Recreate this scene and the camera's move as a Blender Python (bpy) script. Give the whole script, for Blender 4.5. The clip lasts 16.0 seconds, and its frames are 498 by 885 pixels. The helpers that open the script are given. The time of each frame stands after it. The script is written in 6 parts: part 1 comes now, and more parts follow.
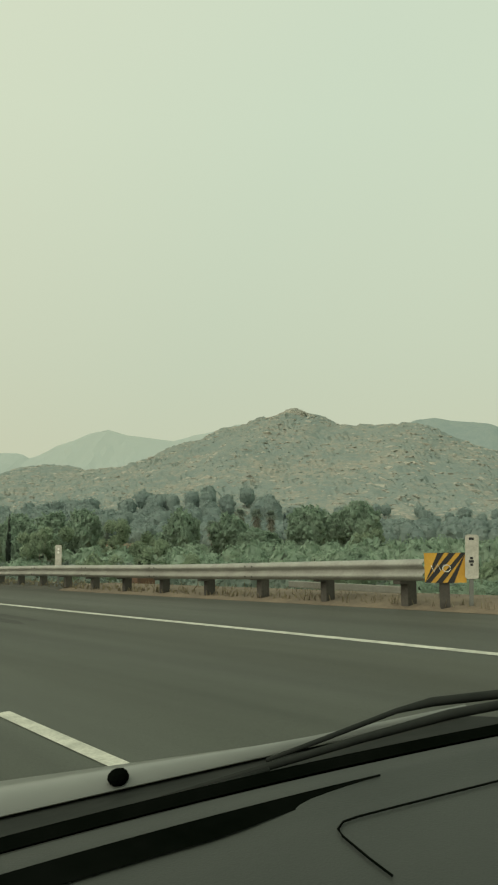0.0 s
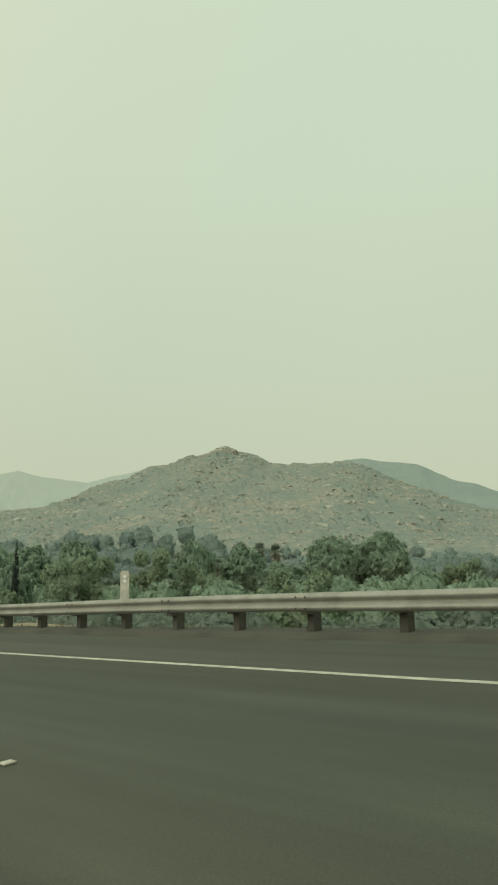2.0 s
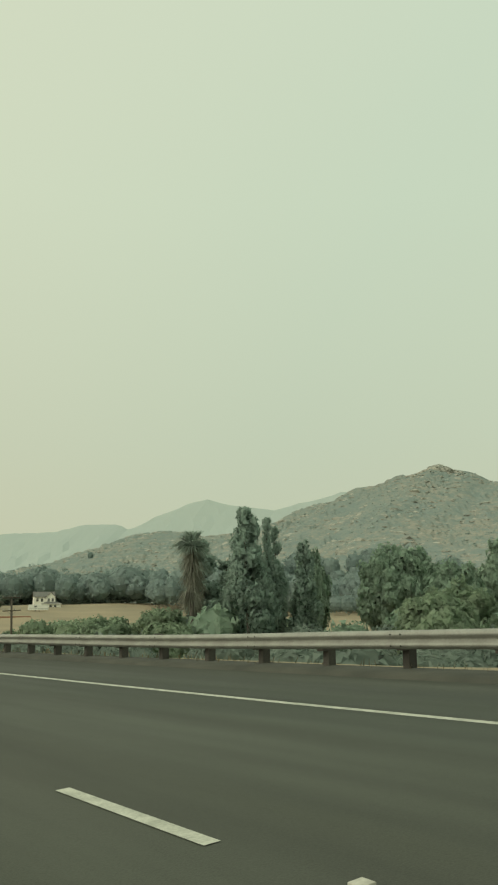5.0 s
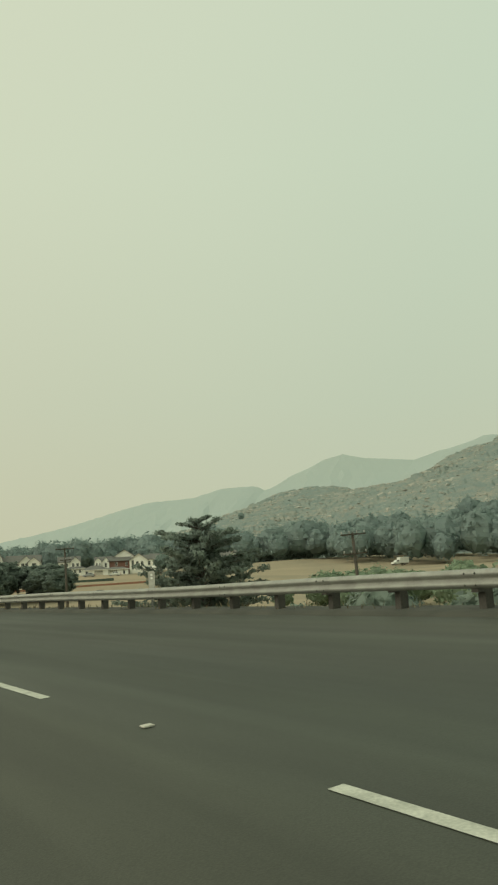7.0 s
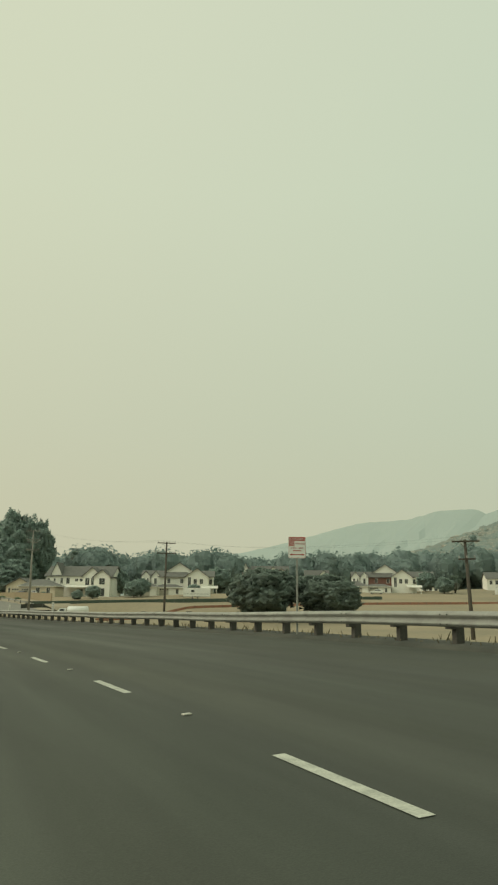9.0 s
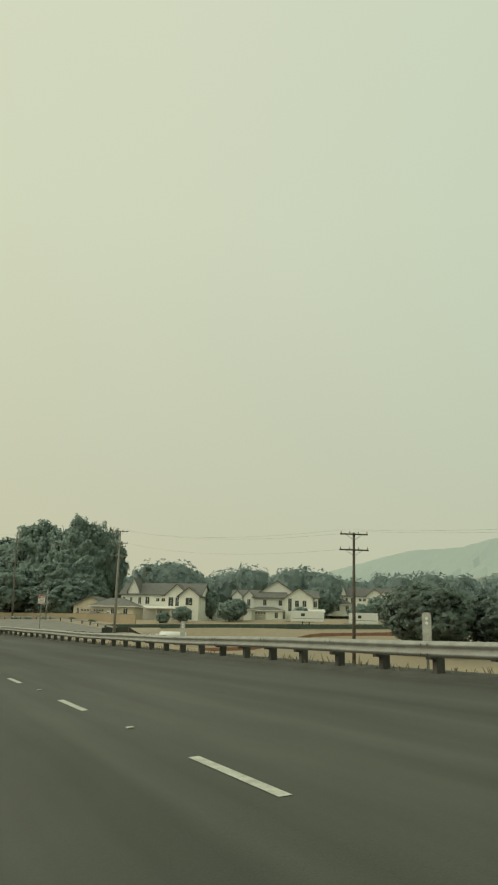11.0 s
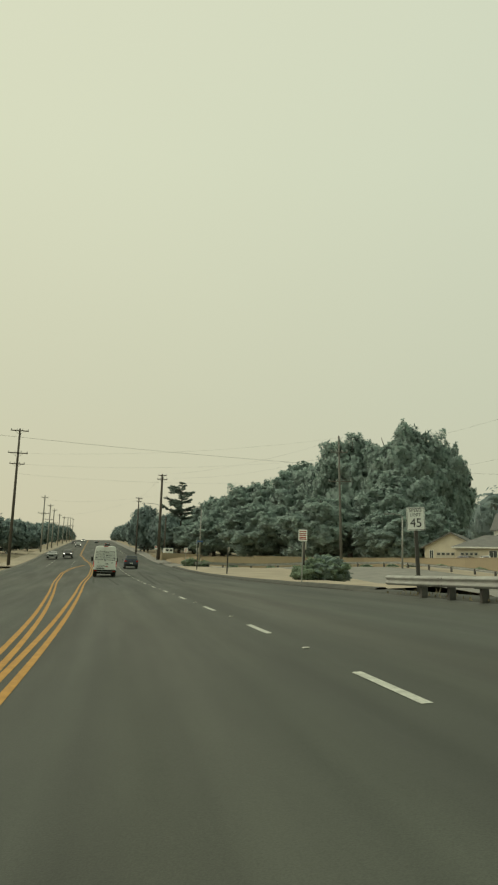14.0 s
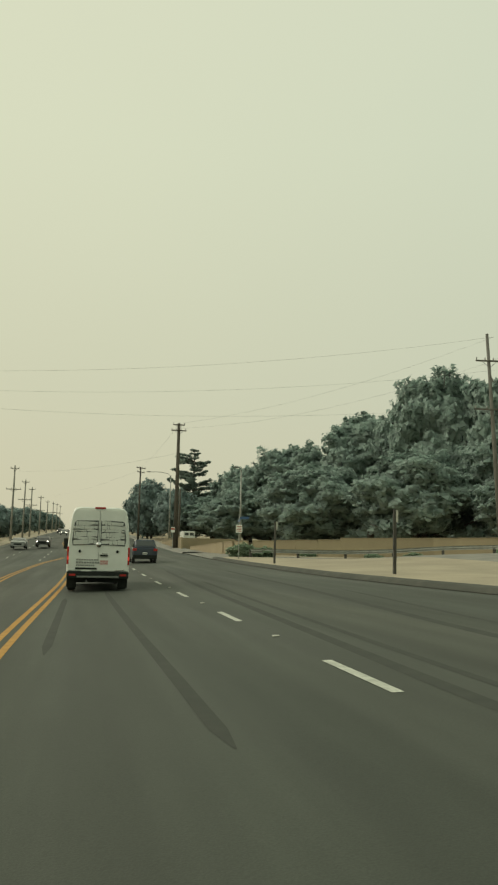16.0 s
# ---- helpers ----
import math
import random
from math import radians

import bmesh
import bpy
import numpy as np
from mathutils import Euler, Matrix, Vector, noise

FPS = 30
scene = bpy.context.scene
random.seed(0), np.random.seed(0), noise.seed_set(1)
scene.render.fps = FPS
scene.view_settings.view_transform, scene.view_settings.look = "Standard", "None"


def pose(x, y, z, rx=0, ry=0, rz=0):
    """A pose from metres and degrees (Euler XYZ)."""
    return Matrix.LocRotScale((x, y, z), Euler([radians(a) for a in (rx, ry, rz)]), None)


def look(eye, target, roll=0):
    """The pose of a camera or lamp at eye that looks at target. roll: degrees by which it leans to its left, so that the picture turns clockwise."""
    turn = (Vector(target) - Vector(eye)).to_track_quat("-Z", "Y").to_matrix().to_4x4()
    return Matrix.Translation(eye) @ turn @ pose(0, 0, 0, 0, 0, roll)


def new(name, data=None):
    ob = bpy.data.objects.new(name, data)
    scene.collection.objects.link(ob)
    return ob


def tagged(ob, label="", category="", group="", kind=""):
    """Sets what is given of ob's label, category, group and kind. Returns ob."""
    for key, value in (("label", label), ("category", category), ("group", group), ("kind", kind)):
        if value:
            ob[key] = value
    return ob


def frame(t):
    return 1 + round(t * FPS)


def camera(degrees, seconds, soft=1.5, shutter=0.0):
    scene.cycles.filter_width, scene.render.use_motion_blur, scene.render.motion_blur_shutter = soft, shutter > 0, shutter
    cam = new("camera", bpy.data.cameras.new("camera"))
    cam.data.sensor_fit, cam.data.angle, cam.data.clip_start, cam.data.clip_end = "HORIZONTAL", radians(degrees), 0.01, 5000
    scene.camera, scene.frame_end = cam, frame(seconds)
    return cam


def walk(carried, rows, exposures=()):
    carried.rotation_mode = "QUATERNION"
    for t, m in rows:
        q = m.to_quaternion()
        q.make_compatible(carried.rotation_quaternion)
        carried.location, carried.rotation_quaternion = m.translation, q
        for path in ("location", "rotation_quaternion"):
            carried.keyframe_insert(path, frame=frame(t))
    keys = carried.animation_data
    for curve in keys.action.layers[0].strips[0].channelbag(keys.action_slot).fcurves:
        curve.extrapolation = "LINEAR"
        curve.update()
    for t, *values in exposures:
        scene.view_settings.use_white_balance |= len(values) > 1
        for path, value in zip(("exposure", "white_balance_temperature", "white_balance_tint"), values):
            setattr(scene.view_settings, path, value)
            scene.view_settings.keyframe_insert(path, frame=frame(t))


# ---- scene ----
# camera and its drive along the road
cam = camera(35.89, 16.0, 2.2)
PATH = [
    (0.0, -84.01, -324.67, 4.09, -64.32, 7.45, 0.41),
    (0.5, -79.29, -315.67, 3.84, -67.63, 9.06, -0.29),
    (1.0, -74.55, -306.61, 3.55, -70.43, 10.19, -0.27),
    (1.5, -69.91, -297.29, 3.23, -71.72, 10.06, -0.12),
    (2.0, -65.14, -287.96, 2.97, -71.01, 10.61, 1.13),
    (2.5, -60.3, -278.53, 2.74, -69.82, 11.32, 1.78),
    (3.0, -55.35, -269.03, 2.6, -67.98, 11.72, 2.15),
    (3.5, -50.43, -259.43, 2.45, -65.32, 12.22, 0.74),
    (4.0, -45.66, -249.71, 2.28, -62.50, 12.93, -0.50),
    (4.2, -43.82, -245.78, 2.20, -61.64, 13.38, -0.58),
    (4.9, -37.74, -231.92, 1.88, -58.60, 13.10, 0.00),
    (5.6, -32.26, -217.93, 1.55, -55.20, 12.00, 0.70),
    (6.3, -27.35, -203.90, 1.33, -51.93, 10.83, 1.53),
    (6.5, -26.05, -199.89, 1.29, -50.68, 10.03, 2.76),
    (7.0, -22.96, -189.88, 1.24, -48.08, 10.15, 3.07),
    (7.5, -20.11, -179.88, 1.22, -45.35, 10.95, 2.33),
    (8.0, -17.48, -169.87, 1.23, -41.32, 12.03, 1.58),
    (8.5, -15.07, -159.84, 1.22, -36.00, 11.96, 0.51),
    (8.7, -14.17, -155.82, 1.21, -34.21, 11.78, -0.14),
    (9.4, -11.30, -141.63, 1.16, -32.60, 12.40, -0.50),
    (10.1, -8.88, -127.27, 1.04, -31.50, 13.30, -0.70),
    (10.8, -6.87, -112.70, 0.89, -30.52, 14.02, -0.81),
    (11.0, -6.36, -108.51, 0.84, -29.92, 14.01, -1.30),
    (11.5, -5.16, -97.95, 0.74, -27.03, 13.19, -0.08),
    (12.0, -4.06, -87.30, 0.68, -23.08, 11.91, 0.74),
    (12.5, -3.03, -76.58, 0.66, -20.65, 9.70, 0.84),
    (13.0, -2.09, -65.79, 0.69, -18.82, 7.99, 0.38),
    (13.5, -1.30, -54.94, 0.76, -14.94, 8.69, -1.39),
    (14.0, -0.70, -44.03, 0.86, -11.50, 10.01, -1.97),
    (14.5, -0.30, -33.07, 0.97, -11.59, 9.03, 0.50),
    (15.0, -0.09, -22.08, 1.09, -12.59, 6.40, 0.74),
    (15.5, -0.02, -11.05, 1.22, -12.40, 7.32, 0.15),
    (16.0, 0.00, 0.00, 1.37, -12.09, 9.21, -0.97),
]
walk(cam, [(t, pose(x, y, z, 90 + pitch, roll, yaw)) for t, x, y, z, yaw, pitch, roll in PATH],
     exposures=[(0, 0.05, 6500, 9.3), (1.5, 0.04, 6500, 7.5), (4, 0.01, 6500, 7), (8, -0.06, 6500, 8), (11.5, -0.09, 6500, 8.8), (13.5, -0.05, 6500, 10), (16, -0.03, 6500, 10)])

# ---- light: smoke-veiled daylight, the sun ahead, left and high ----
SUN_DIR = Vector((-0.78, 0.22, 0.62)).normalized()
world = bpy.data.worlds.new("smoky_sky")
scene.world = world
world.use_nodes = True
wn, wl = world.node_tree.nodes, world.node_tree.links
wn.clear()


def wnode(kind, **values):
    n = wn.new(kind)
    for k, v in values.items():
        n.inputs[int(k[1:])].default_value = v
    return n


sky = wn.new("ShaderNodeTexSky")
sky.sky_type, sky.sun_disc = "NISHITA", False
sky.sun_elevation, sky.sun_rotation = math.asin(SUN_DIR.z), math.atan2(SUN_DIR.x, SUN_DIR.y)
sky.dust_density, sky.air_density = 8.0, 2.0
coord = wn.new("ShaderNodeTexCoord")
sep = wn.new("ShaderNodeSeparateXYZ")
wl.new(coord.outputs["Generated"], sep.inputs[0])
ramp = wn.new("ShaderNodeValToRGB")
el = ramp.color_ramp.elements
el[0].position, el[0].color = 0.0, (0.49, 0.515, 0.385, 1)
el[1].position, el[1].color = 1.0, (0.68, 0.76, 0.63, 1)
for pos, c in ((0.06, (0.585, 0.60, 0.455)), (0.22, (0.59, 0.64, 0.505)), (0.5, (0.635, 0.715, 0.575))):
    e = el.new(pos)
    e.color = (*c, 1)
wl.new(sep.outputs["Z"], ramp.inputs[0])
toward = wn.new("ShaderNodeVectorMath")
toward.operation = "DOT_PRODUCT"
toward.inputs[1].default_value = Vector((-0.45, 0.74, 0.5)).normalized()
wl.new(coord.outputs["Generated"], toward.inputs[0])
glow = wn.new("ShaderNodeValToRGB")
ge = glow.color_ramp.elements
ge[0].position, ge[0].color = 0.1, (0.96, 0.985, 0.945, 1)
ge[1].position, ge[1].color = 1.0, (1.145, 1.05, 0.945, 1)
e = ge.new(0.62)
e.color = (1.055, 1.005, 0.94, 1)
wl.new(toward.outputs["Value"], glow.inputs[0])
cloud = wnode("ShaderNodeTexNoise", _2=1.7, _3=3.0)
wl.new(coord.outputs["Generated"], cloud.inputs[0])
cr = wn.new("ShaderNodeMapRange")
cr.inputs[3].default_value, cr.inputs[4].default_value = 0.975, 1.025
wl.new(cloud.outputs[0], cr.inputs[0])
mul = wn.new("ShaderNodeMix")
mul.data_type, mul.blend_type = "RGBA", "MULTIPLY"
mul.inputs[0].default_value = 1.0
wl.new(ramp.outputs[0], mul.inputs[6])
wl.new(glow.outputs[0], mul.inputs[7])
mul2 = wn.new("ShaderNodeVectorMath")
mul2.operation = "SCALE"
wl.new(mul.outputs[2], mul2.inputs[0])
wl.new(cr.outputs[0], mul2.inputs["Scale"])
veil = wn.new("ShaderNodeBackground")
wl.new(mul2.outputs[0], veil.inputs[0])
veil.inputs[1].default_value = 1.0
clear = wn.new("ShaderNodeBackground")
wl.new(sky.outputs[0], clear.inputs[0])
clear.inputs[1].default_value = 0.06
both = wn.new("ShaderNodeMixShader")
both.inputs[0].default_value = 0.95
wout = wn.new("ShaderNodeOutputWorld")
wl.new(clear.outputs[0], both.inputs[1])
wl.new(veil.outputs[0], both.inputs[2])
wl.new(both.outputs[0], wout.inputs[0])

sun = new("sun", bpy.data.lights.new("sun", "SUN"))
sun.data.energy, sun.data.angle, sun.data.color = 1.5, radians(60), (1.0, 0.95, 0.82)
sun.matrix_basis = look(SUN_DIR * 100, (0, 0, 0))
# ---- materials ----
def mat(name, c1, c2, scale=3.0, rough=0.8, bump=0.0, metal=0.0, fine=40.0, mixfine=0.35, random_tint=0.0, island=0.0, coat=0.0, spec=0.4, along=1.0):
    """Two colours over a coarse noise, a finer grain on top, and bump."""
    m = bpy.data.materials.new(name)
    m.use_nodes = True
    n, l = m.node_tree.nodes, m.node_tree.links
    b = n["Principled BSDF"]
    b.inputs["Roughness"].default_value, b.inputs["Metallic"].default_value = rough, metal
    b.inputs["Specular IOR Level"].default_value, b.inputs["Coat Weight"].default_value = spec, coat
    tc = n.new("ShaderNodeTexCoord")
    a = n.new("ShaderNodeTexNoise")
    a.inputs["Scale"].default_value, a.inputs["Detail"].default_value = scale, 5.0
    g = n.new("ShaderNodeTexNoise")
    g.inputs["Scale"].default_value, g.inputs["Detail"].default_value = fine, 3.0
    mp = n.new("ShaderNodeMapping")
    mp.inputs["Scale"].default_value = (1, along, 1)
    l.new(tc.outputs["Object"], mp.inputs[0])
    l.new(mp.outputs[0], a.inputs[0])
    l.new(tc.outputs["Object"], g.inputs[0])
    s = n.new("ShaderNodeMath")
    s.operation = "MULTIPLY_ADD"
    l.new(g.outputs[0], s.inputs[0])
    s.inputs[1].default_value = mixfine
    l.new(a.outputs[0], s.inputs[2])
    r = n.new("ShaderNodeMapRange")
    r.inputs[1].default_value, r.inputs[2].default_value = 0.32 + mixfine / 2, 0.68 + mixfine / 2
    l.new(s.outputs[0], r.inputs[0])
    mx = n.new("ShaderNodeMix")
    mx.data_type = "RGBA"
    mx.inputs[6].default_value, mx.inputs[7].default_value = (*c1, 1), (*c2, 1)
    l.new(r.outputs[0], mx.inputs[0])
    col = mx.outputs[2]
    if random_tint or island:
        hv = n.new("ShaderNodeHueSaturation")
        mr = n.new("ShaderNodeMapRange")
        amount = random_tint or island
        mr.inputs[3].default_value, mr.inputs[4].default_value = 1 - amount, 1 + amount
        if island:
            src = n.new("ShaderNodeNewGeometry").outputs["Random Per Island"]
        else:
            src = n.new("ShaderNodeObjectInfo").outputs["Random"]
        l.new(src, mr.inputs[0])
        l.new(mr.outputs[0], hv.inputs["Value"])
        l.new(col, hv.inputs["Color"])
        col = hv.outputs[0]
    l.new(col, b.inputs["Base Color"])
    if bump:
        bp = n.new("ShaderNodeBump")
        bp.inputs["Strength"].default_value, bp.inputs["Distance"].default_value = bump, 0.02
        l.new(s.outputs[0], bp.inputs["Height"])
        l.new(bp.outputs[0], b.inputs["Normal"])
    return m


def plain(name, c, rough=0.6, metal=0.0, coat=0.0):
    return mat(name, [v * 0.93 for v in c], [min(1, v * 1.06) for v in c], 2.0, rough, 0.0, metal, 30, 0.3, coat=coat)


def leafy(name, c1, c2, scale=0.5, fine=3.0, island=0.3):
    """Leaves: part of the light passes through them."""
    m = mat(name, c1, c2, scale, 0.85, 0, 0, fine, 0.6, island=island, spec=0.2)
    n, l = m.node_tree.nodes, m.node_tree.links
    b, o = n["Principled BSDF"], n["Material Output"]
    t = n.new("ShaderNodeBsdfTranslucent")
    l.new(b.inputs["Base Color"].links[0].from_socket, t.inputs[0])
    mx = n.new("ShaderNodeMixShader")
    mx.inputs[0].default_value = 0.5
    l.new(b.outputs[0], mx.inputs[1])
    l.new(t.outputs[0], mx.inputs[2])
    l.new(mx.outputs[0], o.inputs[0])
    return m


def glass_mat(name, tint):
    m = bpy.data.materials.new(name)
    m.use_nodes = True
    b = m.node_tree.nodes["Principled BSDF"]
    b.inputs["Base Color"].default_value = (*tint, 1)
    b.inputs["Roughness"].default_value, b.inputs["Specular IOR Level"].default_value = 0.06, 0.6
    return m


def lit(name, c, strength):
    m = bpy.data.materials.new(name)
    m.use_nodes = True
    b = m.node_tree.nodes["Principled BSDF"]
    b.inputs["Base Color"].default_value = (*c, 1)
    b.inputs["Emission Color"].default_value, b.inputs["Emission Strength"].default_value = (*c, 1), strength
    return m


M = dict(
    skid=mat("tyre_rubber_mark", (0.033, 0.037, 0.029), (0.046, 0.05, 0.039), 3, 0.85, 0, 0, 30),
    dike=mat("asphalt_kerb", (0.05, 0.053, 0.042), (0.078, 0.079, 0.062), 1.2, 0.9, 0.3),
    white_line=mat("white_road_paint", (0.34, 0.35, 0.29), (0.55, 0.56, 0.47), 5, 0.7, 0.1, 0, 40, 0.5),
    yellow_line=mat("yellow_road_paint", (0.33, 0.165, 0.025), (0.47, 0.25, 0.04), 5, 0.7, 0.1, 0, 40, 0.5),
    dry=mat("dry_grass_ground", (0.33, 0.268, 0.17), (0.245, 0.212, 0.14), 0.05, 0.95, 0.4, 0, 1.5, 0.6),
    dirt=mat("pale_dirt", (0.38, 0.325, 0.228), (0.29, 0.25, 0.178), 0.35, 0.95, 0.35, 0, 9, 0.5),
    dirt_dark=mat("brown_dirt", (0.12, 0.098, 0.068), (0.19, 0.15, 0.10), 1.3, 0.95, 0.5, 0, 14, 0.6),
    concrete=mat("grey_concrete", (0.25, 0.24, 0.2), (0.18, 0.175, 0.15), 0.8, 0.9, 0.2),
    galv=mat("galvanised_steel", (0.36, 0.365, 0.32), (0.27, 0.27, 0.235), 2.5, 0.55, 0.08, 0.35, 25, 0.5),
    galv_new=mat("new_galvanised_steel", (0.58, 0.61, 0.57), (0.48, 0.51, 0.475), 2.5, 0.38, 0.05, 0.6, 25, 0.4),
    post=mat("weathered_post_timber", (0.085, 0.08, 0.066), (0.05, 0.047, 0.04), 3, 0.9, 0.4, 0, 25, 0.5, random_tint=0.25),
    pole=mat("brown_utility_pole_timber", (0.10, 0.088, 0.066), (0.065, 0.057, 0.045), 2, 0.9, 0.4, 0, 18, 0.5),
    # brown pole timber lightened to paint in haze
    pole_mid=mat("haze_paled_pole_timber", (0.165, 0.16, 0.135), (0.115, 0.11, 0.092), 2, 0.9, 0.3, 0, 18, 0.5),
    pole_grey=mat("grey_weathered_pole", (0.29, 0.28, 0.24), (0.22, 0.215, 0.18), 2, 0.9, 0.3, 0, 18, 0.5),
    steel=mat("dull_steel", (0.22, 0.23, 0.21), (0.16, 0.165, 0.15), 2, 0.5, 0.0, 0.5),
    wire=plain("black_cable", (0.15, 0.155, 0.13), 0.8),
    insul=plain("porcelain_grey", (0.38, 0.38, 0.35), 0.4),
    sign_white=mat("white_sign_sheeting", (0.82, 0.83, 0.76), (0.74, 0.75, 0.68), 3, 0.5),
    sign_red=plain("red_sign_ink", (0.42, 0.075, 0.05), 0.5),
    sign_black=plain("black_sign_ink", (0.025, 0.025, 0.025), 0.5),
    sign_yellow=mat("yellow_sign_sheeting", (0.62, 0.36, 0.05), (0.52, 0.29, 0.04), 5, 0.5),
    sign_blue=plain("blue_street_sign", (0.05, 0.11, 0.22), 0.5),
    paddle=mat("grimy_white_plastic", (0.55, 0.54, 0.46), (0.36, 0.35, 0.29), 4, 0.7, 0.1, 0, 30, 0.5),
    stucco=mat("cream_stucco", (0.80, 0.79, 0.69), (0.74, 0.73, 0.64), 1.2, 0.9, 0.1),
    stucco_tan=mat("tan_stucco", (0.60, 0.54, 0.40), (0.53, 0.47, 0.35), 1.2, 0.9, 0.1),
    brick=mat("red_brick_cladding", (0.23, 0.12, 0.085), (0.17, 0.09, 0.07), 6, 0.9, 0.3),
    roof=mat("grey_roof_shingle", (0.165, 0.165, 0.145), (0.125, 0.125, 0.11), 1.5, 0.9, 0.5, 0, 8, 0.6, random_tint=0.12),
    trim=plain("white_trim", (0.72, 0.71, 0.62), 0.7),
    window=glass_mat("dark_window_glass", (0.05, 0.055, 0.05)),
    door=plain("garage_door_beige", (0.46, 0.43, 0.34), 0.7),
    wall_block=mat("tan_block_wall", (0.345, 0.285, 0.18), (0.295, 0.24, 0.155), 0.6, 0.95, 0.3, 0, 12, 0.5, random_tint=0.07),
    fence_green=mat("green_fence_cloth", (0.07, 0.10, 0.08), (0.10, 0.13, 0.10), 1, 0.9),
    fence_orange=mat("orange_barrier_mesh", (0.40, 0.20, 0.13), (0.34, 0.17, 0.11), 1, 0.8),
    bark=mat("grey_brown_bark", (0.14, 0.128, 0.105), (0.09, 0.085, 0.072), 4, 0.95, 0.5, 0, 30, 0.6),
    bark_pale=mat("pale_eucalyptus_bark", (0.42, 0.40, 0.32), (0.27, 0.25, 0.20), 3, 0.9, 0.3),
    # haze painted in: paler leaf colours stand for the smoke before the trees
    leaf_oak=leafy("haze_lifted_oak_leaves", (0.355, 0.445, 0.39), (0.385, 0.475, 0.41), 0.25, 2, 0.08),
    leaf_mid=leafy("haze_lifted_leaves", (0.305, 0.41, 0.305), (0.34, 0.44, 0.325), 0.2, 2, 0.12),
    leaf_euc=leafy("haze_lifted_olive_leaves", (0.285, 0.37, 0.25), (0.325, 0.405, 0.27), 0.3, 2, 0.14),
    leaf_con=leafy("haze_lifted_needles", (0.285, 0.38, 0.315), (0.32, 0.41, 0.335), 0.3, 2, 0.12),
    # far leaves: the haze of distance is put into this colour
    leaf_far=leafy("far_haze_painted_leaves", (0.275, 0.352, 0.328), (0.31, 0.385, 0.35), 0.05, 0.5, 0.1),
    leaf_dark=leafy("dark_dense_leaves", (0.225, 0.28, 0.235), (0.255, 0.31, 0.255), 0.3, 2, 0.12),
    leaf_cyp=leafy("dark_cypress_sprays", (0.062, 0.082, 0.068), (0.085, 0.105, 0.085), 0.3, 2, 0.2),
    # palm colours greyed so that haze is part of the paint
    frond=leafy("palm_fronds", (0.26, 0.325, 0.275), (0.30, 0.36, 0.295), 1, 6, 0.3),
    frond_dry=leafy("dry_palm_skirt", (0.29, 0.29, 0.235), (0.25, 0.255, 0.21), 1, 6, 0.3),
    # rock, scrub and range colours lightened and greyed to paint in haze
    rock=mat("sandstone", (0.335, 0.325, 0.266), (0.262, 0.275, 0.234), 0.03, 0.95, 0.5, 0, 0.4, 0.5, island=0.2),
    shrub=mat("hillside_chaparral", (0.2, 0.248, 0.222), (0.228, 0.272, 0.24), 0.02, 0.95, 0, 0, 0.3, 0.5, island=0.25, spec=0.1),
    range_far=mat("far_haze_painted_range", (0.34, 0.40, 0.37), (0.36, 0.418, 0.38), 0.002, 1.0, 0, 0, 0.01, 0.4, spec=0.0),
    van_white=mat("white_vehicle_paint", (0.72, 0.73, 0.66), (0.66, 0.67, 0.60), 1.5, 0.35, 0, 0, 12, 0.3, coat=0.3),
    film=mat("peeling_white_window_film", (0.62, 0.63, 0.56), (0.50, 0.51, 0.46), 3, 0.6, 0.2),
    car_dark=plain("dark_blue_paint", (0.025, 0.035, 0.05), 0.3, 0, 0.5),
    car_silver=plain("silver_paint", (0.30, 0.31, 0.29), 0.35, 0.3, 0.4),
    car_black=plain("black_paint", (0.03, 0.03, 0.03), 0.3, 0, 0.5),
    black=mat("black_plastic", (0.020, 0.023, 0.020), (0.030, 0.033, 0.029), 6, 0.65, 0.05, spec=0.03),
    # black rubber, also used as the shade inside the defroster slot
    rubber=mat("matt_black_rubber_and_slot_shade", (0.002, 0.003, 0.002), (0.004, 0.005, 0.004), 6, 0.9, 0, spec=0.0),
    tyre=mat("tyre_rubber", (0.03, 0.03, 0.028), (0.045, 0.044, 0.04), 6, 0.9, 0.2),
    rim=plain("alloy_rim", (0.4, 0.4, 0.38), 0.35, 0.8),
    red_lamp=plain("red_lamp_lens", (0.40, 0.025, 0.02), 0.2),
    red_lit=lit("lit_brake_lamp", (0.75, 0.05, 0.03), 0.45),
    headlight=lit("lit_headlamp", (1.0, 0.95, 0.8), 4.0),
    chrome=plain("chrome", (0.55, 0.55, 0.52), 0.15, 1.0),
    bars=plain("grey_lettering", (0.20, 0.20, 0.18), 0.6),
    dash=mat("dark_dashboard_plastic", (0.024, 0.029, 0.024), (0.031, 0.036, 0.030), 5, 0.6, 0.12, 0, 300, 0.5),
    hood=mat("grey_hood_paint", (0.125, 0.135, 0.12), (0.15, 0.16, 0.14), 1.5, 0.35, 0, 0, 12, 0.3, coat=0.3),
    straw=mat("dry_straw", (0.30, 0.24, 0.14), (0.19, 0.16, 0.10), 2, 0.95, island=0.3),
    rust=mat("rusty_steel", (0.15, 0.085, 0.05), (0.10, 0.07, 0.05), 6, 0.85, 0.3),
)


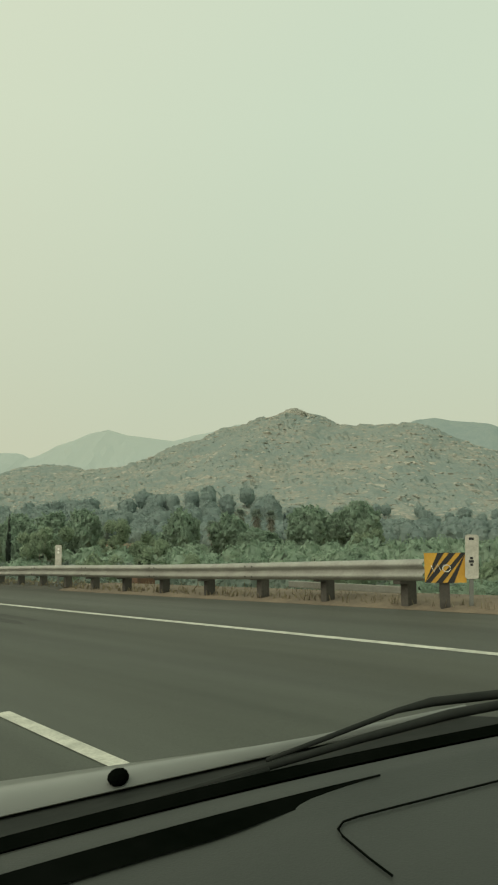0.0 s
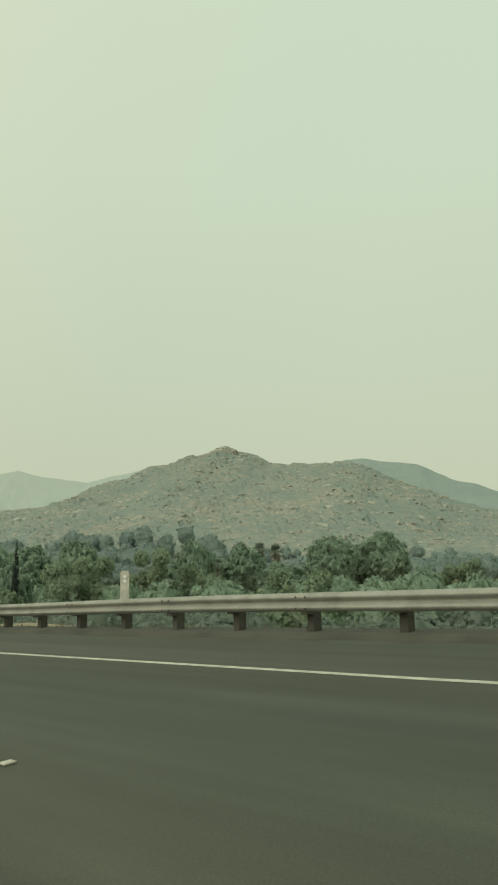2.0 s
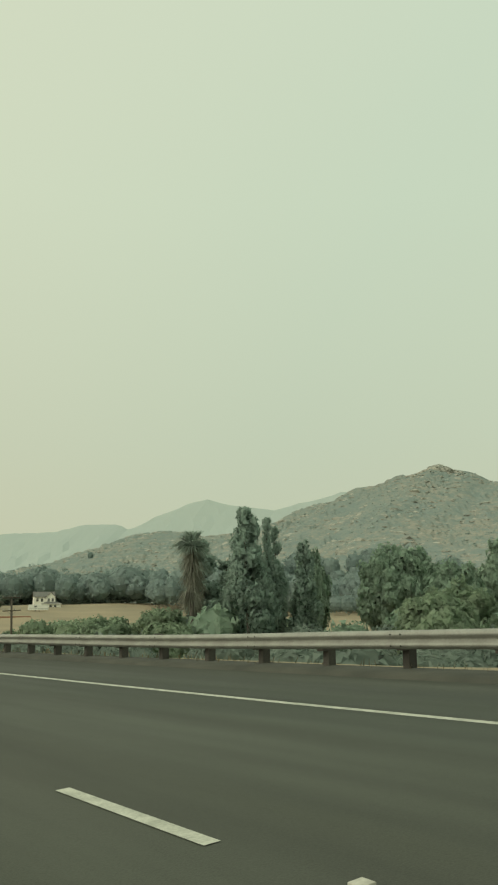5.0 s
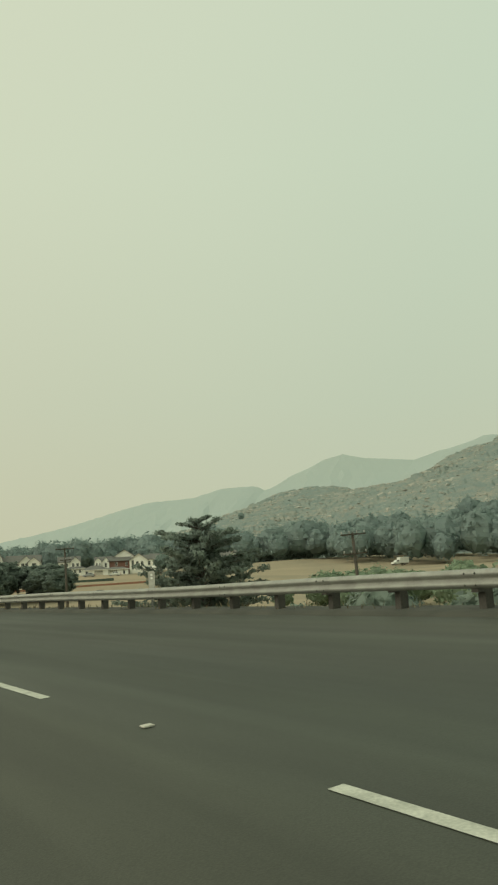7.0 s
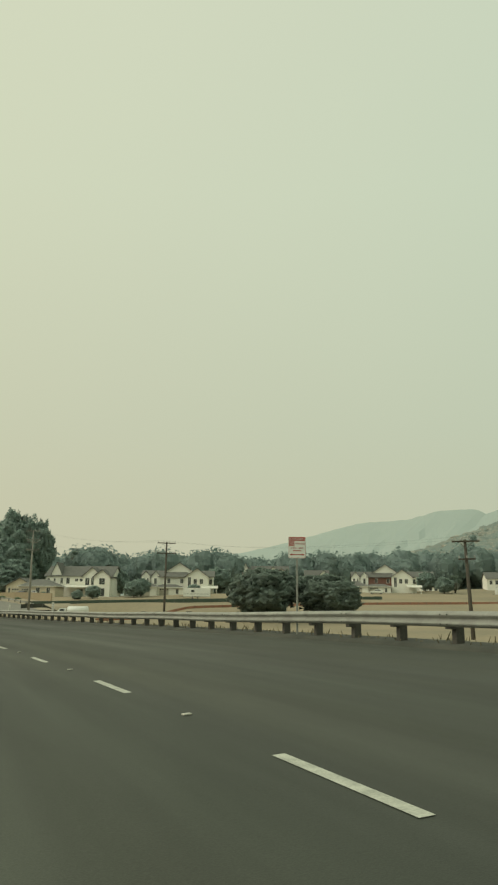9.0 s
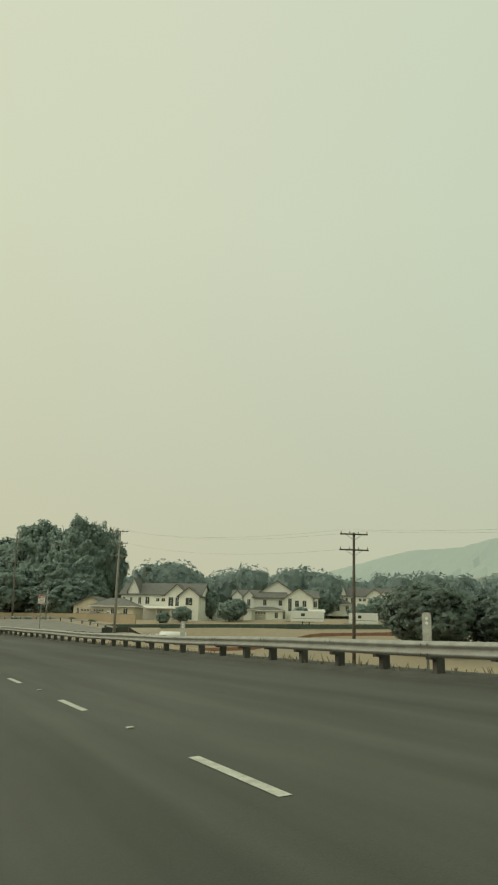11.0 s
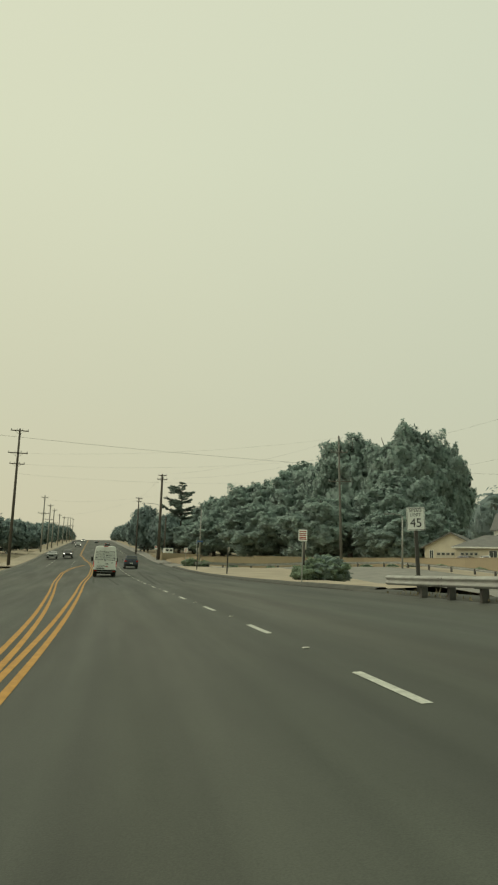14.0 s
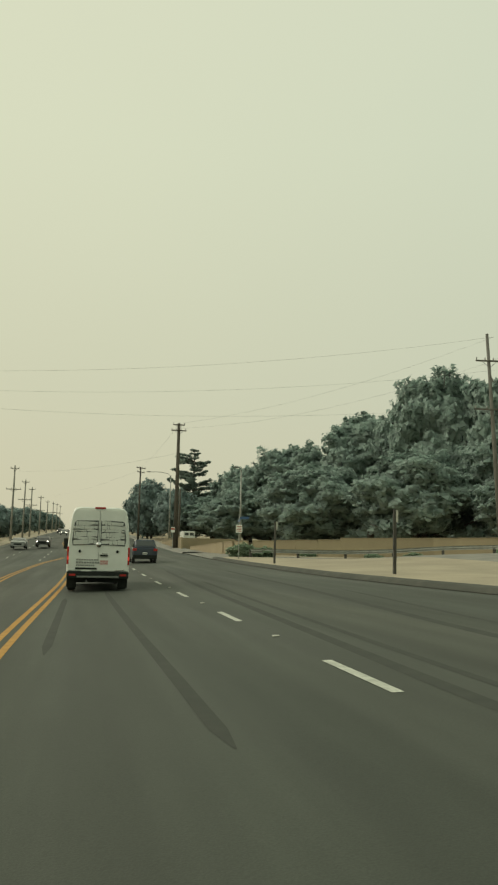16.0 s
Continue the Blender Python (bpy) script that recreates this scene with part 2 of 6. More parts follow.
def rocky(name, cols, scale, bump):
    """Hillside: scrub, soil and rock mottled together, with coarse relief."""
    m = bpy.data.materials.new(name)
    m.use_nodes = True
    n, l = m.node_tree.nodes, m.node_tree.links
    b = n["Principled BSDF"]
    b.inputs["Roughness"].default_value, b.inputs["Specular IOR Level"].default_value = 1.0, 0.0
    tc = n.new("ShaderNodeTexCoord")
    mp = n.new("ShaderNodeMapping")
    mp.inputs["Scale"].default_value = (1, 0.8, 1.7)
    l.new(tc.outputs["Object"], mp.inputs[0])
    a = n.new("ShaderNodeTexNoise")
    a.inputs["Scale"].default_value, a.inputs["Detail"].default_value, a.inputs["Roughness"].default_value = scale, 9.0, 0.72
    big = n.new("ShaderNodeTexNoise")
    big.inputs["Scale"].default_value, big.inputs["Detail"].default_value = scale * 0.13, 4.0
    l.new(mp.outputs[0], a.inputs[0])
    l.new(mp.outputs[0], big.inputs[0])
    add = n.new("ShaderNodeMath")
    add.operation = "MULTIPLY_ADD"
    l.new(big.outputs[0], add.inputs[0])
    add.inputs[1].default_value = 0.55
    wv = n.new("ShaderNodeTexWave")
    wv.bands_direction = "Z"
    for key, val in (("Scale", 0.085), ("Distortion", 12.0), ("Detail", 6.0), ("Detail Scale", 2.5)):
        wv.inputs[key].default_value = val
    l.new(tc.outputs["Object"], wv.inputs[0])
    led = n.new("ShaderNodeMath")
    led.operation = "MULTIPLY_ADD"
    l.new(wv.outputs["Fac"], led.inputs[0])
    led.inputs[1].default_value = 0.15
    l.new(a.outputs[0], led.inputs[2])
    sub_ = n.new("ShaderNodeMath")
    sub_.operation = "SUBTRACT"
    l.new(led.outputs[0], sub_.inputs[0])
    sub_.inputs[1].default_value = 0.075
    l.new(sub_.outputs[0], add.inputs[2])
    r = n.new("ShaderNodeValToRGB")
    e = r.color_ramp.elements
    e[0].position, e[0].color = 0.64, (*cols[0], 1)
    e[1].position, e[1].color = 0.94, (*cols[3], 1)
    for pos, c in ((0.74, cols[1]), (0.84, cols[2])):
        k = e.new(pos)
        k.color = (*c, 1)
    l.new(add.outputs[0], r.inputs[0])
    l.new(r.outputs[0], b.inputs["Base Color"])
    bp = n.new("ShaderNodeBump")
    bp.inputs["Strength"].default_value, bp.inputs["Distance"].default_value = bump, 4.0
    l.new(a.outputs[0], bp.inputs["Height"])
    l.new(bp.outputs[0], b.inputs["Normal"])
    return m


# hill and ridge colours lifted and cooled: smoke haze in the paint
M["hill"] = rocky("hazed_dry_rocky_hillside", ((0.19, 0.237, 0.216), (0.212, 0.253, 0.226), (0.24, 0.264, 0.227), (0.29, 0.29, 0.24)), 0.10, 0.35)
M["range_near"] = rocky("haze_painted_ridge", ((0.225, 0.285, 0.268), (0.24, 0.3, 0.28), (0.255, 0.31, 0.285), (0.268, 0.322, 0.29)), 0.03, 0.2)



def pavement_mat(name):
    """Asphalt: long streaks along the lanes, broad patches, pale dust, fine grain; it follows the road by its "along" map (metres across, metres along)."""
    m = bpy.data.materials.new(name)
    m.use_nodes = True
    n, l = m.node_tree.nodes, m.node_tree.links
    b = n["Principled BSDF"]
    uv = n.new("ShaderNodeUVMap")
    uv.uv_map = "along"
    tc = n.new("ShaderNodeTexCoord")

    def layer(stretch, detail, low, high, source=None):
        mp = n.new("ShaderNodeMapping")
        mp.inputs["Scale"].default_value = stretch
        l.new(source or uv.outputs[0], mp.inputs[0])
        t = n.new("ShaderNodeTexNoise")
        t.inputs["Scale"].default_value, t.inputs["Detail"].default_value = 1.0, detail
        l.new(mp.outputs[0], t.inputs[0])
        r = n.new("ShaderNodeMapRange")
        r.inputs[1].default_value, r.inputs[2].default_value = 0.3, 0.7
        r.inputs[3].default_value, r.inputs[4].default_value = low, high
        l.new(t.outputs[0], r.inputs[0])
        return r.outputs[0]

    def times(a, c):
        k = n.new("ShaderNodeMath")
        k.operation = "MULTIPLY"
        l.new(a, k.inputs[0])
        l.new(c, k.inputs[1])
        return k.outputs[0]

    grain = layer((70, 70, 70), 3, 0.82, 1.18, tc.outputs["Object"])
    value = times(times(layer((1.5, 0.03, 1), 3, 0.80, 1.2), layer((0.22, 0.045, 1), 4, 0.80, 1.22)), times(grain, layer((2.5, 0.5, 1), 5, 0.93, 1.07)))
    tone = n.new("ShaderNodeMix")
    tone.data_type = "RGBA"
    tone.inputs[6].default_value, tone.inputs[7].default_value = (0.0475, 0.0555, 0.0425, 1), (0.055, 0.0575, 0.0425, 1)
    l.new(layer((0.3, 0.02, 1), 2, 0.0, 1.0), tone.inputs[0])
    col = n.new("ShaderNodeVectorMath")
    col.operation = "SCALE"
    l.new(tone.outputs[2], col.inputs[0])
    l.new(value, col.inputs["Scale"])
    l.new(col.outputs[0], b.inputs["Base Color"])
    l.new(layer((0.8, 0.05, 1), 3, 0.62, 0.82), b.inputs["Roughness"])
    b.inputs["Specular IOR Level"].default_value = 0.4
    bp = n.new("ShaderNodeBump")
    bp.inputs["Strength"].default_value, bp.inputs["Distance"].default_value = 0.25, 0.01
    l.new(grain, bp.inputs["Height"])
    l.new(bp.outputs[0], b.inputs["Normal"])
    return m


M["asphalt"] = pavement_mat("worn_asphalt")

# ---- mesh helpers ----
def mesh_from(name, verts, faces, material, smooth=False):
    me = bpy.data.meshes.new(name)
    me.from_pydata([tuple(v) for v in verts], [], [tuple(f) for f in faces])
    me.materials.append(material)
    if smooth:
        me.polygons.foreach_set("use_smooth", [True] * len(me.polygons))
    me.update()
    return me


def quads(name, v, material, smooth=False):
    """A mesh of loose faces from an array (n, 4, 3), or (n, 5, 3) with a normal for each in the last place; where the fourth corner lies on the third, a triangle."""
    v = np.asarray(v, np.float32)
    n = len(v)
    keep = np.ones((n, 4), bool)
    keep[:, 3] = (v[:, 3] != v[:, 2]).any(1)
    co, sides = v[:, :4][keep], keep.sum(1)
    me = bpy.data.meshes.new(name)
    me.vertices.add(len(co))
    me.vertices.foreach_set("co", co.ravel())
    me.loops.add(len(co))
    me.loops.foreach_set("vertex_index", np.arange(len(co), dtype=np.int32))
    me.polygons.add(n)
    me.polygons.foreach_set("loop_start", np.concatenate([[0], np.cumsum(sides)[:-1]]).astype(np.int32))
    me.materials.append(material)
    me.update(calc_edges=True)
    if v.shape[1] == 5:
        me.attributes.new("custom_normal", "FLOAT_VECTOR", "POINT").data.foreach_set("vector", np.repeat(v[:, 4], sides, axis=0).ravel())
    return me


def grid_mesh(name, xs, ys, zs, material, smooth=True):
    """A sheet from 2D arrays of x, y, z."""
    r, c = xs.shape
    v = np.stack([xs.ravel(), ys.ravel(), zs.ravel()], 1)
    i = np.arange((r - 1) * (c - 1))
    a = (i // (c - 1)) * c + i % (c - 1)
    f = np.stack([a, a + 1, a + c + 1, a + c], 1)
    return mesh_from(name, v.tolist(), f.tolist(), material, smooth)


def thing(name, m, label, category, group="", kind=""):
    ob = new(name)
    ob.matrix_basis = m
    return tagged(ob, label, category, group, kind)


def part(name, data, parent, label="", at=None):
    """Links a mesh, or a bmesh with its material as a pair, as one object under a thing or a part."""
    if isinstance(data, tuple):
        bm, material = data
        me = bpy.data.meshes.new(name)
        bm.to_mesh(me)
        bm.free()
        me.materials.append(material)
        data = me
    ob = new(name, data)
    ob.parent = parent
    if at is not None:
        ob.matrix_basis = at
    if label:
        ob["label"] = label
    return ob


def box_bm(*boxes, bevel=0.0):
    """One bmesh of boxes given as (x0, x1, y0, y1, z0, z1)."""
    bm = bmesh.new()
    for x0, x1, y0, y1, z0, z1 in boxes:
        bmesh.ops.create_cube(bm, size=1, matrix=Matrix.LocRotScale(((x0 + x1) / 2, (y0 + y1) / 2, (z0 + z1) / 2), None, (x1 - x0, y1 - y0, z1 - z0)))
    if bevel:
        bmesh.ops.bevel(bm, geom=bm.edges[:], offset=bevel, segments=2, affect="EDGES", profile=0.6)
    return bm


def tube(points, radii, sides=8):
    """A tapered tube along points as verts and faces."""
    verts, faces = [], []
    pts = [Vector(p) for p in points]
    for i, p in enumerate(pts):
        d = (pts[min(i + 1, len(pts) - 1)] - pts[max(i - 1, 0)]).normalized()
        u = d.orthogonal().normalized()
        w = d.cross(u)
        for k in range(sides):
            a = 2 * math.pi * k / sides
            verts.append(p + (u * math.cos(a) + w * math.sin(a)) * radii[i])
    for i in range(len(pts) - 1):
        for k in range(sides):
            a, b = i * sides + k, i * sides + (k + 1) % sides
            faces.append((a, b, b + sides, a + sides))
    faces.append(tuple(range(sides))[::-1])
    faces.append(tuple(range((len(pts) - 1) * sides, len(pts) * sides)))
    return verts, faces


def tubes_mesh(name, list_of, material, sides=8, smooth=True):
    V, F = [], []
    for pts, rad in list_of:
        v, f = tube(pts, rad, sides)
        F += [tuple(i + len(V) for i in q) for q in f]
        V += v
    return mesh_from(name, V, F, material, smooth)


def text_mesh(body, size, material):
    cu = bpy.data.curves.new("lettering", "FONT")
    cu.body, cu.size, cu.extrude, cu.align_x, cu.align_y = body, size, 0.002, "CENTER", "CENTER"
    ob = bpy.data.objects.new("lettering", cu)
    scene.collection.objects.link(ob)
    dg = bpy.context.evaluated_depsgraph_get()
    me = bpy.data.meshes.new_from_object(ob.evaluated_get(dg))
    bpy.data.objects.remove(ob)
    me.materials.clear()
    me.materials.append(material)
    return me
# ---- the road's line: stations, heading (degrees) and level ----
S_K = [-420, -360, -340, -320, -300, -280, -260, -240, -220, -200, -180, -160, -140, -120, -100, -80, -60, -40, -20, 0]
H_K = [-30.02, -30.02, -29.15, -28.27, -27.66, -27.27, -25.98, -23.03, -20.08, -17.5, -15.13, -12.76, -10.21, -7.8, -6.25, -5.4, -4.16, -2.2, -0.57, 0]
Z_K = [5.4, 3.45, 2.81, 2.14, 1.59, 1.26, 0.98, 0.59, 0.16, -0.09, -0.14, -0.15, -0.22, -0.41, -0.61, -0.71, -0.64, -0.47, -0.25, 0]
RS = np.arange(-420.0, 0.5, 1.0)
RH = np.radians(np.interp(RS, S_K, H_K))
RM = (RH[1:] + RH[:-1]) / 2
RX = np.concatenate([np.cumsum(np.sin(RM)[::-1])[::-1], [0.0]])
RY = np.concatenate([-np.cumsum(np.cos(RM)[::-1])[::-1], [0.0]])


def road_z(s):
    s = np.asarray(s, float)
    q = np.clip(s, 0, 110)
    zz = (np.interp(s, S_K, Z_K) + np.interp(s - 6, S_K, Z_K) + np.interp(s + 6, S_K, Z_K)) / 3
    return np.where(s < 0, zz, 0.0137 * q + 2.07e-4 * q * q + 0.05 * np.clip(s - 110, 0, 340))


def bank(s):
    return np.interp(s, [-340, -310, -270, -170, -30, 30, 100], [0.0497, 0.0766, 0.063, 0.063, 0.080, 0.045, 0.03])


def station(x, y):
    x, y = np.asarray(x, float).ravel(), np.asarray(y, float).ravel()
    s, la, m = y.copy(), x.copy(), y < 0
    if m.any():
        xm, ym = x[m], y[m]
        k = np.concatenate([((xm[i:i + 3000, None] - RX) ** 2 + (ym[i:i + 3000, None] - RY) ** 2).argmin(1) for i in range(0, len(xm), 3000)])
        h, dx, dy = RH[k], xm - RX[k], ym - RY[k]
        s[m] = RS[k] - np.sin(h) * dx + np.cos(h) * dy
        la[m] = np.cos(h) * dx + np.sin(h) * dy
    return s, la


def road_xyz(s, lat, up=0.0):
    s = np.asarray(s, float)
    h = np.where(s > 0, 0, np.radians(np.interp(s, S_K, H_K)))
    x = np.interp(s, RS, RX) + np.cos(h) * lat
    y = np.where(s > 0, s, np.interp(s, RS, RY)) + np.sin(h) * lat
    return x, y, road_z(s) + bank(s) * lat + up


def road_pose(s, lat, up=0.0, turn=0.0):
    x, y, z = road_xyz(s, lat, up)
    hd = 0.0 if s > 0 else float(np.interp(s, S_K, H_K))
    return pose(float(x), float(y), float(z), 0, 0, hd + turn)


def smooth(v):
    v = np.clip(v, 0, 1)
    return v * v * (3 - 2 * v)


def ground_z(x, y):
    x, y = np.asarray(x, float), np.asarray(y, float)
    s, la = station(x, y)
    s, la = s.reshape(x.shape), la.reshape(x.shape)
    near = road_z(s) + bank(s) * np.clip(la, -11, 14) - 0.14
    far = -3.5 + 0.03 * (np.clip(x, 0, 320) - 30) + 0.07 * np.clip(y + 40, 0, 85)
    far = far - 2.1 * smooth((x - 41) / 4) * smooth((y + 30) / 40) * (1 - smooth((y - 14) / 7)) * (1 - smooth((x - 58) / 14))
    late = smooth((y - 50) / 40)
    w = smooth((la - (12 + 28 * late)) / (14 + 36 * late))
    w = np.maximum(w, smooth((-la - 60) / 200) * 0.0)
    return near * (1 - w) + far * w


def gz(x, y):
    return float(ground_z(np.array([x]), np.array([y]))[0])


# ---- ground: one sheet out to the horizon ----
gx = np.concatenate([np.linspace(-4500, -150, 14)[:-1], np.arange(-150, 40, 3.0), np.arange(40, 130, 6.0), np.arange(130, 420, 15.0), np.linspace(420, 4500, 20)])
gy = np.concatenate([np.linspace(-4500, -440, 12)[:-1], np.arange(-440, 130, 4.0), np.arange(130, 480, 15.0), np.linspace(480, 4500, 20)])
GX, GY = np.meshgrid(gx, gy)
GZ = ground_z(GX, GY)
rs_, rl_ = station(GX, GY)
off = ((np.abs(rl_) > 13) | (rs_ < -418)).reshape(GX.shape)
GZ = GZ + np.where(off, 0.25 * np.sin(GX * 0.11 + 1.3 * np.sin(GY * 0.07)) * np.sin(GY * 0.09), 0)
tagged(new("ground", grid_mesh("ground", GX, GY, GZ, M["dry"])), "dry tan grassland falling away from the road", "ground", kind="structure")


def strip(name, s0, s1, lats, ups, material, step=2.0):
    """A ribbon along the road, through cross points at lats and ups."""
    ss = np.linspace(s0, s1, max(2, int((s1 - s0) / step) + 1))
    X, Y, Z = [], [], []
    for la, up in zip(lats, ups):
        x, y, z = road_xyz(ss, la, up)
        X.append(x), Y.append(y), Z.append(z)
    return grid_mesh(name, np.array(X).T, np.array(Y).T, np.array(Z).T, material)


RIGHT, LEFT = 9.72, -10.2
ROAD_LATS = np.array([LEFT, -6, -1.2, 2.9, 7, RIGHT])
pave = strip("road", -418, 460, ROAD_LATS, [0] * 6, M["asphalt"])
across = np.zeros(len(pave.loops), np.int32)
pave.loops.foreach_get("vertex_index", across)
stations = np.linspace(-418, 460, len(pave.vertices) // 6)
pave.uv_layers.new(name="along").data.foreach_set("uv", np.stack([ROAD_LATS[across % 6], stations[across // 6]], 1).astype(np.float32).ravel())
road = tagged(new("road", pave), "worn grey asphalt road curving gently, with faint tyre tracks", "road", kind="structure")

# lane dashes, a reflector midway in each gap, early ones shifted to fit the camera's view
DASH = quads("lane_dash", np.array([[(-0.06, -2.13, 0), (0.06, -2.13, 0), (0.06, 0, 0), (-0.06, 0, 0)]]), M["white_line"])
rb = box_bm((-0.05, 0.05, -0.05, 0.05, 0, 0.016), bevel=0.006)
MARK = bpy.data.meshes.new("road_reflector")
rb.to_mesh(MARK)
rb.free()
MARK.materials.append(M["paddle"])


def on_road(name, me, s, lat, up, length=0.0):
    """A flat marking laid on the road, tilted with its bank and grade."""
    ob = new(name, me)
    ob.parent = road
    x, y, z = road_xyz(s, lat, up)
    a = np.array(road_xyz(s - 1.0, lat, up))
    b = np.array(road_xyz(s + 0.01, lat, up))
    c = np.array(road_xyz(s, lat + 1.0, up))
    yv = Vector(b - a).normalized()
    xv = Vector(c - np.array((x, y, z))).normalized()
    zv = xv.cross(yv).normalized()
    m = Matrix((xv, yv, zv)).transposed().to_4x4()
    m.translation = (float(x), float(y), float(z))
    ob.matrix_basis = m
    return ob


# stretches shifted to fit the camera's view: first far end, last, by the usual 24 foot cycle
for first, last in ((-414.35, -291), (-289.19, -268), (-264.78, -226), (-217.5, -108), (-100.87, 330)):
    for s in np.arange(first, last, 7.32):
        on_road("lane_dash", DASH, float(s), float(np.interp(s, (-315, -284, -250, -215), (2.86, 2.75, 2.66, 2.86))), 0.006)
        on_road("road_reflector", MARK, float(s) + (4.1 if s < -220 else 2.6), 2.90, 0.004)


def painted(name, pts, width, material, taper=0.0, lift=0.004):
    """A painted line through (s, lat) points."""
    ss = [p[0] for p in pts]
    even = np.arange(2 * math.ceil(ss[0] / 2), ss[-1], 2.0)
    fine = np.unique(np.concatenate([[ss[0]], even, [ss[-1]]]))
    la = np.interp(fine, ss, [p[1] for p in pts])
    la = np.convolve(np.pad(la, 2, mode="edge"), np.ones(5) / 5, "valid")
    if taper:
        width = width * np.minimum(1, np.minimum(fine - ss[0], ss[-1] - fine) / taper + 0.12)
    X, Y, Z = zip(road_xyz(fine, la - width / 2, lift), road_xyz(fine, la + width / 2, lift))
    ob = new(name, grid_mesh(name, np.array(X).T, np.array(Y).T, np.array(Z).T, material))
    ob.parent = road
    return ob


painted("edge_line", [(-416, 7.0), (-300, 7.0), (-225, 6.95), (-214, 7.1)], 0.13, M["white_line"])
for d in (-0.12, 0.12):
    painted("yellow_centre_line", [(-416, -1.3 + d), (-20, -1.26 + d), (5, -1.22 + d), (14, -1.15 + d), (22, -0.95 + d), (32, -0.72 + d), (60, -0.5 + d), (75, -0.8 + d), (90, -1.6 + d)], 0.12, M["yellow_line"])
    painted("yellow_median_line", [(-34, -1.6 + d), (-20, -2.0 + d), (15, -3.2 + d), (40, -3.6 + d), (58, -3.0 + d), (70, -1.5 + d)], 0.12, M["yellow_line"])
    painted("far_centre_line", [(90, -1.6 + d), (120, -3.0 + d), (440, -3.2 + d)], 0.12, M["yellow_line"])
for s in np.arange(66, 330, 7.32):
    on_road("lane_dash", DASH, float(s), -6.6, 0.006)
    on_road("lane_dash", DASH, float(s), -3.35 if s < 90 else 6.3, 0.006)
# tyre marks
SK = M["skid"]
for pts, w in (([(5.4, 1.1), (13, 0.95), (26, 0.75)], 0.15), ([(11, -0.45), (23, -0.42)], 0.15), ([(4, 3.25), (10, 3.5), (42, 4.4)], 0.20), ([(4, 3.75), (30, 4.6)], 0.13), ([(8, 5.5), (24, 6.8), (40, 7.3)], 0.22), ([(9, 6.3), (22, 7.6)], 0.13), ([(-326.7, 5.54), (-325.1, 5.61), (-322.6, 5.73)], 0.24), ([(-326.5, 5.88), (-324.7, 5.99), (-322.5, 6.11)], 0.20), ([(-326.3, 3.63), (-325.4, 3.65), (-324.1, 3.69)], 0.24), ([(-326.4, 4.03), (-325.4, 4.02), (-324.0, 4.02)], 0.24)):
    painted("tyre_mark", pts, w, SK, 0.7, 0.002)

# asphalt kerb along the barrier, and the kerb of the corner beyond its end
kerb = strip("kerb", -318.5, -14, [9.62, 9.68, 9.76, 10.5, 10.7, 12.6], [0.0, 0.05, 0.08, 0.08, 0.0, -0.27], M["dike"])
verge = strip("dirt_verge", -418, -318.5, [9.5, 9.75, 10.3, 11.2, 12.8], [0.004, 0.045, 0.09, 0.05, -0.27], M["dirt_dark"])
tagged(new("dirt_verge", verge), "brown bare dirt with dry leaf litter at the barrier's end", "dirt", kind="structure")
tagged(new("kerb", kerb), "weathered asphalt kerb along the road's edge", "kerb", kind="structure")
# ---- hills and far ranges ----
def ridge(name, xs_depth, y0, y1, crest, base_z, material, step, rough, seed, label, ledge=0.0):
    """A ridge running along y; crest gives its height by y, the cross profile falls off in x over xs_depth. ledge: height of its rock steps."""
    xa, xb, xc = xs_depth
    ys = np.arange(y0, y1 + step, step)
    xs = np.concatenate([np.arange(xa, xb, step), [xb], np.arange(xb + step * 3, xc + 1, step * 3)])
    X, Y = np.meshgrid(xs, ys)
    cz = np.interp(Y, [c[0] for c in crest], [c[1] for c in crest])
    t = np.clip((X - xa) / (xb - xa), 0, 1)
    up = np.where(X <= xb, t ** 1.2, 1 - 0.8 * (X - xb) / (xc - xb))
    big, fine, warp = np.zeros_like(X), np.zeros_like(X), np.zeros_like(X)
    for i in range(X.shape[0]):
        for j in range(X.shape[1]):
            p = Vector((X[i, j] * 0.011, Y[i, j] * 0.011, seed))
            big[i, j] = noise.fractal(p, 0.9, 2.1, 4)
            fine[i, j] = abs(noise.noise(p * 7.0)) + 0.5 * abs(noise.noise(p * 17.0))
            warp[i, j] = noise.noise(p * 2.5)
    slope = np.sin(up * math.pi)
    Z = base_z + (cz - base_z) * up + big * rough * slope + (fine - 0.35) * rough * 0.28
    if ledge:
        k = Z / ledge + 2.2 * warp
        f = k - np.floor(k)
        Z += ledge * (smooth((f - 0.3) / 0.4) - f) * np.clip(0.5 + 1.4 * warp, 0, 0.85)
    return tagged(new(name, grid_mesh(name, X, Y, Z, material, False)), label, "hill", kind="structure"), X, Y, Z


HILL_CREST = [(-560, 30), (-380, 60), (-280, 78), (-227, 95), (-203, 106), (-178, 116), (-151, 128), (-132, 139), (-112, 145), (-90, 148), (-57, 147), (-30, 150), (-12, 152), (8, 164), (30, 169), (38, 174), (50, 179), (60, 175), (68, 172), (83, 169), (100, 168), (121, 161), (153, 159), (165, 155), (185, 145), (210, 144), (227, 141), (240, 136), (250, 131), (262, 124), (273, 118), (290, 115), (384, 113), (410, 121), (454, 124), (505, 123), (525, 118), (540, 114), (572, 104), (608, 94), (660, 90), (720, 66), (820, 30)]
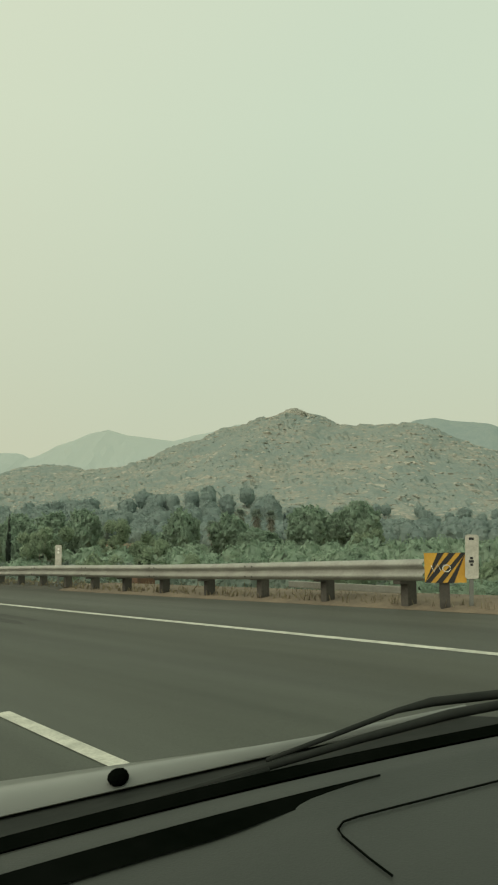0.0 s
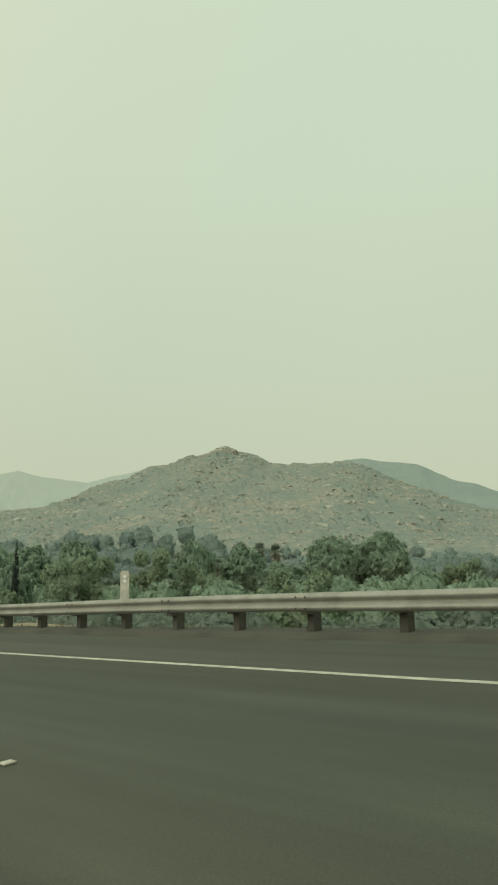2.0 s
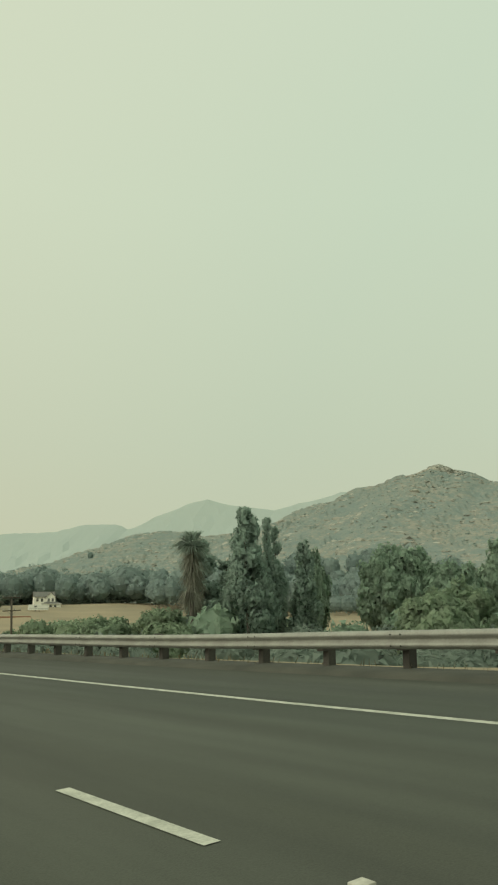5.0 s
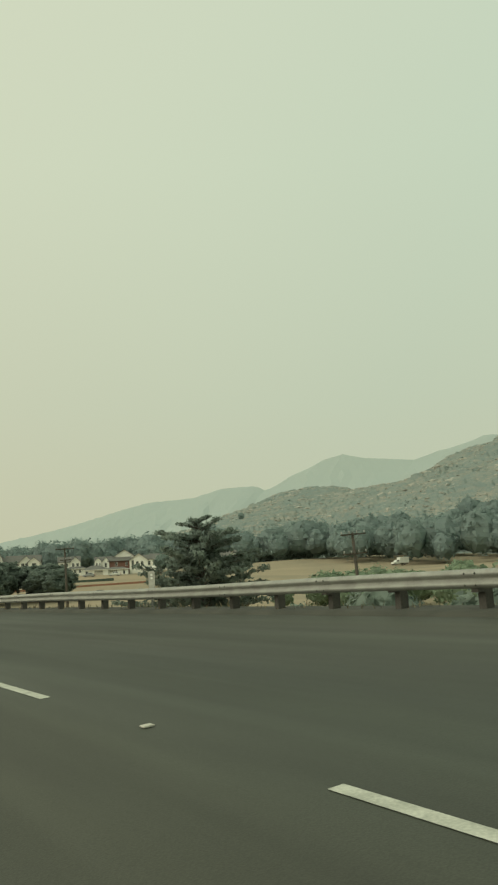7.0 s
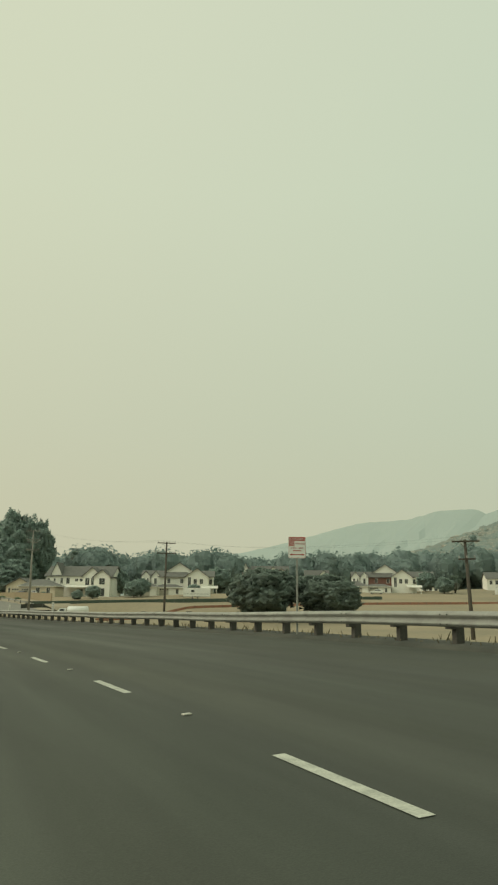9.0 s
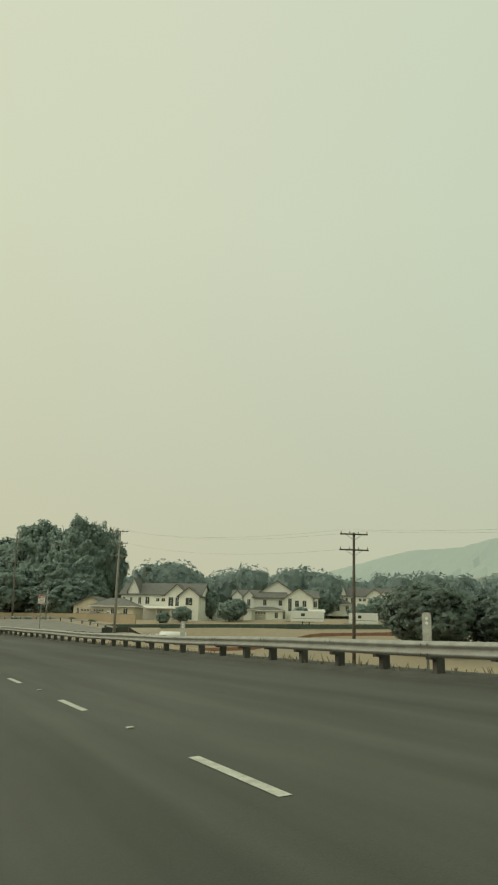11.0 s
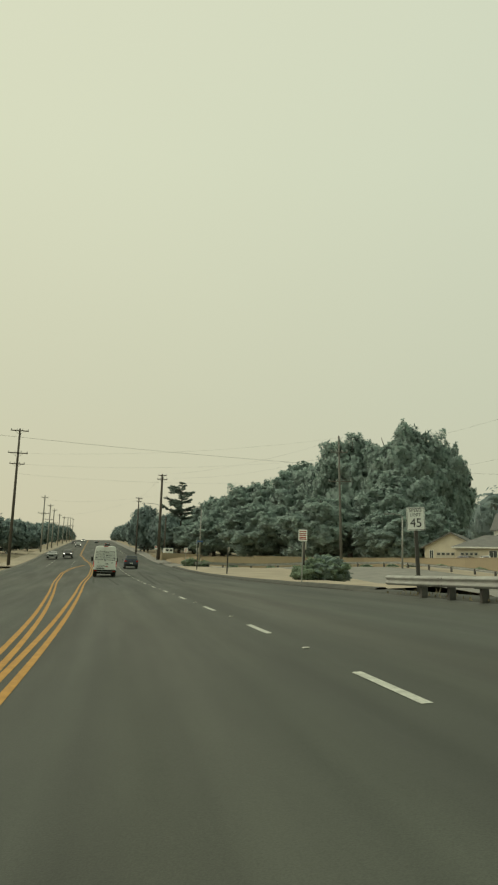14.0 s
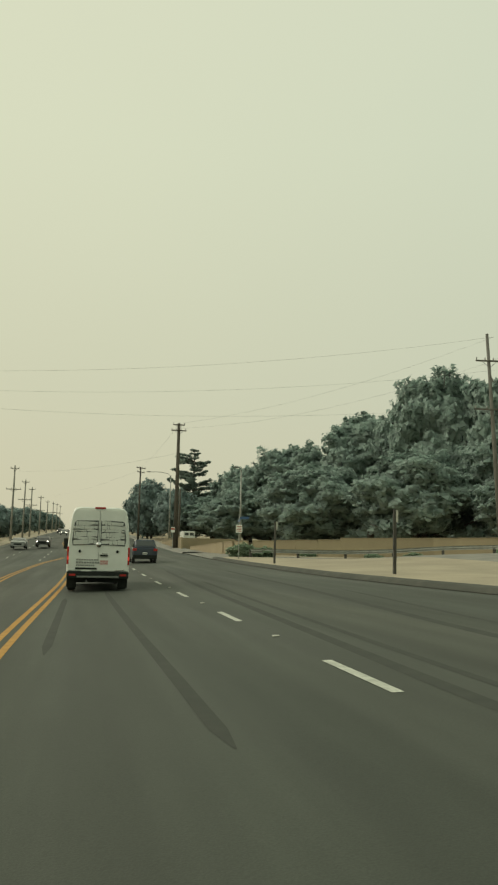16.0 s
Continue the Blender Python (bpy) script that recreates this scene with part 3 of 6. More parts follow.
hill, HX, HY, HZ = ridge("hill", (400, 830, 1000), -560, 820, HILL_CREST, 0, M["hill"], 4.0, 9.0, 3.1, "dry boulder-strewn hill dotted with dark shrubs, smoke haze painted into its colour", 7.0)
ridge("hill", (860, 1080, 1250), -800, 60, [(-800, 60), (-420, 100), (-300, 122), (-266, 131), (-243, 142), (-212, 149), (-180, 166), (-165, 175), (-132, 181), (-107, 184), (-80, 191), (-50, 190), (0, 165), (60, 90)], 0, M["range_near"], 8.0, 7.0, 7.7, "ridge behind the rocky hill, smoke haze painted into its colour")
ridge("mountain_range", (1500, 2000, 2300), 300, 4500, [(300, 200), (450, 300), (600, 345), (701, 366), (776, 351), (857, 342), (939, 328), (1014, 340), (1098, 354), (1150, 368), (1196, 383), (1280, 371), (1400, 342), (1500, 308), (1540, 306), (1573, 326), (1735, 335), (1880, 318), (1960, 319), (2125, 327), (2300, 315), (2450, 299), (2650, 280), (2920, 262), (3500, 235), (4500, 180)], 0, M["range_far"], 28.0, 24.0, 11.3, "far mountain range paled by smoke haze painted into its colour")

rng = random.Random(5)


def hill_z(x, y):
    """The hill's level, between its grid points."""
    xs, ys = HX[0], HY[:, 0]
    j = int(min(max(np.searchsorted(xs, x) - 1, 0), len(xs) - 2))
    i = int(min(max(np.searchsorted(ys, y) - 1, 0), len(ys) - 2))
    u = min(max((x - xs[j]) / (xs[j + 1] - xs[j]), 0), 1)
    v = min(max((y - ys[i]) / (ys[i + 1] - ys[i]), 0), 1)
    a = HZ[i, j] * (1 - u) + HZ[i, j + 1] * u
    b = HZ[i + 1, j] * (1 - u) + HZ[i + 1, j + 1] * u
    return float(a * (1 - v) + b * v)


def blobs(name, places, material, squash=0.75, jag=0.35, seed=1, sub=1, length=1.0):
    """Rough little clumps, joined into one mesh."""
    r = np.random.RandomState(seed)
    bm = bmesh.new()
    bmesh.ops.create_icosphere(bm, subdivisions=sub, radius=1.0)
    bv = np.array([v.co[:] for v in bm.verts])
    bf = np.array([[v.index for v in f.verts] for f in bm.faces])
    bm.free()
    V, F = [], []
    for k, (x, y, z, rad) in enumerate(places):
        z -= 0.42 * rad
        d = bv * (1 + jag * (r.rand(len(bv), 1) - 0.5) * 2) * np.array([r.uniform(0.8, 1.3), r.uniform(0.8, 1.3) * length, squash * r.uniform(0.8, 1.2)]) * rad
        V.append(d + np.array([x, y, z]))
        F.append(bf + k * len(bv))
    return mesh_from(name, np.concatenate(V).tolist(), np.concatenate(F).tolist(), material)


shrubs, rocks = [], []
for _ in range(14000):
    x, y = rng.uniform(450, 828), rng.uniform(-480, 700)
    z = hill_z(x, y)
    k = noise.noise(Vector((x * 0.02, y * 0.02, 9.0)))
    if k > -0.1 and math.sin(z * 0.9 + 6 * k) > -0.35:
        rocks.append((x, y, z, rng.uniform(0.9, 2.3) * (1.8 if rng.random() < 0.15 else 1)))
    elif noise.noise(Vector((x * 0.014, y * 0.014, 4.0))) > -0.3 + 0.5 * rng.random():
        for _ in range(2):
            dx, dy = rng.gauss(0, 2.2), rng.gauss(0, 2.2)
            shrubs.append((x + dx, y + dy, hill_z(x + dx, y + dy), rng.uniform(0.6, 1.5) * (1.6 if rng.random() < 0.12 else 1)))
# the summit's outcrop and the rim's boulders
for _ in range(170):
    y = rng.gauss(48, 15)
    x = rng.uniform(812, 832)
    rocks.append((x, y, hill_z(x, y), rng.uniform(1.2, 3.0)))
for _ in range(420):
    x, y = rng.uniform(818, 832), rng.uniform(-230, 560)
    if noise.noise(Vector((7.0, y * 0.03, 2.0))) > -0.1:
        rocks.append((x, y, hill_z(x, y), rng.uniform(0.8, 2.0)))
    else:
        shrubs.append((x, y, hill_z(x, y), rng.uniform(0.8, 1.8)))
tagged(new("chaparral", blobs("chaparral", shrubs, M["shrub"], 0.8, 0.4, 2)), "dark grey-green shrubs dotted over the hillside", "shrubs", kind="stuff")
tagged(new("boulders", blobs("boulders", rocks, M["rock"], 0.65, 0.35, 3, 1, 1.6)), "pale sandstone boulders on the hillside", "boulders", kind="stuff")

# ---- guardrail ----
W_PROFILE = [(0.0, 0.0), (-0.035, 0.02), (-0.08, 0.055), (-0.083, 0.085), (-0.04, 0.12), (-0.005, 0.14), (-0.005, 0.172), (-0.04, 0.192), (-0.083, 0.227), (-0.08, 0.257), (-0.035, 0.292), (0.0, 0.312)]


def rail_span(s0, s1, lat_of, up_of, material, name="rail_beam"):
    ss = np.linspace(s0, s1 + 0.05, int(s1 - s0) + 2)
    prof = W_PROFILE + [(a + 0.006, b) for a, b in W_PROFILE[::-1]]
    prof.append(prof[0])
    X, Y, Z = [], [], []
    for a, b in prof:
        x, y, z = road_xyz(ss, lat_of(ss) + a, 0)
        X.append(x), Y.append(y), Z.append(z + up_of(ss) + b)
    return grid_mesh(name, np.array(X).T, np.array(Y).T, np.array(Z).T, material)


RAIL_UP = 0.40


def rail_lat(s):
    return np.interp(s, [-340, -300, -270, -250, -200, -160, -100, -40, -18], [9.5, 9.6, 10.2, 10.5, 9.9, 9.8, 9.75, 9.5, 9.2]) + 0.03 * np.sin(s * 0.21) + 0.02 * np.sin(s * 0.57)


def rail_up(s):
    return RAIL_UP + 0.025 * np.sin(s * 0.13 + 1) + 0.012 * np.sin(s * 0.41)


guard = thing("guardrail", pose(0, 0, 0), "dented galvanised W-beam guardrail on short dark posts", "guardrail")
SPANS = [(-332.4, -255, "galv"), (-255, -245, "galv_new"), (-245, -157, "galv"), (-157, -148.7, "galv_new"), (-148.7, -19, "galv")]
for a, b, m in SPANS:
    part("rail_beam", rail_span(a, b, rail_lat, rail_up, M[m]), guard, "bright new steel beam" if m == "galv_new" else "")
pb = box_bm((-0.10, 0.10, -0.075, 0.075, -1.2, 0.655), bevel=0.012)
POST = bpy.data.meshes.new("post")
pb.to_mesh(POST)
pb.free()
POST.materials.append(M["post"])
bb = box_bm((-0.14, 0.06, -0.075, 0.075, 0.36, 0.68), bevel=0.012)
BLOCK = bpy.data.meshes.new("block")
bb.to_mesh(BLOCK)
bb.free()
BLOCK.materials.append(M["post"])
for i, s in enumerate(np.arange(-331.8, -20, 1.905)):
    s = float(s)
    m = road_pose(s, float(rail_lat(np.array([s]))[0]) + 0.26, rng.uniform(-0.03, 0.02), rng.uniform(-3, 3))
    part("post", POST, guard, at=m)
    part("block", BLOCK, guard, at=m @ Matrix.Translation((-0.12, 0, 0)))


def splice(s):
    """Lapped joint of two beams, with its bolt heads."""
    me = rail_span(s - 0.17, s + 0.17, lambda v: rail_lat(v) - 0.007, rail_up, M["galv_new" if -255 < s < -245 or -157 < s < -148.7 else "galv"], "splice")
    sp = part("splice", me, guard)
    for ds in (-0.11, 0.11):
        for up in (0.06, 0.25):
            x, y, z = (float(v) for v in road_xyz(s + ds, float(rail_lat(np.array([s]))[0]) - 0.10, 0))
            q = Vector((x, y, z + float(rail_up(np.array([s]))[0]) + up))
            vs = [q + Vector(d) * 0.02 for d in ((1, 0, 0), (-1, 0, 0), (0, 1, 0), (0, -1, 0), (0, 0, 1), (0, 0, -1))]
            fs = [(0, 2, 4), (2, 1, 4), (1, 3, 4), (3, 0, 4), (2, 0, 5), (1, 2, 5), (3, 1, 5), (0, 3, 5)]
            part("bolt", mesh_from("bolt", vs, fs, M["post"]), sp)


for s in np.arange(-328.0, -22, 3.81):
    splice(float(s))
# dry grass and litter along the barrier's foot
gr = np.random.RandomState(8)
qs = []
for _ in range(5200):
    s = gr.uniform(-340, -18) if gr.rand() < 0.6 else gr.uniform(-340, -300)
    la = float(rail_lat(s)) + 0.1 + abs(gr.normal(0, 0.8))
    x, y, z = (float(v) for v in road_xyz(s, la, 0.07 if la < 10.6 else 0.02 - 0.14 * (la - 10.6)))
    a, h = gr.uniform(0, 6.28), gr.uniform(0.05, 0.2) * (1 if la > 10.5 else 0.45)
    dx, dy, w = math.cos(a) * h * 0.5, math.sin(a) * h * 0.5, 0.012 + 0.02 * gr.rand()
    qs.append(((x - w, y, z - 0.02), (x + w, y, z - 0.02), (x + dx + w * 0.3, y + dy, z + h), (x + dx - w * 0.3, y + dy, z + h)))
tagged(new("dry_grass", quads("dry_grass", np.array(qs), M["straw"])), "dry straw-coloured grass and litter along the barrier's foot", "grass", kind="stuff")


def rounded_plate(w, h, d, r=0.03):
    bm = box_bm((-w / 2, w / 2, -d / 2, d / 2, 0, h))
    bmesh.ops.bevel(bm, geom=[e for e in bm.edges if abs(e.verts[0].co.y - e.verts[1].co.y) > d * 0.5], offset=r, segments=3, profile=0.5, affect="EDGES")
    return bm


def paddle(s, lat, top, tilt=0.0):
    p = thing("marker_post", road_pose(s, lat, 0.0, -38) @ pose(0, 0, 0, 0, tilt, 0), "grimy white plastic marker post behind the guardrail", "marker post", "roadside marker posts")
    part("panel", (rounded_plate(0.20, 0.75, 0.012, 0.05), M["paddle"]), p, at=Matrix.Translation((0, 0, top - 0.75)))
    part("stake", (box_bm((-0.03, 0.03, 0.008, 0.05, -0.6, top - 0.1)), M["steel"]), p)
    for k in (0.62, 0.52):
        bm = bmesh.new()
        bmesh.ops.create_cone(bm, cap_ends=True, segments=16, radius1=0.038, radius2=0.036, depth=0.012, matrix=pose(0, -0.01, top - 0.75 + k, 90))
        part("reflector", (bm, M["sign_white"]), p)
    return p


for s, top, tilt in ((-317.3, 1.30, 0), (-301.7, 1.33, 0), (-283.8, 1.36, 1), (-250.6, 1.46, -1), (-235.2, 1.48, 1), (-233.9, 1.48, 0), (-185.7, 1.25, 0), (-170.0, 1.16, 0), (-154.8, 1.2, 0), (-139.6, 1.25, 0), (-94.2, 1.27, 0), (-78.0, 1.2, 0)):
    paddle(s, 10.75 if s > -275 else float(rail_lat(s)) + 0.42, top, tilt)
# ---- trees ----
def leaf_cloud(blob_list, count, size, seed, flat=0.0):
    """Small leaf sprays as loose quads over the shells of many clumps, each with a normal that follows its clump: an array (n, 5, 3)."""
    r = np.random.RandomState(seed)
    c = np.array([b[:3] for b in blob_list])
    rad = np.array([b[3] for b in blob_list])
    k = r.choice(len(c), count, p=rad ** 2 / (rad ** 2).sum())
    d = r.normal(size=(count, 3))
    d /= np.linalg.norm(d, axis=1)[:, None]
    d[:, 2] *= 1 - flat
    q = c[k] + d * (rad[k] * (0.3 + 0.85 * r.rand(count) ** 0.6))[:, None]
    n = d + 0.5 * r.normal(size=(count, 3))
    u = np.cross(n, r.normal(size=(count, 3)))
    u /= np.linalg.norm(u, axis=1)[:, None]
    w = np.cross(u, n)
    w /= np.linalg.norm(w, axis=1)[:, None]
    a = size * (0.5 + r.rand(count))[:, None]
    b = a * (0.45 + 0.5 * r.rand(count))[:, None]
    out = q - c.mean(0)
    soft = 0.6 * d + 0.4 * r.normal(size=(count, 3)) + 0.8 * out / (np.linalg.norm(out, axis=1)[:, None] + 1e-6)
    soft /= np.linalg.norm(soft, axis=1)[:, None]
    left, right = q - u * a * 0.8 + w * b * 1.1, q - u * a * 0.8 - w * b * 1.1
    return np.stack([left, q + u * a * 1.4, right, right, soft], 1)


def cores(blob_list, seed, fill=0.5, parts=2):
    """The dense inside of each clump: a rough little cube sphere."""
    r = np.random.RandomState(seed)
    t = np.linspace(-1.0, 1.0, parts + 1)
    face = [[(t[i], t[j]), (t[i + 1], t[j]), (t[i + 1], t[j + 1]), (t[i], t[j + 1])] for i in range(parts) for j in range(parts)]
    unit = []
    for ax in range(3):
        for sg in (-1.0, 1.0):
            for q in face:
                face_ = [np.insert(np.array(p), ax, sg) for p in q]
                turned = np.cross(face_[1] - face_[0], face_[2] - face_[0])[ax] * sg < 0
                unit.append(face_[::-1] if turned else face_)
    unit = np.array(unit)
    unit /= np.linalg.norm(unit, axis=2)[:, :, None]
    facing = unit.mean(1)[:, None]
    key = np.round(unit * 7 + 20) @ np.array([1.0, 41.0, 1681.0])
    out = []
    for b in blob_list:
        k = r.uniform(0.6, 1.6)
        jag = fill * b[3] * (0.85 + 0.3 * np.abs(np.sin(key * k))[:, :, None])
        out.append(np.concatenate([unit * jag + np.array(b[:3]), facing], 1))
    return np.concatenate(out)


def crown_blobs(kind, seed):
    """Clumps of a crown of unit height, standing on z = 0."""
    r = random.Random(seed)
    out = []
    if kind in ("darkoak", "round", "roundfar", "oak", "oaklet", "bush"):
        low = {"darkoak": 0.06, "round": 0.12, "roundfar": 0.12, "oak": 0.06, "oaklet": 0.06, "bush": 0.06}[kind]
        for _ in range({"darkoak": 40, "round": 44, "roundfar": 40, "oak": 74, "oaklet": 40, "bush": 26}[kind]):
            a, h = r.uniform(0, 6.28), r.uniform(low, 0.94)
            t = (h - low) / (1 - low)
            rr = 0.42 * math.sqrt(max(0.03, 1 - (2 * t - 0.85) ** 2 / 1.5)) * r.uniform(0.25, 1.0) ** 0.5
            out.append((rr * math.cos(a), rr * math.sin(a), h * 0.93, r.uniform(0.07, 0.14)))
    elif kind == "euc":
        for _ in range(15):
            a, h = r.uniform(0, 6.28), r.uniform(0.45, 0.95)
            rr = r.uniform(0.08, 0.42)
            out.append((rr * math.cos(a), rr * math.sin(a), h * 0.94, r.uniform(0.06, 0.12)))
    elif kind == "conifer":
        for _ in range(44):
            h = r.uniform(0.08, 0.97)
            a = r.uniform(0, 6.28)
            rr = 0.20 * (1.02 - h) ** 0.7 * r.uniform(0.3, 1.15)
            out.append((rr * math.cos(a), rr * math.sin(a), h, 0.035 + 0.07 * (1 - h)))
    elif kind == "cypress":
        for _ in range(90):
            h = r.uniform(0.03, 0.985)
            a = r.uniform(0, 6.28)
            w = 0.05 * min(1, (1 - h) * 2.2 + 0.06) * min(1, h * 6 + 0.4)
            out.append((w * 0.5 * math.cos(a), w * 0.5 * math.sin(a), h, w * 0.75))
    return out


def limbs(kind, blobs_, seed, trunk_r):
    """A tapered trunk, and limbs that reach into the clumps."""
    r = random.Random(seed)
    top = {"darkoak": 0.42, "round": 0.5, "roundfar": 0.5, "oak": 0.42, "oaklet": 0.42, "bush": 0.25, "euc": 0.62, "conifer": 0.95, "cypress": 0.9}[kind]
    pts, rad = [], []
    for i in range(6):
        t = i / 5
        pts.append((0.02 * math.sin(3 * t + seed), 0.02 * math.sin(2 * t + 2 * seed) * (kind != "conifer"), top * t))
        rad.append(trunk_r * (1 - 0.6 * t) * (1.35 if i == 0 else 1))
    out = [(pts, rad)]
    if kind not in ("conifer", "cypress"):
        for b in r.sample(blobs_, min(9, len(blobs_))):
            h = r.uniform(0.35, 0.9) * top
            mid = Vector((b[0] * 0.45, b[1] * 0.45, (h + b[2]) / 2 - 0.02))
            out.append(([(0, 0, h), mid, b[:3]], [trunk_r * 0.45, trunk_r * 0.28, trunk_r * 0.1]))
    return out


# most of these leaf colours are paled to paint in smoke haze
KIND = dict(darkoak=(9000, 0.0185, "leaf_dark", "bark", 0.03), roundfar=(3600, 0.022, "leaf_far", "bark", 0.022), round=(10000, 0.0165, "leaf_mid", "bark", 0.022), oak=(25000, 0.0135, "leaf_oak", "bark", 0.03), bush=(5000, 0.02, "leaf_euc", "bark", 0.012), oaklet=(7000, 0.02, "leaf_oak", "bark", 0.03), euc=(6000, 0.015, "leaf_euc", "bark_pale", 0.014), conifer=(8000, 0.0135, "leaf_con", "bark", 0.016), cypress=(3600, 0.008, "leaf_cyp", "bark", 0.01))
LABEL = dict(oaklet="", darkoak="", roundfar="", round="green broad-crowned tree beyond the guardrail, haze painted into its leaves", oak="large dark evergreen oak with a dense spreading crown", bush="olive-green bush beyond the guardrail, haze painted into its leaves", euc="olive tree with an open crown and pale forked trunk", conifer="tall dark conifer with a ragged pointed crown", cypress="slender dark columnar cypress")
def bulge(d, seed, rough=1.0, tall=1.0):
    """How far a crown reaches in each direction: broad lobes and smaller clumps."""
    o = Vector((seed * 1.7, seed * 0.3, 0))
    d = np.asarray(d) * np.array((1.0, 1.0, tall))
    return np.array([0.80 + rough * (0.26 * noise.noise(Vector(v) * 1.9 + o) + 0.19 * noise.noise(Vector(v) * 4.7 + o) + 0.11 * noise.noise(Vector(v) * 10.0 + o)) for v in d])


def full_crown(seed, count, size, parts=7, rough=1.0, shape=(0.46, 0.46, 0.43), mid=0.50, loose=0.6, tall=1.0):
    """A crown of unit height: leaf sprays all over a lumpy body, and that body's dark inside; tall is how far it will be stretched upwards. An array (n, 5, 3)."""
    r = np.random.RandomState(seed)
    shape = np.array(shape)
    d = r.normal(size=(count, 3))
    d /= np.linalg.norm(d, axis=1)[:, None]
    e = bulge(d, seed, rough, tall)
    u = np.cross(d, r.normal(size=(count, 3)))
    u /= np.linalg.norm(u, axis=1)[:, None]
    w = np.cross(d, u)
    step = 0.06
    gu, gw = (bulge((d + step * k) / np.linalg.norm(d + step * k, axis=1)[:, None], seed, rough, tall) - e for k in (u, w))
    soft = d / shape - (u * gu[:, None] + w * gw[:, None]) / (step * shape) / e[:, None] * 0.6
    soft /= np.linalg.norm(soft, axis=1)[:, None]
    soft += 0.14 * r.normal(size=(count, 3))
    soft /= np.linalg.norm(soft, axis=1)[:, None]
    q = d * (e * (0.91 + (0.06 + 0.14 * loose) * r.rand(count)))[:, None] * shape
    n = d + loose * r.normal(size=(count, 3))
    u = np.cross(n, r.normal(size=(count, 3)))
    u /= np.linalg.norm(u, axis=1)[:, None]
    w = np.cross(u, n)
    w /= np.linalg.norm(w, axis=1)[:, None]
    a = size * 1.15 * (0.5 + r.rand(count))[:, None]
    b = a * (0.55 + 0.5 * r.rand(count))[:, None]
    u[:, 2] /= tall
    w[:, 2] /= tall
    left, right = q - u * a * 0.8 + w * b * 1.1, q - u * a * 0.8 - w * b * 1.1
    leaves = np.stack([left, q + u * a * 1.4, right, right, soft], 1)
    body = cores([(0, 0, 0, 1.0)], seed, 1.0, parts)
    for c in range(4):
        p = body[:, c] / np.linalg.norm(body[:, c], axis=1)[:, None]
        body[:, c] = p * (0.90 * bulge(p, seed, rough, tall))[:, None] * shape
    out = np.concatenate([leaves, body])
    out[:, :4] += np.array((0, 0, mid))
    return out


def placed(crown, x, y, z, wide, tall, turn):
    """A unit crown stood at a place, that wide and that tall."""
    c, k = math.cos(turn), math.sin(turn)
    rot = np.array(((c, k, 0), (-k, c, 0), (0, 0, 1)))
    out = crown @ rot
    out[:, :4] = out[:, :4] * np.array((wide, wide, tall)) + np.array((x, y, z))
    return out


FULL = ("darkoak", "round", "roundfar", "oak", "oaklet", "bush")
MODELS = {}


def tree_meshes(kind, variant):
    if (kind, variant) not in MODELS:
        seed = 31 * variant + len(kind) * 7
        count, size, leaf, bark, tr = KIND[kind]
        bl = crown_blobs(kind, seed)
        if kind in FULL:
            leaves = full_crown(seed, count, size, 9 if kind == "oak" else 6, 1.15 if kind == "oak" else 1.1, loose=0.45 if kind == "oak" else 0.6, tall=1.25 if kind == "oak" else 1.0)
        elif kind == "euc":
            leaves = leaf_cloud(bl, count, size, seed)
        else:
            leaves = np.concatenate([leaf_cloud(bl, count, size, seed), cores(bl, seed, 0.42)])
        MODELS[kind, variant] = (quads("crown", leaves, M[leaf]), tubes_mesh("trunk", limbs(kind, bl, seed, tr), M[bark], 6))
    return MODELS[kind, variant]


def tree(kind, x, y, height, radius=None, variant=None, sink=0.3, label="", group=""):
    """A tree of that height on the ground; radius is the crown's half width."""
    rr = random.Random(int(x * 13 + y * 7))
    crown, trunk = tree_meshes(kind, rr.randrange(3) if variant is None else variant)
    unit = {"darkoak": 0.48, "round": 0.46, "roundfar": 0.46, "oak": 0.48, "oaklet": 0.48, "bush": 0.46, "euc": 0.42, "conifer": 0.2, "cypress": 0.05}[kind]
    wide = height if radius is None else radius / unit
    t = new("tree" if kind != "bush" else "bush")
    t.matrix_basis = pose(x, y, gz(x, y) - sink, 0, 0, rr.uniform(0, 360)) @ Matrix.Diagonal((wide, wide, height + sink, 1))
    tagged(t, label or LABEL[kind], "bush" if kind == "bush" else "tree", group)
    part("trunk", trunk, t)
    part("crown", crown, t)
    return t


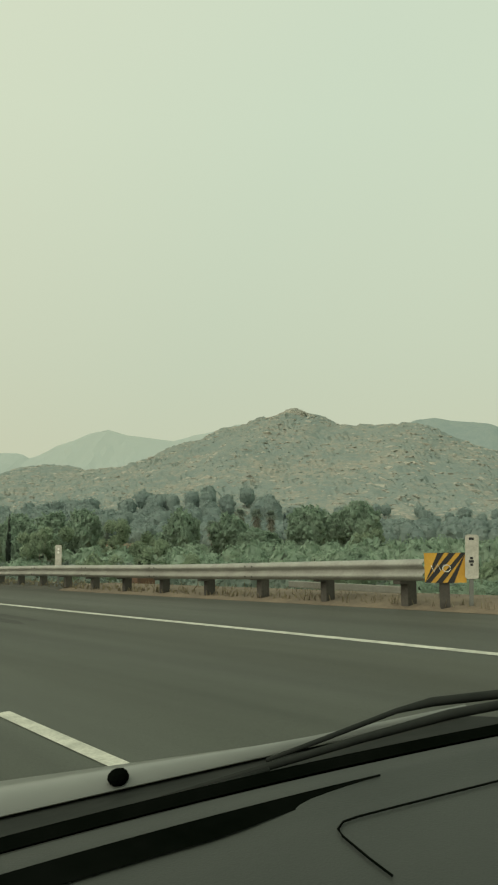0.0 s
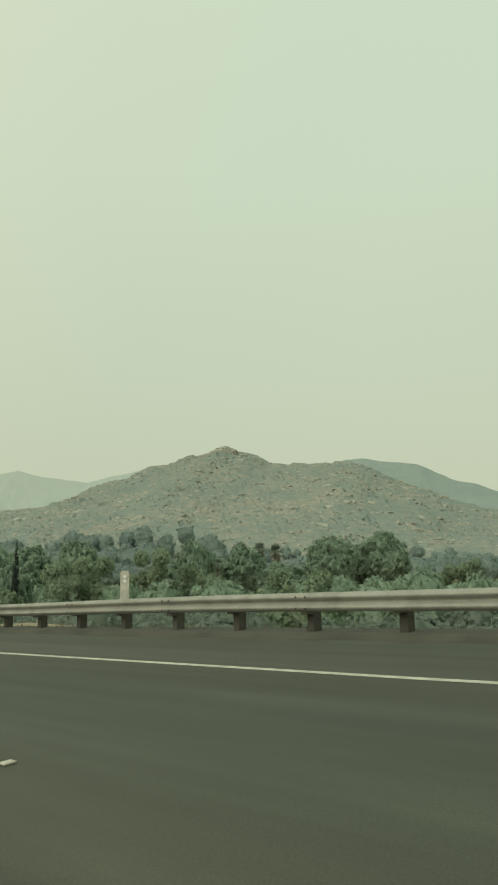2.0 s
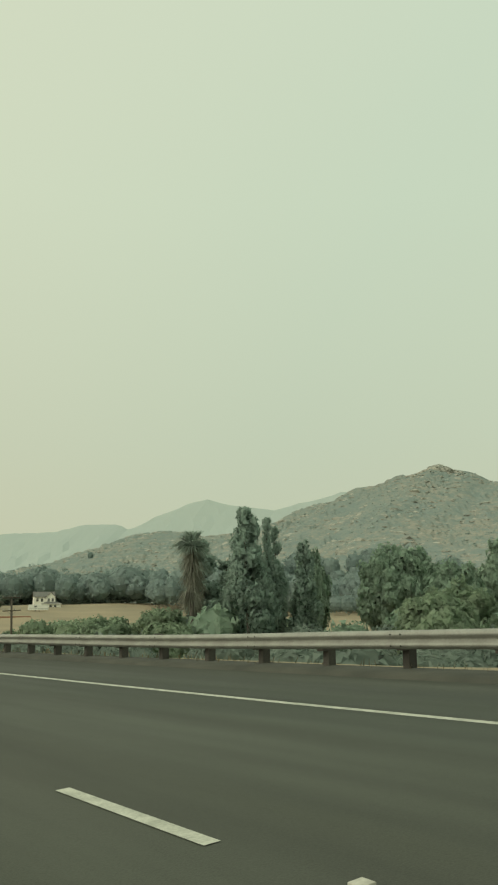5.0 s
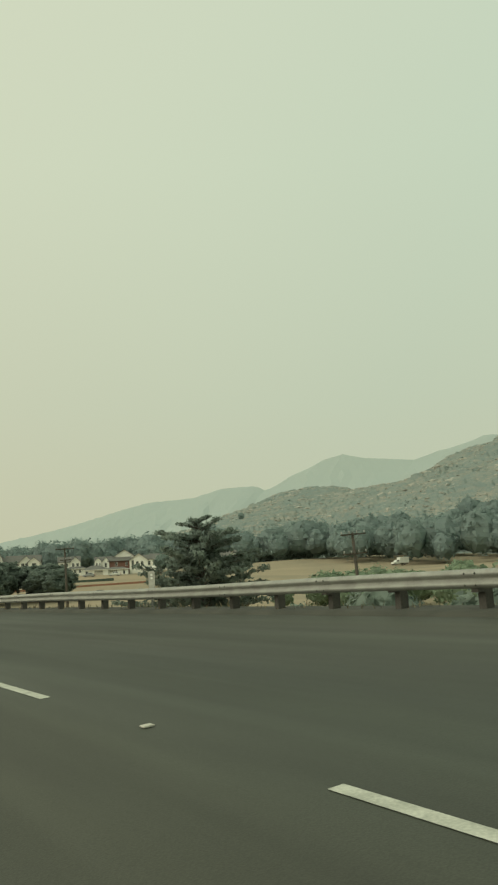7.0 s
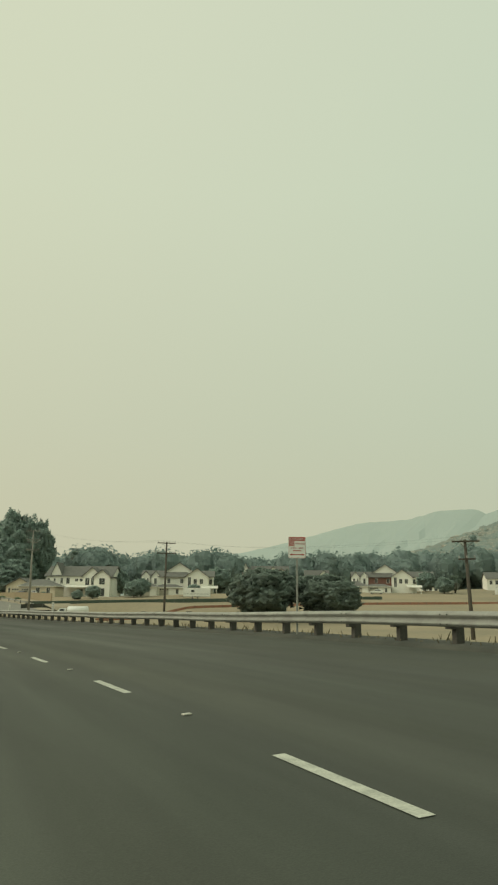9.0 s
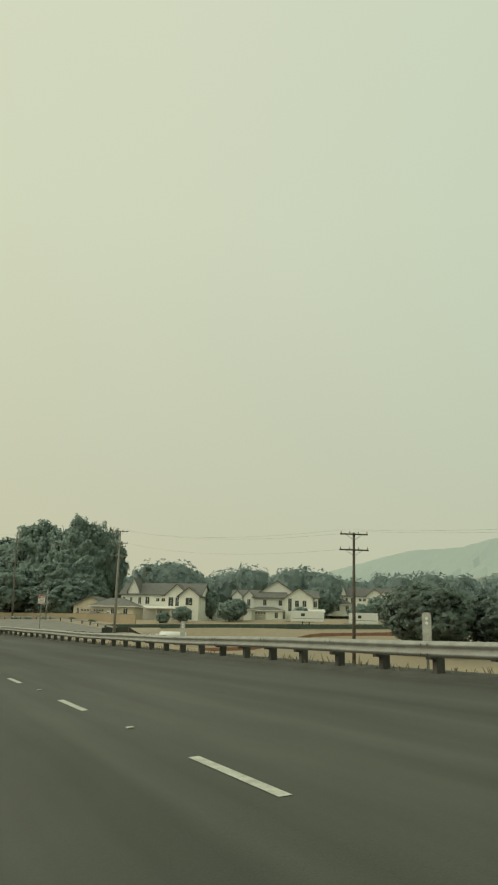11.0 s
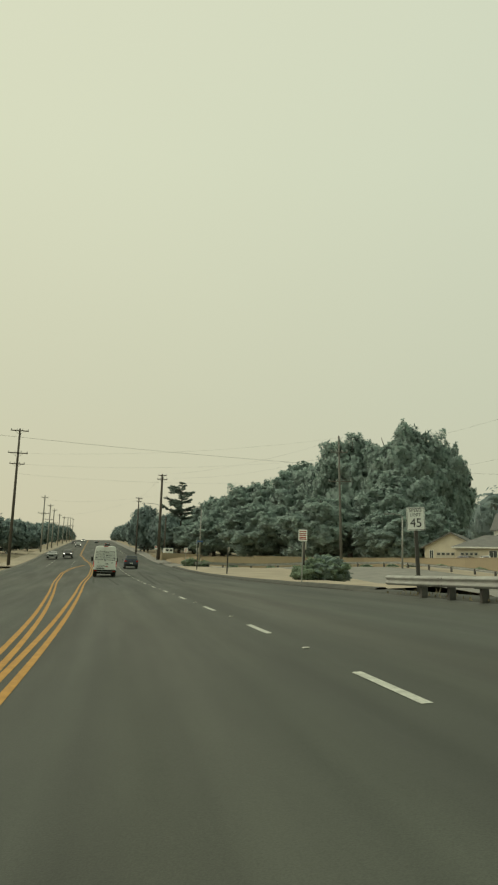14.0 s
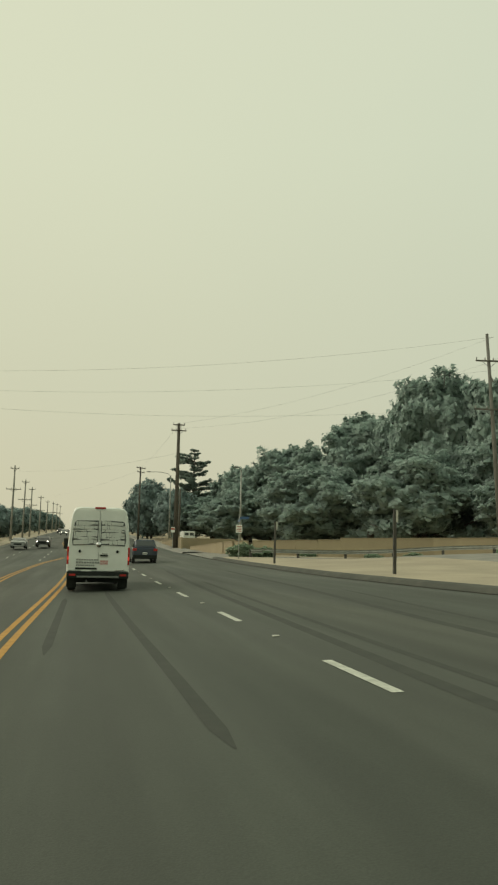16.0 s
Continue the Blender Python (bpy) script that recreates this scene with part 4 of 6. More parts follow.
def palm(x, y, height, skirt=0.25, spread=2.8, label="fan palm with a skirt of dry fronds"):
    p = thing("palm_tree", pose(x, y, gz(x, y) - 0.3), label, "palm tree")
    r = random.Random(int(x * 3 + y))
    hh = height + 0.3 - spread * 0.5
    part("trunk", tubes_mesh("trunk", [([(0, 0, 0), (0.1, 0, hh * 0.5), (0, 0.05, hh)], [0.32, 0.24, 0.2])], M["bark"], 7), p)
    for nm, lo, hi, n, mt, sp in (("crown", -0.35, 1.4, 90, "frond", spread), ("dry_skirt", -1.5, -0.35, 70, "frond_dry", spread * 0.85)):
        qs = []
        for _ in range(n):
            a, e = r.uniform(0, 6.28), r.uniform(lo, hi)
            d = Vector((math.cos(a) * math.cos(e), math.sin(a) * math.cos(e), math.sin(e)))
            side = d.cross(Vector((0, 0, 1))).normalized()
            o = Vector((0, 0, hh - (0 if lo > -1 else r.uniform(0, height * skirt))))
            ln = sp * r.uniform(0.7, 1.05)
            m1, m2 = o + d * ln * 0.55, o + d * ln + Vector((0, 0, -0.28 * ln))
            for w in (-0.5, -0.25, 0, 0.25, 0.5):
                q = m2 + side * w * ln * 0.8
                qs.append((o, m1 + side * (w - 0.07) * ln * 0.5, q, m1 + side * (w + 0.07) * ln * 0.5))
        part(nm, quads(nm, np.array([[tuple(v) for v in q] for q in qs]), M[mt]), p)
    return p


ROUND = [(33.1, -217.3, 11.8, 2.8), (70.9, -204.6, 16.6, 5.3), (89.9, -219.0, 10.1, 7.3), (99.4, -238.9, 10.2, 6.6), (118.5, -245.7, 16.6, 6.6), (136.7, -248.3, 15.2, 5.9), (131.3, -256.4, 17.6, 7.3), (60.8, -297.1, 7.8, 5.1), (21.9, -309.1, 8.3, 3.7), (57.7, -181.3, 15.3, 2.4), (82.1, -186.4, 16.4, 6.1), (87.6, -223.1, 16.2, 5.1), (102.0, -229.3, 14.7, 6.1), (63.7, -190.5, 15.3, 5.3), (58.0, -200.3, 12.6, 4.8)]
EUC = [(19.7, -235.6, 11.1, 4.8), (42.6, -237.2, 12.2, 5.0), (-2.4, -270.3, 9.0, 3.8), (63.6, -280.3, 9.7, 4.4), (37.5, -294.6, 7.2, 4.0), (-3.6, -279.0, 7.9, 3.3), (25.4, -218.3, 10.3, 2.2), (27.0, -229.8, 11.2, 3.6), (43.3, -244.7, 8.8, 3.0)]
BUSH = [(-29.8, -317.4, 8.4, 3.2), (-8.4, -292.1, 7.4, 3.6), (-15.1, -301.3, 7.5, 3.6), (-16.9, -274.6, 8.0, 3.4), (-22.7, -308.7, 7.4, 2.8), (14.3, -229.6, 8.1, 2.5), (27.4, -209.8, 9.3, 4.3), (18.7, -211.4, 8.4, 3.6), (25.9, -173.4, 6.6, 3.6), (41.1, -168.5, 7.3, 3.8), (21.8, -184.5, 5.9, 3.2)]
CONIFER = [(27.6, -189.6, 16.6, 2.6), (46.5, -181.9, 16.1, 1.8), (40.3, -181.1, 18.6, 2.9), (44.6, -181.9, 17.1, 2.0), (49.0, -184.5, 14.7, 2.4), (48.5, -169.5, 15.6, 3.6), (51.5, -171.0, 12.5, 3.4)]
for kind, rows in (("round", ROUND), ("euc", EUC), ("bush", BUSH), ("conifer", CONIFER)):
    for x, y, h, r in rows:
        tree(kind, x, y, h, r)
tree("cypress", 25.1, -223.3, 10.4 - gz(25.1, -223.3), 0.45)
tree("cypress", 26.4, -222.0, 6.6 - gz(26.4, -222.0), 0.32)
for x, y, h in ((120.7, -213.8, 11.3), (126.3, -213.7, 10.7), (131.2, -218.2, 15.0), (133.4, -222.8, 14.7), (135.4, -226.8, 14.2)):
    palm(x, y, h)
palm(33.0, -179.0, 11.1 - gz(33.0, -179.0), 0.35, 2.6, "shaggy fan palm with a thick skirt of dry fronds")
palm(37.0, -176.5, 9.4 - gz(37.0, -176.5), 0.35, 2.6, "shaggy fan palm with a thick skirt of dry fronds")

# oaks behind the block wall
for x, y, top, r in ((54.5, 86, 29.0, 7.5), (64.5, 91, 27.3, 4.6), (47.5, 97, 29.0, 7.5), (57, 92, 22, 8), (43, 112, 25.5, 8.5), (36, 128, 22.5, 8), (30, 142, 20.5, 7), (50, 80, 19, 7.5), (38, 84, 15, 7), (30, 98, 15, 7), (24, 116, 13, 6), (22, 132, 13, 6), (53, 74, 14, 5.5), (46, 72, 12, 6), (26, 160, 17, 7), (38, 158, 19, 8)):
    tree("oak", x, y, (top - gz(x, y)) * 1.11, r * 1.2, group="oaks behind the wall")
# dark trees before the houses
for x, y, top, r in ((70, -26, 8.6, 7), (79, -16, 10.2, 8), (90, -20, 9.0, 8), (84, -30, 7.4, 7)):
    tree("darkoak", x, y, top - gz(x, y), r, label="dense dark round-crowned tree beside the field")


def cedar(x, y, height, spread, label, tiers=12, leaf=0.16, arms=7, narrow=0.6):
    """Open tiers of level branches round a straight trunk."""
    t = thing("cedar_tree", pose(x, y, gz(x, y) - 0.3), label, "cedar tree")
    r = random.Random(int(x + y))
    h = height + 0.3
    br, bl = [([(0, 0, 0), (0.1, 0, h * 0.6), (0.1, 0.1, h * 0.98)], [h * 0.022, h * 0.014, 0.04])], []
    for i in range(tiers):
        z0 = h * (0.1 + 0.88 * i / (tiers - 1))
        for a0 in range(arms):
            a = a0 * 6.28 / arms + r.uniform(-0.5, 0.5) + i * 1.7
            ln = spread * (1.04 - narrow * z0 / h - (1 - narrow) * (z0 / h) ** 6) * r.uniform(0.3, 1.12) + 0.35
            z = min(h, z0 + r.uniform(-0.9, 0.9) * h / tiers)
            tip = Vector((math.cos(a) * ln, math.sin(a) * ln, z + r.uniform(0.0, 0.32) * ln))
            br.append(([(0.05, 0, z - 0.2), tip * 0.5 + Vector((0, 0, z * 0.5 + 0.05)), tip], [0.09, 0.06, 0.02]))
            side = Vector((-math.sin(a), math.cos(a), 0))
            for k in range(9):
                f = 0.22 + 0.098 * k
                p = Vector((0.05, 0, z)).lerp(tip, f) + side * r.uniform(-0.16, 0.16) * ln * (1.2 - f)
                bl.append((p.x, p.y, p.z + 0.1, (0.16 + 0.075 * ln) * r.uniform(0.6, 1.2)))
    part("trunk", tubes_mesh("trunk", br, M["bark"], 6), t)
    part("crown", quads("crown", leaf_cloud(bl, 26000, leaf, 5, 0.5), M["leaf_dark"]), t)
    return t


cedar(36.5, -129.5, 7.9 - gz(36.5, -129.5), 8.4, "dark layered cedar in the field below the road", 15, 0.15, 8, 0.55)
cedar(20.6, 150.0, 23.9 - gz(20.6, 150.0), 6.0, "tall open layered cedar behind the oaks", 10, 0.15, 8, 0.25)


def belt(name, n, region, hmin, hmax, seed, label, keep=None, leaf=0.03, count=260):
    """A far belt of trees as one mesh of leafy crowns."""
    crowns = [full_crown(seed * 10 + k, count, leaf, 3, 1.0, loose=0.25) for k in range(8)]
    r = random.Random(seed)
    arr = []
    x0, x1, y0, y1 = region
    k = 0
    while k < n:
        x, y = r.uniform(x0, x1), r.uniform(y0, y1)
        k += 1
        if (keep and not keep(x, y)) or (505 < x < 840 and r.random() < 0.93):
            continue
        h = r.uniform(hmin, hmax)
        g = max(gz(x, y), hill_z(x, y) if x > 405 and y < 800 else -99)
        wide = h * r.uniform(0.75, 1.15)
        arr.append(placed(crowns[k % 8], x, y, g - 0.06 * h, wide, h * 1.06, r.uniform(0, 6.28)))
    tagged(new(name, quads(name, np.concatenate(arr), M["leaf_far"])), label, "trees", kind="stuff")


# the belts' grey tone is haze painted into leaf_far
belt("tree_belt", 760, (140, 500, -460, -60), 8, 14, 11, "belt of trees at the foot of the hill, smoke haze painted into its leaves", lambda x, y: x > 150 + 0.9 * (y + 200) if y > -200 else x > 150, 0.034, 220)
belt("tree_belt", 640, (255, 540, -90, 460), 15, 26, 12, "belt of trees beyond the field, smoke haze painted into its leaves")
belt("tree_belt", 600, (60, 360, 85, 330), 13.5, 21.5, 13, "trees behind the houses, smoke haze painted into their leaves", lambda x, y: x > 75 or y > 170, 0.025, 480)
belt("tree_belt", 160, (330, 900, 300, 900), 9, 16, 14, "distant woods, smoke haze painted into their leaves")


def thicket(name, n, lat0, lat1, s0, s1, low, high, leaf, seed, label, count=420, size=0.034):
    """Undergrowth below the road's bank, its tops near the level of the road."""
    crowns = [full_crown(seed * 10 + k, count, size, 3, 0.95, loose=0.5) for k in range(8)]
    r = random.Random(seed)
    arr = []
    for k in range(n):
        la, s = r.uniform(lat0, lat1), r.uniform(s0, s1)
        x, y, z = (float(v) for v in road_xyz(s, la, 0))
        g = gz(x, y)
        h = max(1.6, float(road_z(np.array([s]))[0]) + r.uniform(low, high) + 0.012 * la - g)
        wide = min(h, 5.5) * r.uniform(0.9, 1.4)
        arr.append(placed(crowns[k % 8], x, y, g - 0.06 * h, wide, h * 1.06, r.uniform(0, 6.28)))
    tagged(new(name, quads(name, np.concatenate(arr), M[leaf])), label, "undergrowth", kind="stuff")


thicket("undergrowth", 330, 17, 60, -345, -160, -1.2, 1.6, "leaf_dark", 50, "dense dark green undergrowth below the guardrail", 850, 0.022)
thicket("undergrowth", 370, 45, 150, -345, -172, 0.0, 4.2, "leaf_mid", 51, "dense grey-green undergrowth and young trees below the road")
thicket("undergrowth", 60, 58, 95, -150, -118, -0.5, 2.6, "leaf_euc", 52, "olive-green thicket at the edge of the field")
thicket("undergrowth", 24, 13.5, 18, -336, -325, -1.5, 0.9, "leaf_mid", 53, "leafy green shrubs close behind the guardrail's end", 1600, 0.018)
# ---- utility poles, lamps and wires ----
def utility_pole(x, y, top, arms, material="pole", lean=0.0, turn=0.0, label="timber utility pole with crossarms and insulators", radius=0.15, base=None):
    """arms: (metres below the top, half length)."""
    b = gz(x, y) if base is None else base
    h = top - b
    p = thing("utility_pole", pose(x, y, b - 0.4, 0, lean, turn), label, "utility pole", "utility poles")
    h += 0.4
    part("shaft", tubes_mesh("shaft", [([(0, 0, 0), (0, 0, h * 0.5), (0, 0, h)], [radius * 1.25, radius, radius * 0.72])], M[material], 10), p)
    for d, w in arms:
        arm = part("crossarm", (box_bm((-w, w, -0.17, -0.06, h - d - 0.06, h - d + 0.06)), M[material]), p)
        part("brace", tubes_mesh("brace", [([(-w * 0.6, -0.12, h - d), (0, -0.12, h - d - 0.55)], [0.02, 0.02]), ([(w * 0.6, -0.12, h - d), (0, -0.12, h - d - 0.55)], [0.02, 0.02])], M["steel"], 5), p)
        n = 3 if w < 0.9 else 4
        for k in range(n):
            xx = -w * 0.93 + 2 * w * 0.93 * k / (n - 1)
            part("insulator", tubes_mesh("insulator", [([(xx, -0.11, h - d + 0.06), (xx, -0.11, h - d + 0.14), (xx, -0.11, h - d + 0.2), (xx, -0.11, h - d + 0.27)], [0.025, 0.06, 0.04, 0.06])], M["insul"], 8), arm)
    return p


TOW = dict(B=(29.8, -154.6, 4.6), C=(33.8, -109.1, 6.4), D=(35.9, -53.3, 9.9), H=(35.2, 4.2, 15.9), K=(32.0, 55.2, 20.5), L=(10.6, 91.3, 18.4), P=(9.0, 132.5, 18.1), Q=(-11.5, 64.0, 20.0))
utility_pole(*TOW["B"], [(0.15, 1.15), (1.7, 1.1)], lean=-3, turn=-25, base=-4.2)
utility_pole(*TOW["C"], [(0.15, 1.15), (1.5, 0.7)], lean=-2.5, turn=-20, base=-3.8)
utility_pole(*TOW["D"], [(0.15, 1.25), (1.55, 1.3)], turn=-28, lean=0.5)
h_pole = utility_pole(*TOW["H"], [(0.12, 1.2), (1.9, 1.3), (2.4, 1.0), (3.9, 1.25)], "pole_grey", turn=-20, label="tall grey utility pole with four crossarms and jumper wires", radius=0.19)
for k in (-0.9, -0.5):
    part("jumper_wire", tubes_mesh("jumper_wire", [([(k, -0.2, 17.0), (k - 0.5, -0.3, 16.0), (k - 0.4, -0.3, 14.8), (k, -0.15, 14.1)], [0.03] * 4)], M["wire"], 5), h_pole)
utility_pole(*TOW["K"], [(2.3, 1.2), (6.3, 1.6)], "pole_mid", lean=-2.0, turn=0, radius=0.16, label="tall leaning timber pole before the oaks")
utility_pole(*TOW["L"], [(0.2, 0.7), (0.9, 0.9)], "pole", radius=0.24, label="stout dark utility pole beside the road")
utility_pole(*TOW["P"], [(0.2, 1.0), (0.9, 0.8)], "pole", turn=40, radius=0.17)
utility_pole(-14.5, -7.9, 8.4, [], "pole_mid", radius=0.14, label="short plain timber pole beyond the far kerb")
utility_pole(*TOW["Q"], [(0.3, 1.2), (3.4, 1.3), (4.9, 1.0)], "pole", radius=0.18)
utility_pole(13.5, 112.0, 12.5, [], "pole", label="bare timber pole beside the road", radius=0.16)
for s, top in ((133, 17.5), (158, 17.8), (178, 18.2), (215, 19.5), (255, 21.5), (300, 24.5), (340, 27), (385, 29.5)):
    utility_pole(-11.8, s, top, [(0.5, 0.7), (4.0, 1.2)], "pole_grey", label="grey utility pole in a row along the far kerb", radius=0.16)


def wire(a, b, sag, r=0.0065):
    a, b = Vector(a), Vector(b)
    pts = [a.lerp(b, i / 20) - Vector((0, 0, sag * 4 * (i / 20) * (1 - i / 20))) for i in range(21)]
    w = tagged(new("overhead_wire", tubes_mesh("overhead_wire", [(pts, [r] * 21)], M["wire"], 4)), "thin black overhead wire between utility poles", "wire", "overhead wires")
    return w


def off(k, dx, dz):
    x, y, z = TOW[k]
    return (x + dx, y, z + dz)


for a, b, sag in (((-14.5, -7.9, 7.4), (35.2, 4.0, 8.8), 0.65), (off("H", -1, 0.2), off("D", -1, 0.2), 1.0), (off("H", 1, 0.2), off("D", 1, 0.2), 1.05), (off("H", 0, -1.7), off("D", 0, -1.4), 1.1), (off("D", 1, 0.2), off("C", 1, 0.2), 0.9), (off("D", -1, 0.2), off("C", -1, 0.2), 0.9), (off("C", 0.9, 0.2), off("B", 0.9, 0.2), 0.8), (off("K", 0, -0.2), off("Q", 0, -3.4), 0.9), (off("K", 0, -3), off("Q", 0, -4.9), 0.9), (off("K", 0, -6), off("Q", 0, -6.2), 0.9), (off("K", 0, -2.1), off("H", 0, -0.2), 0.9), (off("K", 0, -6), off("H", 0, -3.7), 0.9), (off("L", 0, 0), off("K", 0, -0.2), 1.0), (off("L", 0, -0.6), off("K", 0, -2.2), 1.2), (off("L", 0, 0), off("P", 0, 0), 0.5), (off("L", 0, -3.6), (-11.8, 133, 16.6), 0.8), (off("P", 0, -0.5), (-11.8, 215, 19.0), 0.8), (off("B", 0.9, 0.2), (28, -205, 4.2), 0.8)):
    wire(a, b, sag)


def street_lamp(x, y, top, arm, turn, label="grey steel street lamp with a curved arm"):
    b = gz(x, y)
    p = thing("street_lamp", pose(x, y, b, 0, 0, turn), label, "street lamp", "street lamps")
    h = top - b
    part("base", (box_bm((-0.2, 0.2, -0.2, 0.2, -0.2, 0.12), bevel=0.03), M["concrete"]), p)
    part("shaft", tubes_mesh("shaft", [([(0, 0, 0), (0, 0, h * 0.55), (0, 0, h * 0.96)], [0.13, 0.1, 0.075])], M["galv"], 10), p)
    part("arm", tubes_mesh("arm", [([(0, 0, h * 0.94), (-arm * 0.15, 0, h * 0.985), (-arm * 0.5, 0, h), (-arm, 0, h)], [0.055, 0.05, 0.045, 0.04])], M["galv"], 8), p)
    part("lamp_head", (box_bm((-arm - 0.55, -arm + 0.05, -0.13, 0.13, h - 0.09, h + 0.05), bevel=0.04), M["steel"]), p)
    return p


street_lamp(35.3, 42.4, 9.0, 1.6, -15)
street_lamp(16.6, 82.4, 12.2, 0.3, 0, "tall slim grey steel pole by the corner")
street_lamp(12.7, 118.0, 15.6, 3.2, 0)

# ---- signs ----
def sign_post(s, lat, top, w, h, turn, label, timber=False, lean=0.0):
    p = thing("road_sign", road_pose(s, lat, 0.0, turn) @ pose(0, 0, 0, 0, lean, 0), label, "sign", "roadside signs")
    if timber:
        part("post", (box_bm((-0.055, 0.055, 0.01, 0.11, -0.6, top - 0.1), bevel=0.008), M["post"]), p)
    else:
        part("post", (box_bm((-0.028, 0.028, 0.008, 0.055, -0.6, top - 0.04)), M["galv"]), p)
    pl = part("panel", (rounded_plate(w, h, 0.006, 0.04), M["sign_white"]), p, at=Matrix.Translation((0, 0, top - h)))
    return p, pl


def flat_text(pl, body, size, x, z, ink):
    return part("lettering", text_mesh(body, size, M[ink]), pl, at=pose(x, -0.006, z, 90))


def bars(pl, x0, x1, z0, z1, ink="sign_red", name="printed_bar"):
    return part(name, (box_bm((x0, x1, -0.0075, -0.0035, z0, z1)), M[ink]), pl)


def tow_sign(s, lat, top, turn, lean=0.0, arrow=True):
    p, pl = sign_post(s, lat, top, 0.50, 0.62, turn, "white and red tow-away no parking sign on a thin steel post", lean=lean)
    bars(pl, -0.235, 0.235, 0.50, 0.60, name="red_band")
    flat_text(pl, "TOW-AWAY", 0.085, 0, 0.55, "sign_white").location.y = -0.011
    bars(pl, -0.235, -0.075, 0.355, 0.485, name="red_block")
    flat_text(pl, "NO", 0.11, -0.155, 0.42, "sign_white").location.y = -0.011
    flat_text(pl, "PARKING", 0.075, 0.085, 0.42, "sign_red")
    flat_text(pl, "10PM - 6AM", 0.07, 0, 0.29, "sign_red")
    bars(pl, -0.12, 0.12, 0.205, 0.23)
    bars(pl, -0.17, 0.17, 0.095, 0.12)
    for sx in (-1, 1):
        bm = bmesh.new()
        bm.faces.new([bm.verts.new((sx * a, -0.0075, b)) for a, b in ((0.21, 0.1075), (0.15, 0.145), (0.15, 0.07))])
        part("arrow_head", (bm, M["sign_red"]), pl)
    for a in ((-0.24, 0.24, 0.012, 0.02), (-0.24, 0.24, 0.60, 0.608), (-0.242, -0.236, 0.02, 0.6), (0.236, 0.242, 0.02, 0.6)):
        bars(pl, *a, name="border")
    return p


tow_sign(-246.0, 9.95, 3.4, -12, 0.5)
tow_sign(-193.2, 9.95, 3.06, -30, 0)
tow_sign(-130.7, 9.95, 2.82, -20, 0)
tow_sign(-51.9, 9.9, 3.06, -8, 0)
sp, pl = sign_post(-20.4, 9.8, 2.86, 0.61, 0.76, -6, "white speed limit sign leaning on a dark timber post", True, -3.0)
flat_text(pl, "SPEED", 0.155, 0, 0.655, "sign_black")
flat_text(pl, "LIMIT", 0.155, 0, 0.505, "sign_black")
flat_text(pl, "45", 0.40, 0, 0.235, "sign_black")
for a in ((-0.285, 0.285, 0.02, 0.032), (-0.285, 0.285, 0.728, 0.74), (-0.287, -0.277, 0.03, 0.73), (0.277, 0.287, 0.03, 0.73)):
    bars(pl, *a, "sign_black", "border")
_, pl5 = sign_post(-5.3, 9.95, 2.86, 0.46, 0.60, -6, "small white and red parking sign on a thin steel post")
for z in (0.47, 0.36, 0.27, 0.16, 0.08):
    bars(pl5, -0.18, 0.18, z, z + 0.05)
_, pl6 = sign_post(56, 11.2, 2.6, 0.46, 0.60, 0, "small pale red-lettered parking sign on a steel post")
for z in (0.45, 0.33, 0.21, 0.1):
    bars(pl6, -0.18, 0.18, z, z + 0.05)
_, pl7 = sign_post(88, 9.9, 2.6, 0.46, 0.60, 0, "small pale red-lettered parking sign on a steel post")
bars(pl7, -0.19, 0.19, 0.3, 0.5)
# street name blades at the corner
ps = thing("street_name_sign", pose(15.3, 76.5, gz(15.3, 76.5)), "blue street name blades on a steel post", "sign")
part("post", tubes_mesh("post", [([(0, 0, -0.3), (0, 0, 3.9)], [0.04, 0.04])], M["galv"], 8), ps)
part("blade", (box_bm((0.05, 1.0, -0.012, 0.012, 3.55, 3.8)), M["sign_blue"]), ps)
part("blade", (box_bm((-0.012, 0.012, -0.5, 0.5, 3.28, 3.5)), M["sign_blue"]), ps)
# snow-stake like timber markers on the dirt corner
for s, lat, top in ((28.5, 11.9, 2.75), (45.5, 11.3, 2.75), (3.0, 12.3, 2.6)):
    q = thing("marker_stake", pose(lat, s, gz(lat, s), 0, 1.0), "weathered timber stake with a pale reflector strip", "marker stake", "stakes on the dirt corner")
    part("stake", (box_bm((-0.06, 0.06, -0.05, 0.05, -0.4, top), bevel=0.01), M["post"]), q)
    part("reflector_strip", (box_bm((0.03, 0.12, -0.062, -0.052, top - 0.5, top - 0.02)), M["paddle"]), q)

# object marker at the guardrail's end
om = thing("object_marker", road_pose(-332.6, 9.65, 0.1, -42) @ Matrix.Diagonal((0.95, 1, 0.82, 1)), "yellow and black striped hazard panel at the guardrail's end", "sign")
part("post", (box_bm((-0.07, 0.07, 0.02, 0.16, -0.6, 0.85)), M["post"]), om)
pn = part("panel", (box_bm((-0.30, 0.32, -0.012, 0.0, 0.36, 0.88)), M["sign_yellow"]), om)
for k in range(4):
    x = -0.30 + 0.175 * k - 0.06
    bm = bmesh.new()
    pts = [(max(-0.30, min(0.32, a)), b) for a, b in ((x - 0.13, 0.36), (x - 0.03, 0.36), (x + 0.36, 0.88), (x + 0.26, 0.88))]
    bm.faces.new([bm.verts.new((a, -0.0165, b)) for a, b in pts])
    part("black_stripe", (bm, M["sign_black"]), pn)
